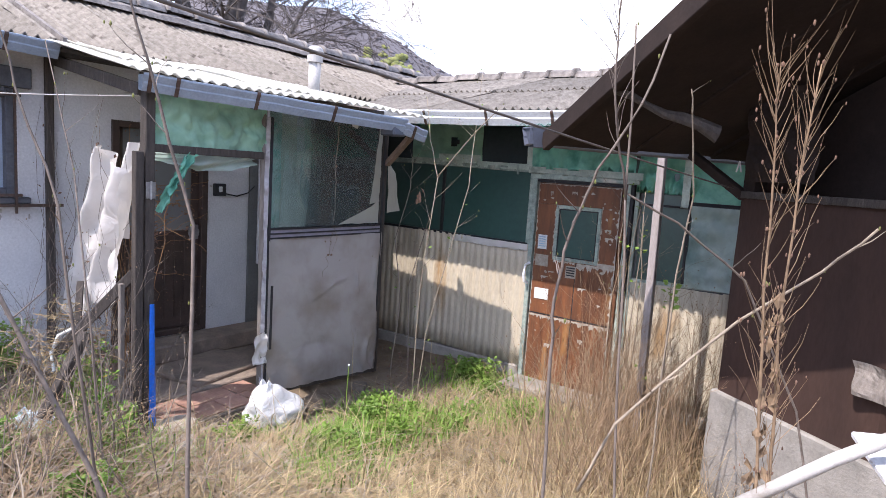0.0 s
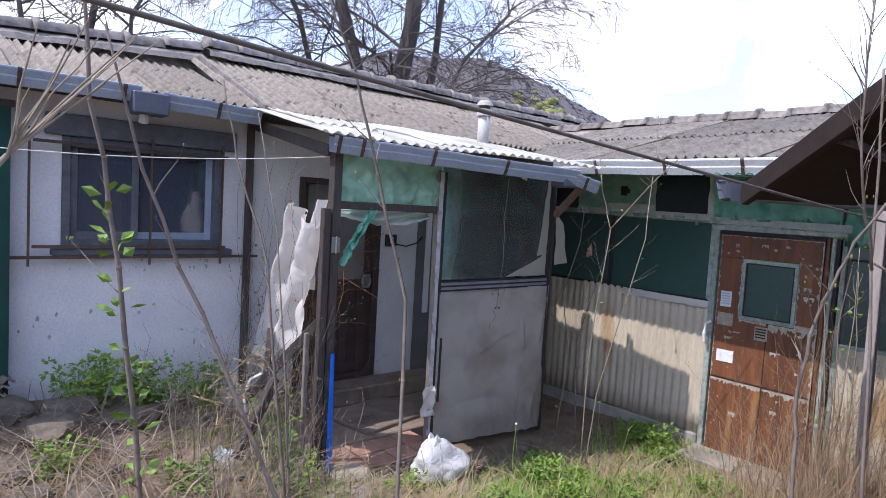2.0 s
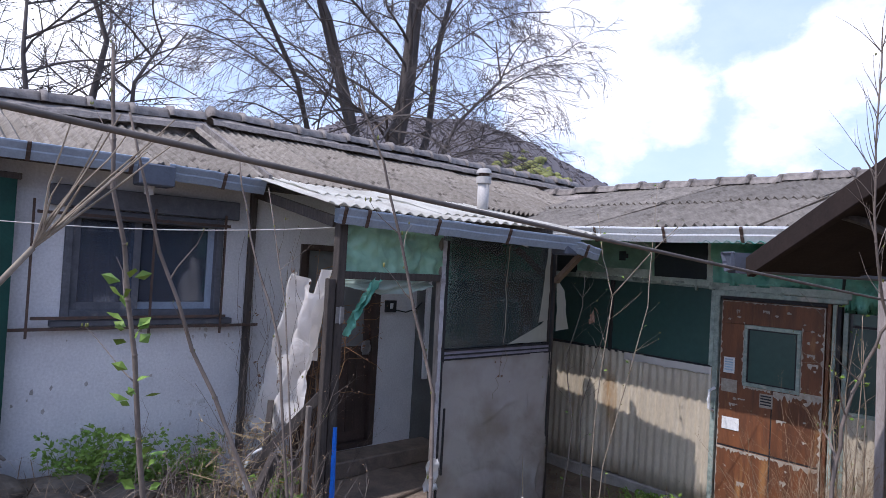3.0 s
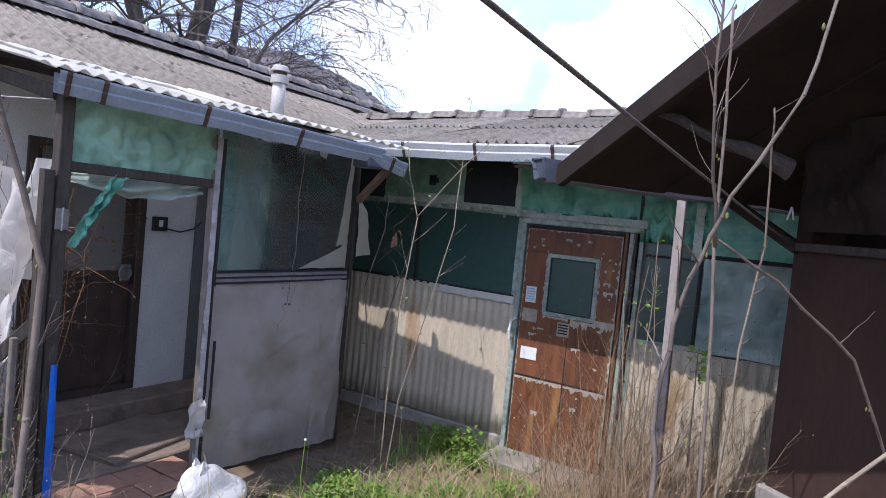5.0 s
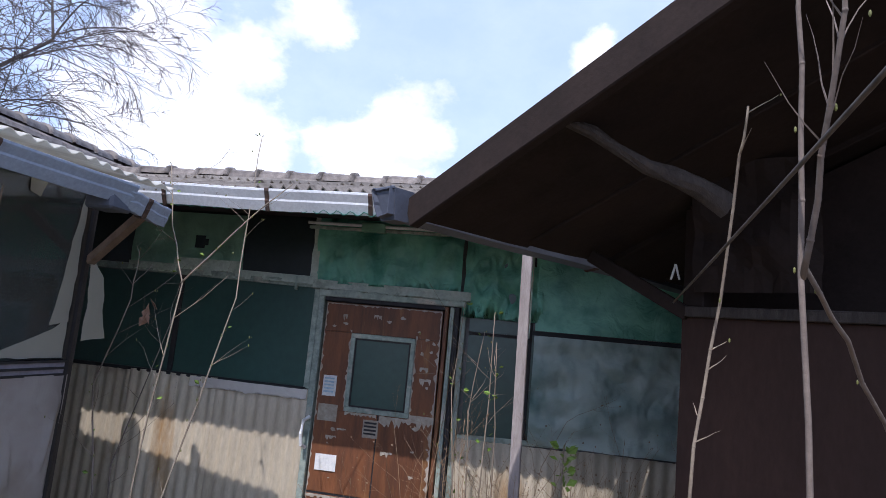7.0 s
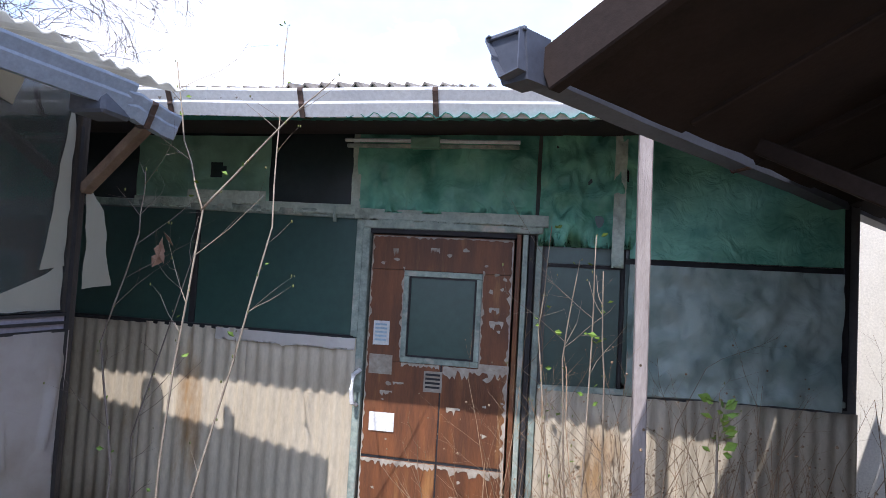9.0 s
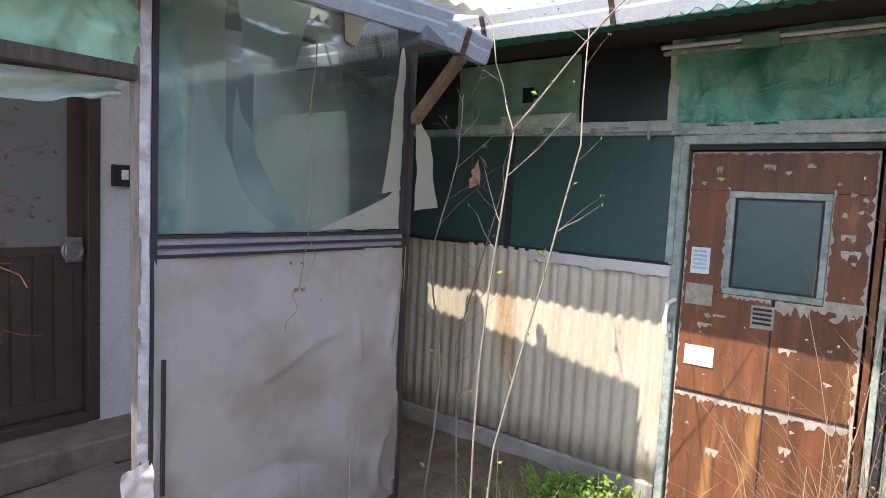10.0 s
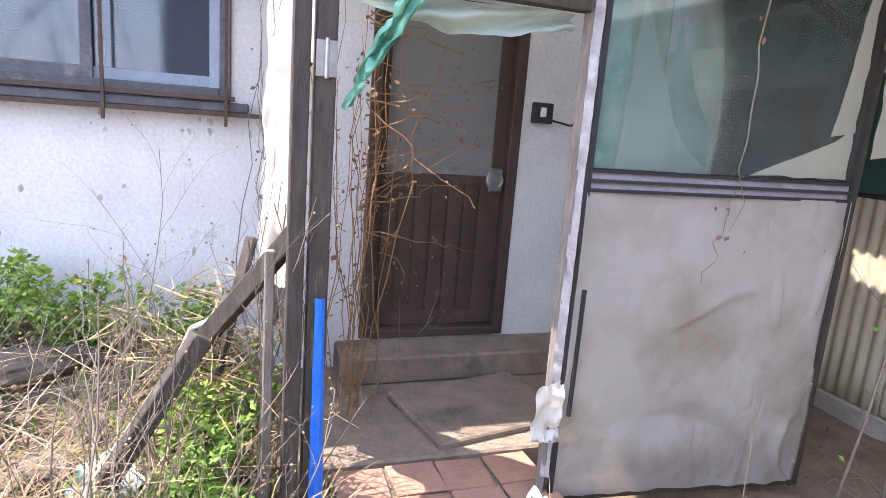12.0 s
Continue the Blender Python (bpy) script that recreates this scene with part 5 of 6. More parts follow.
# chips in the plaster of the white wall
west = bpy.data.objects["wall_west"]
rr = random.Random(77)
for i in range(30):
    y, z = rr.uniform(-4.7, -3.25), rr.choice((rr.uniform(0.55, 1.15), rr.gauss(0.8, 0.12), rr.uniform(1.35, 1.46)))
    s = rr.uniform(0.005, 0.02)
    bm = bmesh.new()
    n = rr.randint(5, 8)
    bm.faces.new([bm.verts.new((WX + 0.001 + 0.0002 * (i % 6), y + s * rr.uniform(0.3, 1.1) * math.cos(k * 2 * math.pi / n), z + s * rr.uniform(0.5, 1.7) * math.sin(k * 2 * math.pi / n))) for k in range(n)])
    part("plaster_chip", thicken(bm, 0.0012), M_CHIP, west)


# ---- plants ----
def wander(a, b, n, amp, r):
    """Points from a to b that stray a little."""
    a, b = Vector(a), Vector(b)
    return [a.lerp(b, k / n) + Vector((r.uniform(-1, 1), r.uniform(-1, 1), r.uniform(-0.4, 0.4))) * (amp if 0 < k < n else 0) for k in range(n + 1)]


def grow(bm, base, way, length, radius, depth, r, spread=0.6, droop=0.0, kids=4, shrink=0.6, sides=4, first=0.3, tips=None, thin=0.0):
    """A branch with smaller branches, by recursion; droop bends the ends down (or up, if negative)."""
    radius = max(radius, thin)
    pts, p, d = [Vector(base)], Vector(base), Vector(way).normalized()
    n = 6 if depth > 1 else 4
    for k in range(n):
        d = (d + Vector((r.gauss(0, 0.11), r.gauss(0, 0.11), r.gauss(0, 0.08) - droop * (k / n)))).normalized()
        p = p + d * (length / n)
        pts.append(p.copy())
    add_tube(bm, pts, radius, radius * 0.45 if depth else radius * 0.2, max(3, sides), cap=False)
    if tips is not None and depth == 0:
        tips.append((pts[-1], d))
    if depth:
        for k in range(kids):
            f = first + (1 - first) * (k + r.random()) / kids
            i = min(int(f * n), n - 1)
            q = pts[i].lerp(pts[i + 1], f * n - i)
            ax = (pts[i + 1] - pts[i]).normalized()
            side = ax.cross(Vector((r.gauss(0, 1), r.gauss(0, 1), r.gauss(0, 1)))).normalized()
            grow(bm, q, ax * (1 - spread * 0.5) + side * spread, length * shrink * r.uniform(0.7, 1.15) * (1.1 - 0.4 * f), radius * 0.5 * (1.15 - 0.4 * f),
                 depth - 1, r, spread, droop, kids, shrink, max(3, sides - 1), first, tips, thin)


def leaf_at(bm, p, d, size, r):
    """A small folded leaf of two halves."""
    d = Vector(d).normalized()
    side = d.cross(Vector((r.gauss(0, 1), r.gauss(0, 1), r.gauss(0, 1) + 0.2))).normalized()
    n = side.cross(d)
    a, t = bm.verts.new(p), bm.verts.new(p + d * size + n * size * 0.15)
    m1 = bm.verts.new(p + d * size * 0.5 + side * size * 0.33 + n * size * 0.16)
    m2 = bm.verts.new(p + d * size * 0.5 - side * size * 0.33 + n * size * 0.16)
    c = bm.verts.new(p + d * size * 0.55)
    for f in ((a, m1, c), (m1, t, c), (a, c, m2), (c, t, m2)):
        bm.faces.new(f)


def sapling(label, path, r0, r1, seed, twigs=0, twig_len=0.3, buds=0, leaves=0, material=M_TWIG, leaf_size=0.035, leaf_from=0.0, leaf_to=1.0, up=0.8, category="sapling", leaf_mat=M_LEAF, bud_mat=M_BUD):
    """A bare young stem along given knots, with twigs, buds and a few fresh leaves."""
    r = random.Random(seed)
    s = thing("sapling" if category == "sapling" else category.replace(" ", "_"), label, category)
    knots = [Vector(q) for q in path]
    pts = []
    for a, b in zip(knots, knots[1:]):
        pts += [a.lerp(b, k / 3) + Vector((r.gauss(0, 1), r.gauss(0, 1), 0)) * r0 * 0.45 for k in range(3)]
    pts.append(knots[-1])
    bm = tube(pts, r0, r1, 7)
    for i in range(1, len(pts) - 1):                # thickened nodes
        if r.random() < 0.6:
            bmesh.ops.create_icosphere(bm, subdivisions=1, radius=(r0 + (r1 - r0) * i / len(pts)) * 1.25, matrix=Matrix.Translation(pts[i]))
    part("stem", bm, material, s, smooth=True)
    tips = []
    for k in range(twigs):
        bmt = bmesh.new()
        f = r.uniform(0.25, 0.98)
        i = min(int(f * (len(pts) - 1)), len(pts) - 2)
        q = pts[i].lerp(pts[i + 1], f * (len(pts) - 1) - i)
        a = r.uniform(0, 2 * math.pi)
        grow(bmt, q, (math.cos(a), math.sin(a), up), twig_len * r.uniform(0.5, 1.3), min(r1 * 0.8, 0.003), 1 if twig_len > 0.25 else 0, r, 0.6, -0.1, 2, 0.5, 3, 0.3, tips)
        part("twig", bmt, material, s)
    if buds:
        bb = bmesh.new()
        for k in range(buds):
            i = r.randrange(len(pts) // 3, len(pts))
            a = r.uniform(0, 2 * math.pi)
            q = (tips[k % len(tips)][0] if tips and k % 2 else pts[i]) + Vector((math.cos(a), math.sin(a), 0.3)) * 0.008
            bmesh.ops.create_icosphere(bb, subdivisions=1, radius=r.uniform(0.0025, 0.005), matrix=Matrix.Translation(q) @ Matrix.Diagonal((0.7, 0.7, 1.6, 1)))
        tagged(part("bud", bb, bud_mat, s), kind="stuff")
    if leaves:
        bl = bmesh.new()
        for k in range(leaves):
            f = leaf_from + (leaf_to - leaf_from) * r.random()
            i = min(int(f * (len(pts) - 1)), len(pts) - 2)
            q = pts[i].lerp(pts[i + 1], f * (len(pts) - 1) - i)
            a = r.uniform(0, 2 * math.pi)
            d = Vector((math.cos(a), math.sin(a), r.uniform(0.0, 0.8)))
            leaf_at(bl, q + d * 0.02, d, leaf_size * r.uniform(0.6, 1.3), r)
        tagged(part("foliage", bl, leaf_mat, s), kind="stuff")
    return s


# young stems close to the path
G = "bare saplings in the yard"
P1 = "grey sapling stem with fresh green shoots"
sapling(P1, [(0.55, -4.58, 0.3), (0.5, -4.63, 1.0), (0.45, -4.7, 1.72), (0.42, -4.78, 2.2), (0.4, -4.8, 2.62)], 0.010, 0.005, 1, 4, 0.2, 16, 46, M_TWIG, 0.05, 0.25, 0.62)
sapling("slanting bare grey sapling stem", [(0.78, -4.06, 0.3), (0.66, -4.2, 0.83), (0.36, -4.42, 1.55), (0.28, -4.6, 2.02), (0.3, -4.72, 2.45)], 0.010, 0.004, 2, 5, 0.2, 10, 0, M_TWIG)
sapling("tall bare sapling stem", [(1.38, -4.3, 0.3), (1.35, -4.31, 1.15), (1.24, -4.23, 1.72), (1.2, -4.3, 2.02), (1.16, -4.36, 2.27), (1.12, -4.42, 2.45)], 0.0062, 0.0022, 3, 5, 0.18, 14, 0, M_TWIG)
sapling("thin bare sapling stem", [(0.2, -3.95, 0.25), (0.28, -4.1, 1.2), (0.2, -4.12, 1.68), (0.06, -4.2, 2.1), (0.0, -4.24, 2.4)], 0.007, 0.003, 4, 6, 0.2, 10, 0, M_TWIG)
sapling("thin bare sapling stem", [(-0.2, -3.75, 0.25), (-0.15, -3.85, 1.1), (-0.3, -3.85, 1.8), (-0.45, -3.9, 2.35)], 0.006, 0.002, 5, 6, 0.2, 10, 0, M_TWIG)
# pale saplings before the cream cladding
sapling("pale forked sapling before the cream cladding", [(-0.38, -1.22, 0.0), (-0.4, -1.18, 0.9), (-0.36, -1.09, 1.85), (-0.52, -1.0, 2.15), (-0.62, -0.95, 2.5)], 0.0052, 0.0025, 11, 6, 0.3, 16, 8, M_PALETWIG, 0.03)
sapling("pale forked branch of a sapling", [(-0.36, -1.09, 1.85), (-0.2, -1.06, 2.05), (0.0, -1.0, 2.3), (0.1, -0.95, 2.42)], 0.005, 0.002, 12, 4, 0.2, 8, 2, M_PALETWIG, 0.03)
sapling("tall pale sapling with buds before the cladding", [(-0.3, -1.26, 0.0), (-0.28, -1.22, 0.6), (-0.14, -1.15, 1.3), (-0.08, -1.05, 1.8), (-0.18, -0.85, 2.3), (-0.24, -0.71, 2.75)], 0.0052, 0.002, 13, 7, 0.22, 20, 8, M_PALETWIG, 0.03)
sapling("thin grey sapling by the porch corner", [(-0.72, -1.12, 0.0), (-0.66, -1.1, 0.8), (-0.8, -1.05, 1.3), (-0.62, -1.1, 1.75), (-0.6, -1.12, 2.0)], 0.006, 0.002, 14, 10, 0.28, 10, 6, M_TWIG, 0.03)
sapling("thin grey sapling by the porch corner", [(-0.6, -1.0, 0.0), (-0.7, -0.95, 0.9), (-0.5, -0.9, 1.7)], 0.006, 0.002, 15, 9, 0.28, 8, 3, M_TWIG, 0.03)
hang = thing("dead_leaf", "curled dead leaf hanging on a thin sapling", "leaf")
bml = bmesh.new()
rr = random.Random(2)
for k in range(5):
    leaf_at(bml, Vector((-0.5, -1.12, 1.76 - 0.02 * k)), (rr.uniform(-0.4, 0.4), rr.uniform(-0.4, 0.4), -1), 0.07, rr)
part("blade", bml, M_DEADLEAF, hang)
sapling("young sapling with a tuft of fresh leaves beside the timber post", [(1.58, -1.12, 0.05), (1.57, -1.1, 0.5), (1.56, -1.1, 1.11), (1.56, -1.12, 1.29)], 0.006, 0.003, 66, 5, 0.16, 8, 26, M_PALETWIG, 0.042, 0.66, 1.0)
# tall stems by the shed
sapling("tall pale stem leaning before the shed", [(1.83, -2.1, 0.1), (1.84, -2.14, 0.9), (1.867, -2.174, 1.49), (1.908, -2.205, 1.86), (1.91, -2.36, 2.2), (1.91, -2.42, 2.3)], 0.0055, 0.003, 21, 6, 0.08, 4, 0, M_PALETWIG)
sapling("tall bare stem before the shed", [(1.93, -2.86, 0.3), (1.89, -2.89, 1.2), (1.862, -2.91, 1.85), (1.85, -2.92, 2.17), (1.84, -2.93, 2.45)], 0.0056, 0.0034, 22, 0, 0.3, 4, 0, M_TWIG)
sapling("branching top of the tall stem with fine bare twigs", [(1.862, -2.91, 1.84), (1.853, -3.0, 2.0), (1.845, -3.08, 2.17), (1.846, -3.1, 2.45), (1.85, -3.1, 2.8)], 0.005, 0.002, 27, 34, 0.2, 4, 0, M_TWIG, up=2.0)
sapling("slanting bare stem before the shed", [(2.56, -2.08, 0.3), (2.42, -2.2, 1.0), (2.2, -2.45, 1.55), (1.9965, -2.723, 1.763), (1.864, -2.908, 1.86)], 0.0052, 0.004, 28, 2, 0.2, 4, 0, M_TWIG)
sapling("slanting pale branch with buds beside the path", [(1.97, -3.62, 0.35), (1.92, -3.53, 1.0), (1.9, -3.5, 1.39), (1.88, -3.47, 1.55), (1.89, -3.46, 1.69), (1.92, -3.44, 1.82), (1.96, -3.43, 1.93), (2.05, -3.38, 2.12), (2.08, -3.3, 2.32)], 0.0058, 0.0032, 24, 5, 0.2, 8, 0, M_TWIG)
fan = thing("pruned_shrub", "fan of pale pruned whips on a leaning branch", "shrub")
part("branch", tube([(0.75, -5.5, 0.4), (0.68, -5.35, 1.2), (0.62, -5.07, 1.91), (0.62, -4.99, 2.02)], 0.009, 0.007, 7), M_PALETWIG, fan, smooth=True)
rr = random.Random(17)
for y, z in ((-4.94, 2.33), (-4.87, 2.31), (-4.81, 2.33), (-4.77, 2.28), (-4.73, 2.34), (-4.7, 2.38), (-4.68, 2.34), (-4.95, 2.19), (-4.79, 2.22), (-4.84, 2.36)):
    part("whip", tube(wander((0.62, -4.99, 2.02), (0.62 + rr.uniform(0.02, 0.12), y, z), 4, 0.006, rr), 0.004, 0.0015, 5), M_PALETWIG, fan)
sapling("slanting bare branch over dry weeds", [(1.9, -3.2, 0.85), (1.98, -3.15, 1.1), (2.3, -3.05, 1.5), (2.5, -3.02, 1.68), (2.62, -3.1, 1.82)], 0.0055, 0.0035, 25, 4, 0.15, 12, 0, M_PALETWIG)


def dry_weed(label, base, height, stems, spread, seed, material=M_DRYSTEM, heads=True, r0=0.0033, kids=5):
    """A clump of dead stems with side twigs and small seed heads."""
    r = random.Random(seed)
    w = thing("dry_weed", label, "dry weed", "dry weeds by the door")
    bh = bmesh.new()
    tips = []
    for k in range(stems):
        bm = bmesh.new()
        b = Vector(base) + Vector((r.gauss(0, spread), r.gauss(0, spread), 0))
        b.z = ground_z(b.x, b.y) - 0.03
        grow(bm, b, (r.gauss(0, 0.12), r.gauss(0, 0.12), 1), height * r.uniform(0.6, 1.1), r0 * r.uniform(0.7, 1.3), 2 if kids > 3 else 1, r, 0.5, -0.05, kids, 0.36, 4, 0.35, tips)
        part("stem", bm, material, w)
    if heads:
        for p, d in tips:
            if r.random() < 0.3:
                bmesh.ops.create_icosphere(bh, subdivisions=1, radius=r.uniform(0.002, 0.005), matrix=Matrix.Translation(p))
        tagged(part("seed_head", bh, M_DRYSTEM, w), kind="stuff")
    else:
        bh.free()
    return w


for k, (dx, dy) in enumerate(((0.0, 0.0), (0.03, 0.02))):
    sapling("tall dead brown weed with branching seed heads", [(2.47 + dx, -3.24 + dy, 0.3), (2.44 + dx, -3.26 + dy, 0.95), (2.41 + dx, -3.28 + dy, 1.5), (2.38 + 2 * dx, -3.29, 1.95), (2.37 + 3 * dx, -3.31, 2.22)],
            0.006, 0.0018, 31 + k, 64, 0.19, 70, 0, M_DRYSTEM, up=2.0, category="dry weed", bud_mat=M_DEADLEAF)
bmw = bmesh.new()
rr = random.Random(8)
for k in range(90):                                # peeling fibres on its stalk
    z = rr.uniform(0.7, 1.6)
    a = rr.uniform(0, 6.28)
    leaf_at(bmw, Vector((2.43 + 0.012 * math.cos(a), -3.26 + 0.012 * math.sin(a), z)), (math.cos(a) * 0.3, math.sin(a) * 0.3, rr.choice((-1, 1))), rr.uniform(0.02, 0.05), rr)
tagged(mesh_object("dry_weed_fibres", bmw, M_DRYSTEM), "ragged dry bark fibres on the dead weed stalk", "dry weed", kind="stuff")
for k, (x, y, h, n) in enumerate(((0.95, -0.6, 1.5, 5), (1.1, -0.9, 1.35, 6), (1.25, -1.2, 1.2, 6), (1.5, -0.6, 1.1, 6), (1.75, -0.9, 1.1, 6), (1.6, -1.4, 1.1, 6), (1.35, -1.7, 1.0, 6),
                                  (1.7, -2.0, 0.95, 5), (1.95, -0.5, 1.2, 5), (2.1, -0.9, 1.3, 5), (0.85, -1.1, 1.0, 4), (1.45, -2.3, 0.95, 6), (1.15, -1.45, 1.1, 6), (1.75, -2.5, 0.9, 6), (1.4, -1.0, 1.3, 6), (1.0, -2.0, 0.7, 5), (0.8, -0.35, 0.9, 8), (1.2, -0.7, 1.1, 10), (1.45, -0.85, 1.15, 10), (1.7, -1.3, 1.1, 10), (1.45, -1.6, 1.0, 10), (1.7, -0.8, 1.0, 8), (1.3, -1.3, 1.0, 9), (1.55, -1.9, 0.95, 8), (0.9, -0.75, 0.8, 7))):
    dry_weed("clump of dry straw-brown weed stems beside the door", (x, y, 0), h, n, 0.12, 40 + k, r0=0.0027)
for k, (x, y, h, n) in enumerate(((-0.85, -3.5, 1.0, 6), (-1.15, -3.75, 0.8, 6), (-0.45, -3.7, 0.8, 5), (-1.5, -3.85, 0.7, 5), (-0.75, -3.95, 0.8, 5), (-0.2, -4.2, 0.7, 5), (-1.3, -3.35, 1.1, 6), (0.15, -3.6, 0.6, 5), (-0.6, -3.45, 0.6, 6), (-1.0, -3.6, 0.6, 6), (-0.35, -3.85, 0.6, 6), (0.0, -4.0, 0.6, 6))):
    dry_weed("clump of thin dry grey-brown stems near the porch", (x, y, 0), h, n, 0.13, 140 + k, M_TWIG, True, 0.003)
for k, (x, y, h) in enumerate(((0.98, -0.45, 1.9), (1.06, -0.5, 1.75), (1.2, -0.7, 1.7), (1.12, -0.62, 1.85))):
    sapling("pale whip-like stem with new leaves by the door", [(x, y, 0.0), (x + 0.03, y, h * 0.4), (x - 0.04 + 0.03 * k, y + 0.03, h * 0.75), (x + 0.05 * (k % 2), y, h)], 0.006, 0.002, 60 + k, 6, 0.3, 8, 10, M_PALETWIG, 0.03)


# dry vine at the porch door
def vine(label, strands, seed, leaf_n, material=M_DRYSTEM, r0=0.004):
    r = random.Random(seed)
    v = thing("dry_vine", label, "vine")
    bl = bmesh.new()
    for a, b, amp in strands:
        pts = wander(a, b, 9, amp, r)
        part("stem", add_tube(bmesh.new(), pts, r0 * r.uniform(0.5, 1.2), r0 * 0.4, 4), material, v)
        for k in range(leaf_n):
            q = r.choice(pts) + Vector((r.gauss(0, 0.03), r.gauss(0, 0.03), r.gauss(0, 0.03)))
            leaf_at(bl, q, (r.gauss(0, 1), r.gauss(0, 1), -0.8), r.uniform(0.012, 0.034), r)
    tagged(part("dead_foliage", bl, M_DEADLEAF, v), kind="stuff")


rr = random.Random(12)
st = []
for k in range(17):
    y = rr.gauss(-2.84, 0.055)
    x = rr.uniform(-1.95, -1.6)
    st.append(((x, y, 0.2), (x + rr.gauss(0, 0.12), y + rr.gauss(0.03, 0.14), rr.uniform(1.2, 2.15)), 0.03))
for k in range(20):
    z = rr.uniform(0.9, 2.0)
    st.append(((-1.75, -2.85, z), (-1.75 + rr.gauss(0, 0.1), -2.85 + rr.uniform(0.2, 0.55), z + rr.uniform(-0.4, 0.35)), 0.04))
vine("dead orange-brown vine climbing beside the house door", st, 3, 12, M_VINE)
st = []
for k in range(30):
    y = rr.gauss(-3.2, 0.06)
    x = rr.uniform(-2.2, -1.15)
    st.append(((x, y, 0.35), (x + rr.gauss(0, 0.2), y + rr.gauss(0, 0.08), rr.uniform(0.9, 2.4)), 0.05))
vine("tangle of dead vines over the porch side", st, 5, 6, M_TWIG, 0.003)
st = [((-1.35 + rr.gauss(0, 0.1), -3.5 + rr.gauss(0, 0.1), rr.uniform(0.4, 0.9)), (-1.3 + rr.gauss(0, 0.2), -3.45 + rr.gauss(0, 0.2), rr.uniform(0.3, 1.0)), 0.09) for k in range(50)]
vine("pale tangle of dry stems on the fallen frame", st, 9, 1, M_STRAW, 0.003)
st = [((-1.0, -1.62 + rr.gauss(0, 0.02), 2.2), (-0.99, -1.6, 1.2), 0.025), ((-0.99, -1.6, 1.35), (-0.98, -1.7, 1.0), 0.02)]
vine("thin dry creeper hanging down the porch glass", st, 10, 6, M_PALETWIG, 0.003)


# ground cover
def blades(name, label, count, spots, length, width, lie, material, seed):
    """Many thin blades in one mesh, spread over (x, y, radius, weight) spots."""
    r = random.Random(seed)
    total = sum(s[3] for s in spots)
    verts, faces = [], []
    for k in range(count):
        pick = r.uniform(0, total)
        for sx, sy, rad, wgt in spots:
            pick -= wgt
            if pick <= 0:
                break
        x, y = r.gauss(sx, rad * 0.5), r.gauss(sy, rad * 0.5)
        if y > -0.07 or (x < -0.86 and -3.14 < y < -0.98) or x < -2.28 or (x - K0.x) * V.x + (y - K0.y) * V.y > -0.05 and (x - K0.x) * U.x + (y - K0.y) * U.y > -0.04:
            continue
        z = ground_z(x, y)
        a, ln = r.uniform(0, 2 * math.pi), length * r.uniform(0.5, 1.4)
        rise = ln * r.uniform(*lie)
        flat = math.sqrt(max(0.0, ln * ln - rise * rise))
        dx, dy = math.cos(a), math.sin(a)
        w = width * r.uniform(0.6, 1.4)
        n = len(verts)
        verts += [(x - dy * w, y + dx * w, z), (x + dy * w, y - dx * w, z),
                  (x + dx * flat * 0.45 - dy * w * 0.8, y + dy * flat * 0.45 + dx * w * 0.8, z + rise * 0.75), (x + dx * flat * 0.45 + dy * w * 0.8, y + dy * flat * 0.45 - dx * w * 0.8, z + rise * 0.75),
                  (x + dx * flat, y + dy * flat, max(z + rise, ground_z(x + dx * flat, y + dy * flat) + 0.004))]
        faces += [(n, n + 1, n + 3, n + 2), (n + 2, n + 3, n + 4)]
    return tagged(raw(name, verts, faces, material), label, "grass", kind="stuff")


blades("dry_grass", "matted straw-yellow dry grass over the yard", 17000, [(1.0, -2.4, 1.6, 4), (0.6, -3.4, 1.5, 2), (1.5, -1.4, 1.0, 2), (0.2, -1.5, 0.9, 0.7), (-0.6, -3.6, 1.2, 2), (1.2, -4.5, 1.5, 1.5)], 0.2, 0.0022, (0.05, 0.3), M_STRAW, 71)
blades("dry_grass", "upright dry grass stalks among the weeds", 1800, [(1.4, -1.3, 1.2, 3), (-0.8, -3.6, 1.2, 0.5), (1.6, -2.6, 1.0, 1.5)], 0.42, 0.0018, (0.5, 0.95), M_STRAW, 72)
blades("dry_grass", "pale bleached straw lying on the yard", 6000, [(0.9, -2.2, 1.4, 4), (0.5, -1.3, 0.9, 1.5), (1.4, -3.0, 1.2, 2), (-0.4, -2.9, 0.8, 1)], 0.26, 0.0022, (0.02, 0.22), M_PALETWIG, 75)
rs = random.Random(99)
TUFTS = [(rs.uniform(-0.3, 1.9), rs.uniform(-3.4, -0.5), rs.uniform(0.15, 0.4), rs.uniform(0.4, 1.5)) for k in range(46)]
blades("dry_grass", "tangled tufts of long dead grass", 9000, TUFTS, 0.42, 0.0024, (0.03, 0.28), M_STRAW, 76)
blades("dry_grass", "long bleached stems lying across the yard", 700, TUFTS, 0.75, 0.0028, (0.04, 0.2), M_PALETWIG, 77)
blades("weed_tangle", "dense brown tangle of dead weed stems by the white post", 1000, [(1.2, -0.7, 0.4, 2), (1.5, -0.9, 0.4, 2), (1.6, -1.4, 0.5, 2), (1.4, -1.9, 0.4, 1), (0.85, -0.4, 0.25, 0.7)], 0.75, 0.0015, (0.4, 0.97), M_DRYSTEM, 78)
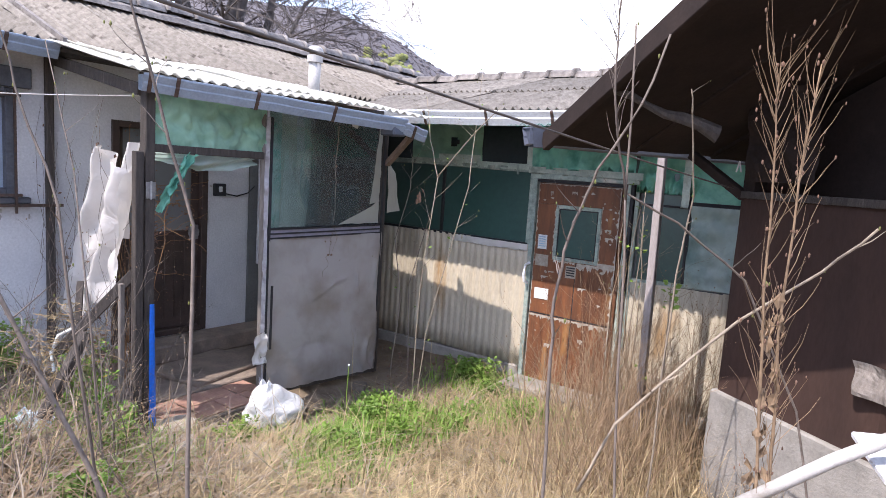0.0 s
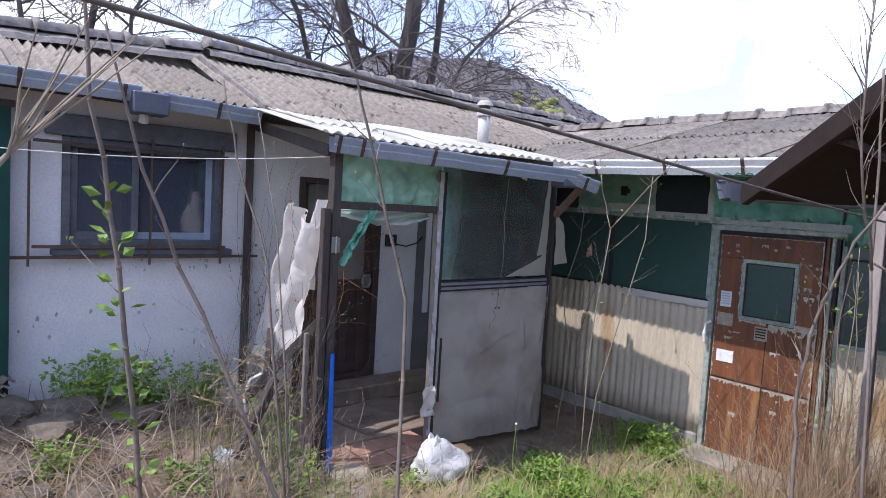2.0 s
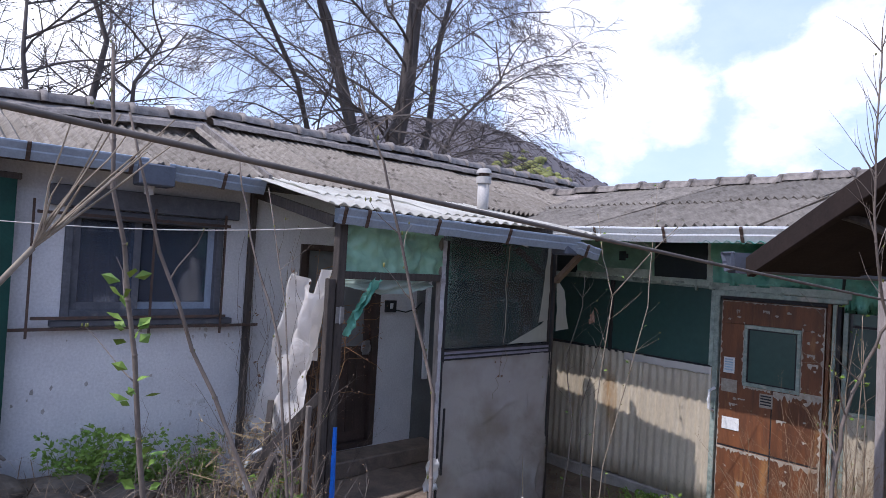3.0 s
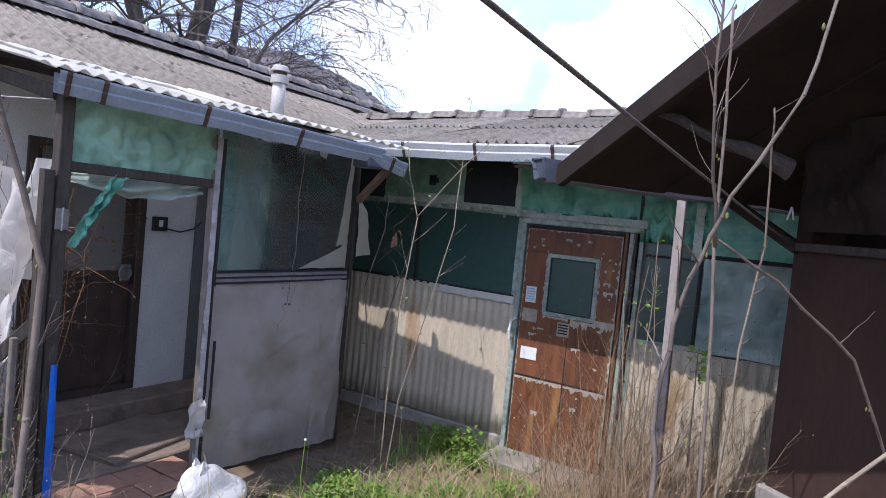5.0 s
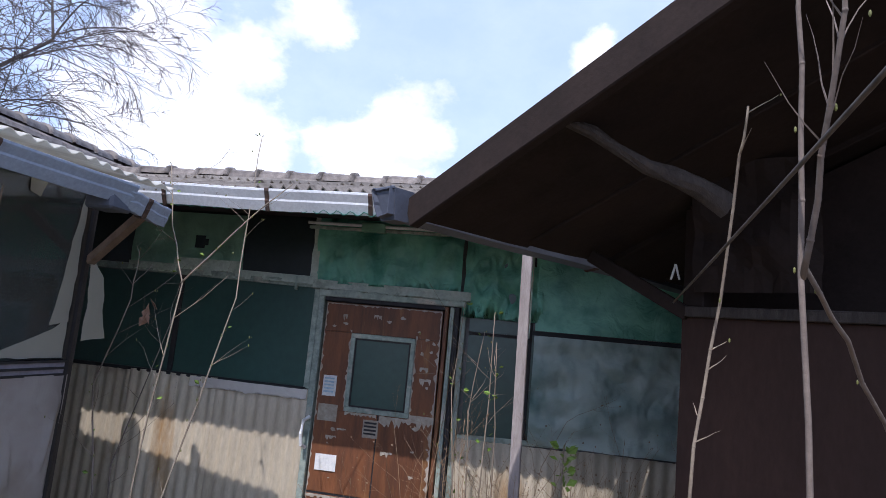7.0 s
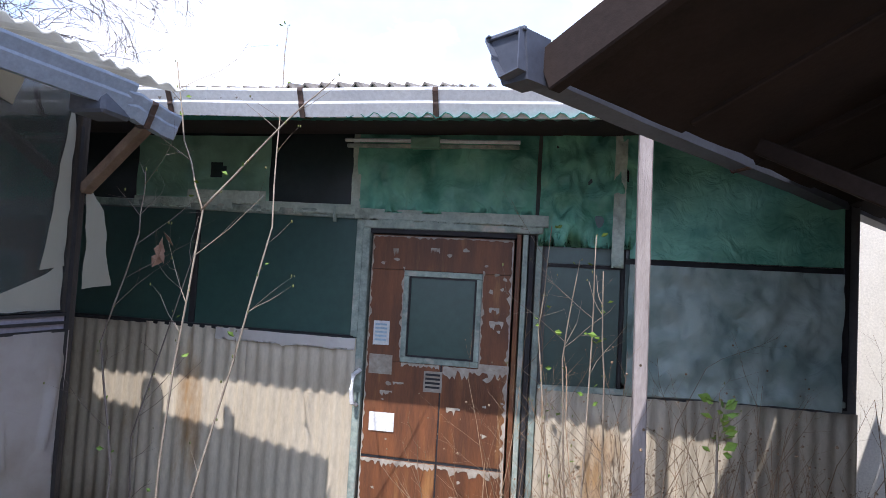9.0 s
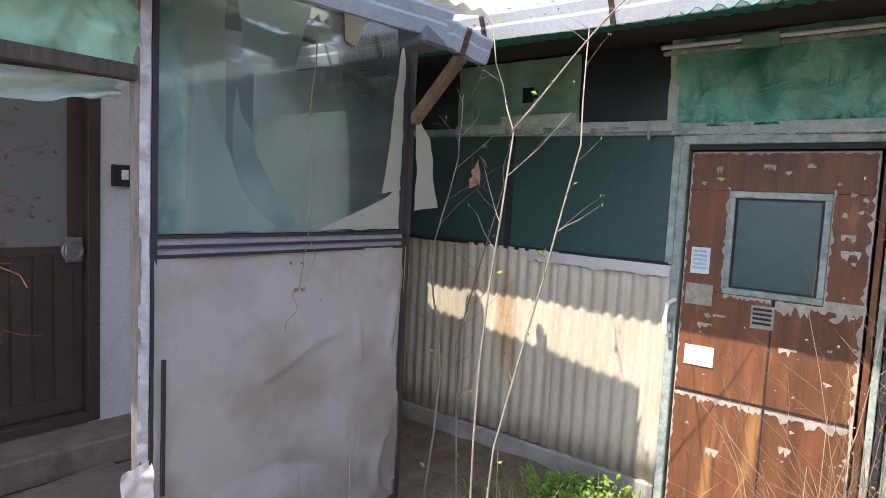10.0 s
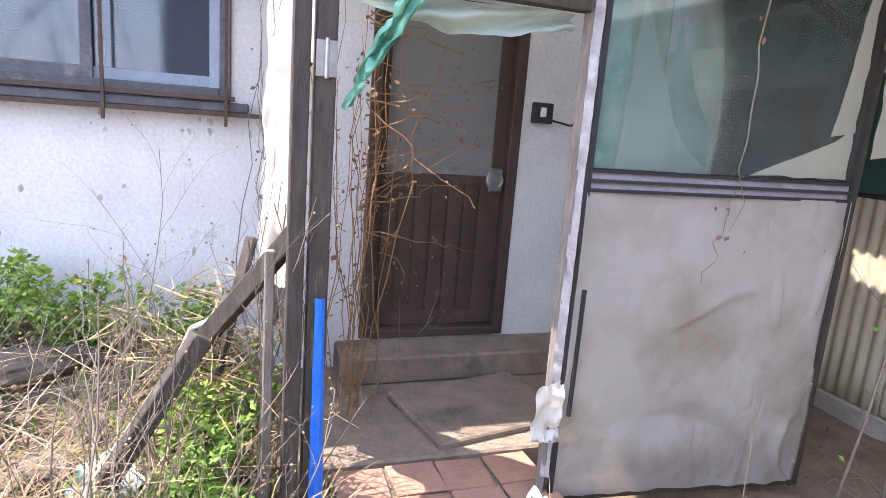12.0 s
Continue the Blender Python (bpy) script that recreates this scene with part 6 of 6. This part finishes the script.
blades("green_grass", "bright green grass clumps in the straw", 4500, [(-0.1, -2.35, 0.25, 3), (0.03, -2.0, 0.3, 3), (0.1, -1.65, 0.3, 2.5), (0.34, -1.25, 0.3, 2), (0.56, -1.0, 0.25, 1.5), (0.2, -2.7, 0.3, 1.2), (-0.7, -3.5, 0.4, 1), (-0.4, -3.5, 0.4, 1)], 0.16, 0.004, (0.35, 0.95), M_LEAF, 79)
blades("twig_litter", "brown twigs and dead stems on the soil", 6000, [(-0.5, -1.3, 1.0, 2), (-0.9, -3.6, 1.3, 3), (0.9, -3.0, 1.8, 1), (-1.3, -4.3, 1.2, 2)], 0.22, 0.002, (0.02, 0.3), M_TWIG, 73)
blades("green_grass", "fresh green grass tufts", 5000, [(-0.25, -1.75, 0.45, 3), (-0.15, -0.45, 0.5, 3), (0.5, -1.0, 0.7, 2), (-0.6, -2.6, 0.5, 0.7), (0.3, -2.4, 0.8, 1), (-1.2, -3.6, 0.5, 1.5), (-0.3, -4.0, 0.8, 1)], 0.11, 0.0035, (0.4, 0.95), M_LEAF, 74)

blades("weed_tangle", "brown tangle of fallen weed stems over the rubble", 2200, [(-1.1, -4.7, 0.8, 2), (-0.7, -4.3, 0.8, 3), (-0.5, -3.8, 0.6, 2), (0.1, -4.1, 1.0, 2)], 0.55, 0.0023, (0.02, 0.45), M_DRYSTEM, 170)
blades("weed_tangle", "pale dead stems fallen across the rubble", 650, [(-1.0, -4.6, 0.8, 2), (-0.7, -4.2, 0.8, 3), (-0.5, -3.7, 0.6, 2), (0.2, -4.0, 1.0, 2)], 0.7, 0.003, (0.02, 0.4), M_PALETWIG, 171)
blades("dry_grass", "thick bleached straw stalks matted before the door", 2600, [(0.9, -2.3, 1.3, 3), (0.6, -2.9, 1.1, 2), (1.3, -1.9, 0.9, 1.5)], 0.5, 0.0042, (0.02, 0.16), M_STRAW, 172)
rr = random.Random(21)
bmd = bmesh.new()
for k in range(2600):
    x, y = rr.uniform(-2.1, 2.4), rr.uniform(-5.0, -0.1)
    if (x < -0.86 and -3.14 < y < -0.98) or x > 1.9 and y > -2.6:
        continue
    leaf_at(bmd, Vector((x, y, ground_z(x, y) + 0.012)), (rr.gauss(0, 1), rr.gauss(0, 1), rr.uniform(-0.1, 0.3)), rr.uniform(0.015, 0.04), rr)
tagged(mesh_object("leaf_litter", bmd, M_DEADLEAF), "fallen dead leaves on the soil", "leaf litter", kind="stuff")


def green_plant(label, x, y, height, spread, stems, seed, flowers=0, z=None):
    """A leafy weed: stems with lobed leaflets all along, and yellow flowers on some."""
    r = random.Random(seed)
    g = thing("green_weed", label, "weed", "green weeds")
    bm, bl, bf = bmesh.new(), bmesh.new(), bmesh.new()
    z0 = (ground_z(x, y) if z is None else z) - 0.02
    for k in range(stems):
        a = r.uniform(0, 2 * math.pi)
        top = Vector((x + math.cos(a) * spread * r.random(), y + math.sin(a) * spread * r.random(), z0 + height * r.uniform(0.5, 1.1)))
        pts = wander((x + r.gauss(0, spread * 0.2), y + r.gauss(0, spread * 0.2), z0), top, 5, 0.012, r)
        add_tube(bm, pts, 0.004, 0.0015, 4)
        for q in pts[1:]:
            for j in range(4):
                b = r.uniform(0, 2 * math.pi)
                d = Vector((math.cos(b), math.sin(b), r.uniform(-0.1, 0.6)))
                arm = q + d * r.uniform(0.02, 0.06)
                for c in range(4):
                    leaf_at(bl, arm + Vector((r.gauss(0, 0.014), r.gauss(0, 0.014), r.gauss(0, 0.008))), d + Vector((r.gauss(0, 0.7), r.gauss(0, 0.7), r.gauss(0, 0.3))), r.uniform(0.02, 0.042), r)
        if k < flowers:
            for c in range(5):
                b = c * 1.2566
                leaf_at(bf, top + Vector((0, 0, 0.012)), (math.cos(b), math.sin(b), 0.35), 0.02, r)
    tagged(part("stalk", bm, M_LEAF, g), kind="stuff")
    tagged(part("foliage", bl, M_LEAF, g), kind="stuff")
    if flowers:
        tagged(part("flower", bf, M_YELLOW, g, "yellow petals"), kind="stuff")
    else:
        bf.free()


green_plant("leafy green weed with yellow flowers beside the blue post", -1.25, -3.42, 0.42, 0.2, 14, 81, 2)
green_plant("leafy green weed beside the blue post", -1.08, -3.45, 0.32, 0.18, 10, 82, 1)
green_plant("leafy green weed with yellow flowers at the white wall", -1.95, -3.95, 0.36, 0.25, 15, 83, 3)
green_plant("leafy green weed at the foot of the white wall", -2.05, -4.3, 0.32, 0.25, 13, 84, 1)
green_plant("leafy green weed at the foot of the white wall", -2.0, -3.55, 0.28, 0.2, 10, 85)
for k, (x, y, h) in enumerate(((-0.3, -1.8, 0.16), (-0.1, -1.65, 0.14), (-0.45, -1.6, 0.13), (-0.2, -0.4, 0.22), (-0.4, -0.5, 0.2), (0.0, -0.65, 0.15), (0.45, -0.9, 0.12), (0.15, -1.25, 0.12), (-0.6, -2.75, 0.1), (-0.7, -4.1, 0.2), (-0.1, -3.9, 0.18), (-1.2, -4.6, 0.22), (0.1, -4.4, 0.2), (-0.14, -2.39, 0.14), (0.03, -2.3, 0.13), (0.05, -1.9, 0.14), (0.3, -1.55, 0.12), (0.56, -1.0, 0.13), (-0.85, -3.45, 0.3), (-0.55, -3.6, 0.22))):
    green_plant("low fresh green weed in the yard", x, y, h, 0.14, 9, 90 + k)
fl = thing("seed_stalk", "green stalk with small white buds before the porch", "plant")
part("stalk", tube([(-0.5, -1.85, 0.02), (-0.5, -1.86, 0.2), (-0.49, -1.86, 0.42)], 0.005, 0.003, 5), M_LEAF, fl)
bb = bmesh.new()
bmesh.ops.create_icosphere(bb, subdivisions=2, radius=0.009, matrix=Matrix.Translation((-0.49, -1.86, 0.425)))
part("bud", bb, M_PAPER, fl)

# ---- loose things ----
def carrier_bag():
    b = thing("carrier_bag", "white plastic carrier bag lying on the ground, half full", "bag")
    bm = bmesh.new()
    bmesh.ops.create_icosphere(bm, subdivisions=4, radius=1.0)
    for v in bm.verts:
        p = v.co.copy()
        q = Vector((p.x * 0.16, p.y * 0.24, p.z * 0.13))
        f = 1 + 0.16 * noise.noise(p * 2.2) + 0.1 * abs(noise.noise(p * 5)) + 0.05 * noise.noise(p * 11)
        q *= f
        if p.z > 0.2:
            pull = smooth01(0.2, 1.0, p.z)
            q.y -= 0.1 * pull
            q.z += 0.08 * pull * pull
            q.x *= 1 - 0.35 * pull
        q.z = max(q.z, -0.11 + 0.01 * noise.noise(p * 4))
        v.co = q
    part("body", bm, F_BAG, b, smooth=True)
    for s in (-1, 1):
        part("handle", thicken(sheet(12, 2, lambda u, w, s=s: (s * 0.03 + 0.012 * math.sin(u * 9), -0.16 + 0.09 * u + 0.02 * w, 0.12 + 0.11 * math.sin(math.pi * u) + 0.025 * w)), 0.002), F_BAG, b, smooth=True)
    b.matrix_world = pose(-0.74, -2.33, ground_z(-0.74, -2.33) + 0.1, 0, 0, 8)


carrier_bag()


def torn_sheet():
    t = thing("torn_sheet", "torn dirty white plastic sheet hanging beside the porch post", "plastic sheet")

    def place(u, v):
        top = Vector((-1.42 + 0.32 * u, -3.17, 1.92 - 0.16 * u))
        low = Vector((-1.85 + 0.73 * u, -3.2, 0.8 + 0.26 * u * u + 0.05 * noise.noise((u * 8, 1.0, 2.0))))
        p = top.lerp(low, v)
        f = 0.05 * math.sin(u * 13 + v * 2 + 2 * noise.noise((u * 2, v * 3, 0.0))) + 0.03 * noise.noise((u * 7, v * 5, 3.0))
        return p + Vector((0.02 * noise.noise((u * 3, v * 8, 6.0)), -f - 0.03, 0.02 * noise.noise((u * 9, v * 9, 1.0)) * v))
    part("film", sheet(36, 40, place), F_WHITE, t, smooth=True)

    def strip(u, v):
        p = Vector((-1.2 + 0.1 * u, -3.15, 1.95)).lerp(Vector((-1.5 + 0.3 * u, -3.17, 1.35)), v)
        return p + Vector((0, 0.03 * math.sin(u * 9 + v * 5), 0))
    part("film_strip", sheet(10, 20, strip), F_WHITE, t, smooth=True)


torn_sheet()
bs = thing("blue_strip", "bright blue plastic strip bound along the porch post", "plastic strip")
part("strip", thicken(sheet(3, 26, lambda u, v: (PX + 0.055 + 0.012 * math.sin(u * 3.1) + 0.004 * noise.noise((u * 4, v * 14, 2.0)), -3.13 + (0.05 - 0.02 * v) * u + 0.004 * noise.noise((v * 9, u, 0.0)), 0.12 + 0.85 * v)), 0.003), M_BLUE, bs)
hg = thing("hinge", "rusty steel butt hinge on the porch post", "hinge")
part("leaf", box(PX + 0.036, PX + 0.042, -3.15, -3.09, 1.62, 1.72, 0.001), M_STEEL, hg)
part("pin", tube([(PX + 0.045, -3.12, 1.615), (PX + 0.045, -3.12, 1.725)], 0.006), M_STEEL, hg)
ff = thing("fallen_frame", "broken dark wooden door frame leaning from the porch post", "wooden frame")
part("timber", beam((-1.06, -3.18, 1.16), (-1.36, -3.53, 0.62), 0.05, 0.06), M_DARKWOOD, ff)
part("timber", beam((-1.080, -3.453, 0.825), (-1.000, -3.721, 0.398), 0.05, 0.06), M_DARKWOOD, ff)
part("timber", beam((-1.3, -3.42, 0.6), (-1.5, -3.3, 1.05), 0.04, 0.03), M_DARKWOOD, ff)
part("timber", beam((-1.06, -3.26, 0.12), (-1.06, -3.26, 1.1), 0.03, 0.03), M_GREYWOOD, ff)
part("pale_edging", tube([(-1.3, -3.44, 0.8), (-1.34, -3.5, 0.76), (-1.34, -3.54, 0.66), (-1.3, -3.54, 0.56)], 0.01), M_PAPER, ff, "pale plastic edging")
gw = thing("green_rag", "twisted green plastic netting caught in the doorway", "plastic sheet")
part("rag", sheet(14, 34, lambda u, v: (PX + 0.03 + 0.035 * math.sin(u * 8 + v * 5) + 0.02 * noise.noise((u * 6, v * 9, 4.0)), -2.86 - 0.2 * v + 0.07 * (u - 0.5) * (1.2 - v) + 0.02 * noise.noise((u * 7, v * 8, 1.0)), 1.9 - 0.36 * v + 0.03 * noise.noise((u * 6, v * 7, 9.0)))), F_GREEN, gw, smooth=True)
part("film_scrap", sheet(20, 30, lambda u, v: (PX - 0.06 + 0.03 * math.sin(u * 7 + v * 9), -3.05 + 0.75 * v, 1.9 - (0.05 + 0.05 * math.sin(v * 3.1) + 0.02 * noise.noise((v * 8, 0.0, 2.0))) * u)), F_GREY, gw, smooth=True)

# red tiles on the porch edge
first = None
rr = random.Random(31)
for i in range(2):
    for j in range(4):
        m = Matrix.Translation((-1.3 + i * 0.212, -3.0 + j * 0.205, 0.167 + rr.uniform(0, 0.006))) @ Matrix.Rotation(rr.uniform(-0.05, 0.05), 4, "Z")
        if first is None:
            first = part("tile", box(0, 0.2, 0, 0.195, 0, 0.012, 0.003), M_REDTILE, red)
            first.matrix_local = m
        else:
            share("tile", first, m, red)


# stones and slabs
def stone(label, x, y, sx, sy, sz, seed, material=M_RUBBLE, name="stone"):
    r = random.Random(seed)
    bm = bmesh.new()
    bmesh.ops.create_icosphere(bm, subdivisions=3, radius=1.0)
    for v in bm.verts:
        p = v.co.copy()
        k = max(abs(p.x), abs(p.y), abs(p.z)) ** 0.6
        q = p / k * (1 + 0.18 * noise.noise(p * 1.6 + Vector((seed, 0, 0))) + 0.05 * noise.noise(p * 6 + Vector((0, seed, 0))))
        v.co = Vector((q.x * sx, q.y * sy, q.z * sz))
    ob = mesh_object(name, bm, material, smooth=False)
    ob.matrix_world = pose(x, y, ground_z(x, y) + sz * 0.45, r.uniform(-8, 8), r.uniform(-8, 8), r.uniform(0, 180))
    tagged(ob, label, "stone", "stones in the yard")


for k, (x, y, a, b, c) in enumerate(((-1.75, -4.1, 0.28, 0.2, 0.06), (-1.42, -4.22, 0.2, 0.14, 0.05), (-1.92, -4.42, 0.2, 0.15, 0.08), (-1.2, -4.4, 0.14, 0.1, 0.06), (-1.6, -4.55, 0.2, 0.16, 0.09), (-1.35, -4.75, 0.22, 0.15, 0.07), (-1.0, -4.75, 0.15, 0.12, 0.07), (-2.0, -4.75, 0.18, 0.14, 0.1), (-0.95, -3.3, 0.22, 0.13, 0.04),
                                     (-1.15, -3.95, 0.14, 0.11, 0.07), (-0.9, -4.5, 0.18, 0.13, 0.07), (-0.85, -1.35, 0.12, 0.08, 0.05), (-0.78, -1.85, 0.1, 0.07, 0.03), (-0.9, -3.75, 0.12, 0.1, 0.05), (0.1, -1.75, 0.05, 0.04, 0.03))):
    stone("rough grey-brown lump of broken concrete in the weeds", x, y, a * 0.85, b * 0.85, c * 0.8, k + 1)
for k, (x, y, a, b) in enumerate(((-0.24, -2.88, 0.28, 0.2), (-0.95, -3.05, 0.2, 0.16), (-0.62, -3.3, 0.24, 0.14))):
    stone("flat sandy paving slab sunk in the soil", x, y, a, b, 0.025, k + 30, M_PEEL, "paving_slab")
for x0, x1, seed in ((-0.04, 0.42, 3), (0.43, 0.9, 4)):
    sl = thing("threshold_slab", "weathered concrete slab before the brown door", "slab")
    bms = box(x0, x1, -0.42, -0.09, 0.0, 0.075, 0.012)
    part("slab", bms, M_CONCRETE, sl)
rag = thing("blue_rag", "pale blue crumpled rag on the ground by the fallen frame", "rag")
part("cloth", wrinkled((-1.25, -3.72, 0.4), (0.16, 0.1, -0.05), (0.12, -0.16, -0.04), 14, 14, 0.06, 3, scale=14), M_PRINT, rag, smooth=True)

# green netting beyond the white wall, and a pile of roofing pieces
net = thing("netting_screen", "hanging dark green netting screen beyond the white wall", "netting")
part("net", sheet(30, 16, lambda u, v: (-2.16 + 0.03 * math.sin(u * 22) + 0.03 * noise.noise((u * 4, v * 4, 0.0)), -6.4 + 1.68 * u, 0.45 + 1.95 * v)), M_NET, net, smooth=True)
part("top_batten", beam((-2.16, -6.45, 2.42), (-2.16, -4.7, 2.42), 0.04, 0.04), M_DARKWOOD, net)
pile = thing("roofing_pile", "stack of old grey roofing pieces by the netting", "roofing sheets")
for k in range(5):
    bm = corrugated(0.5, 0.4, 0.063, 0.011, 0.006, 0.01, 4, 2, k)
    bmesh.ops.transform(bm, matrix=pose(-2.05 + 0.02 * k, -5.3 + 0.03 * k, 0.62 + 0.035 * k, 2, 3, 80 + 5 * k), verts=bm.verts[:])
    part("roofing_piece", bm, M_SLATE, pile)
part("block", box(-2.1, -1.75, -5.25, -4.85, 0.4, 0.63, 0.01), M_CONCRETE, pile)

# pipe frame with a white board by the gate
bd = thing("board_rack", "tilted whitewashed board on a grey pipe frame", "rack")
part("pipe", tube([(2.33, -3.33, 0.98), (2.6, -3.2, 1.2), (2.75, -3.12, 1.3)], 0.018, 0.018, 10), M_PIPE, bd, smooth=True)
part("board", box(-0.02, 0.6, -0.16, 0.1, 0, 0.02, 0.004, pose(2.68, -3.05, 1.19, 6, -4, 20)), M_PLASTER, bd)
part("leg", beam((2.34, -3.33, 0.3), (2.34, -3.33, 1.0), 0.04, 0.04), M_GREYWOOD, bd)
part("leg", beam((3.15, -3.0, 0.3), (3.15, -3.0, 1.3), 0.04, 0.04), M_GREYWOOD, bd)

# wires
def wire(name, label, a, b, sag, radius, material):
    a, b = Vector(a), Vector(b)
    pts = [a.lerp(b, k / 20) - Vector((0, 0, sag * 4 * (k / 20) * (1 - k / 20))) for k in range(21)]
    tagged(mesh_object(name, tube(pts, radius, radius, 6), material, smooth=True), label, "cable")


wire("cable", "old brown cable strung across the yard to the shed", (1.62, -7.2, 2.32), (1.92, -1.46, 1.91), 0.02, 0.0038, M_CABLE)
wire("clothes_line", "thin pale clothes line from the porch to the eave", (-0.98, -3.2, 2.22), (-1.95, -5.2, 2.15), 0.05, 0.003, M_STRING)
wire("overhead_wire", "thin dark wire rising from the roof", (-3.6, -3.2, 3.48), (-7.0, -9.0, 7.0), 0.1, 0.006, M_CABLE)
wire("overhead_wire", "thin dark wire rising from the roof", (-3.6, -1.6, 3.46), (-7.0, -8.0, 7.2), 0.1, 0.005, M_CABLE)
clip = thing("clothes_peg", "small pale clothes peg on the shed rag", "peg")
for s in (-1, 1):
    part("jaw", beam((1.93, -1.42, 2.06), (1.93 + s * 0.014, -1.42 - 0.01 * s, 2.0), 0.008, 0.006, 0.001), M_PAPER, clip)


# ---- trees behind the house ----
def tree(label, base, height, trunk_r, limbs, seed, droop, kids, depth, twig_mat=M_TRUNK, spread=0.55, bud_n=0):
    r = random.Random(seed)
    t = thing("bare_tree", label, "tree", "bare trees behind the house")
    bm = bmesh.new()
    crown = bmesh.new()
    tips = []
    for dx, dy, rr_, hh in limbs:
        pts = [Vector(base) + Vector((dx * max(0, f - 0.2) * 1.3 * height, dy * max(0, f - 0.2) * 1.3 * height, hh * height * f)) + Vector((r.gauss(0, 0.022), r.gauss(0, 0.022), 0)) * height * f for f in (0, 0.15, 0.3, 0.5, 0.7, 0.85, 1.0)]
        add_tube(bm, pts, trunk_r * rr_, trunk_r * rr_ * 0.25, 9)
        for k in range(kids * 2):
            f = 0.22 + 0.78 * (k + r.random()) / (kids * 2)
            i = min(int(f * 6), 5)
            q = pts[i].lerp(pts[i + 1], f * 6 - i)
            a = r.uniform(0, 2 * math.pi)
            grow(crown, q, (math.cos(a), math.sin(a), 0.7), height * r.uniform(0.2, 0.38) * (1.15 - 0.5 * f), max(trunk_r * rr_ * 0.17 * (1.1 - 0.6 * f), 0.018), depth, r, spread, droop, 6, 0.55, 4, 0.25, tips, 0.0055)
    part("trunk", bm, M_TRUNK, t, smooth=True)
    tagged(part("crown", crown, twig_mat, t), kind="stuff")
    if bud_n:
        bb = bmesh.new()
        for p, d in tips[::max(1, len(tips) // bud_n)]:
            bmesh.ops.create_icosphere(bb, subdivisions=1, radius=0.014, matrix=Matrix.Translation(p))
        tagged(part("bud", bb, M_TWIG, t), kind="stuff")


tree("large bare tree with two dark trunks and drooping twigs", (-8.2, 2.3, 0.0), 11.0, 0.34, [(0.03, 0.04, 0.8, 1.0), (-0.1, -0.16, 0.5, 0.9), (0.06, 0.14, 0.34, 0.85), (0.1, -0.36, 0.26, 0.66), (-0.05, 0.34, 0.24, 0.7), (0.12, -0.06, 0.26, 0.8), (-0.04, -0.24, 0.24, 0.9)], 5, 0.3, 7, 3)
tree("small bare tree with fine budding twigs", (-7.2, -3.6, 0.0), 6.0, 0.1, [(0.0, 0.03, 1.0, 0.95), (0.06, -0.12, 0.7, 0.85), (-0.02, 0.16, 0.7, 0.85), (0.0, -0.25, 0.6, 0.8)], 6, 0.0, 6, 2, M_TRUNK, 0.6, 300)
tree("bare tree with fine twigs beyond the roof", (-9.5, -6.5, 0.0), 6.5, 0.1, [(0.0, 0.1, 1.0, 0.95), (0.0, -0.14, 0.7, 0.85), (0.0, 0.25, 0.6, 0.8)], 7, 0.0, 6, 2, M_TRUNK, 0.6, 200)


# ---- the wooded hill ----
def hill_z(x, y):
    """A single wooded hill north-west of the house, on the far side of the fields."""
    d = Vector((x + 118, y - 86))
    p, q = d.dot(Vector((0.61, 0.79))) - 2.0, d.dot(Vector((-0.79, 0.61)))
    z = 37 * math.exp(-(abs(p) / (64 if p > 0 else 48)) ** 2.6 - (q / 42) ** 2)
    return z + (2.2 * noise.noise((x * 0.05, y * 0.05, 0)) + 0.8 * noise.noise((x * 0.2, y * 0.2, 3))) * min(1, z / 8) - 1.2


hv, hf = [], []
N = 90
for i in range(N + 1):
    for j in range(N + 1):
        x, y = -260 + 300 * i / N, -60 + 320 * j / N
        hv.append((x, y, hill_z(x, y)))
for i in range(N):
    for j in range(N):
        a = i * (N + 1) + j
        hf.append((a, a + N + 1, a + N + 2, a + 1))
tagged(raw("backdrop_hill", hv, hf, M_HILL, smooth=True), "grey-brown wooded hill behind the village", "hill", kind="structure")
rr = random.Random(41)


def clumps(name, label, count, pick, size, material, tall=1.3):
    """Far trees: small uneven tufts scattered on the hill."""
    verts, faces = [], []
    for k in range(count):
        x, y = pick()
        z = hill_z(x, y)
        if z < 1.5:
            continue
        s = size * rr.uniform(0.5, 1.3)
        n = len(verts)
        ring = 6
        for lvl, rad in ((0.0, 0.7), (0.45, 1.0), (0.8, 0.6)):
            for q in range(ring):
                a = q * 2 * math.pi / ring + lvl * 2
                w = rad * rr.uniform(0.6, 1.25) * s
                verts.append((x + w * math.cos(a), y + w * math.sin(a), z - 0.5 + lvl * s * 2 * tall + rr.uniform(-0.2, 0.2) * s))
        verts.append((x + rr.uniform(-0.2, 0.2) * s, y, z - 0.5 + 1.95 * s * tall))
        for l in range(2):
            for q in range(ring):
                faces.append((n + l * ring + q, n + l * ring + (q + 1) % ring, n + (l + 1) * ring + (q + 1) % ring, n + (l + 1) * ring + q))
        for q in range(ring):
            faces.append((n + 2 * ring + q, n + 2 * ring + (q + 1) % ring, n + 3 * ring))
    tagged(raw(name, verts, faces, material, smooth=True), label, "woods", kind="stuff")


clumps("far_woods", "leafless grey-brown woods on the hill", 24000, lambda: (rr.uniform(-200, 0), rr.uniform(0, 200)), 0.6, M_WOODS, 0.5)
clumps("far_spring_trees", "yellow-green spring trees low on the hill", 420, lambda: (rr.gauss(-72, 5), rr.gauss(87, 4)), 1.0, M_SPRING, 0.7)
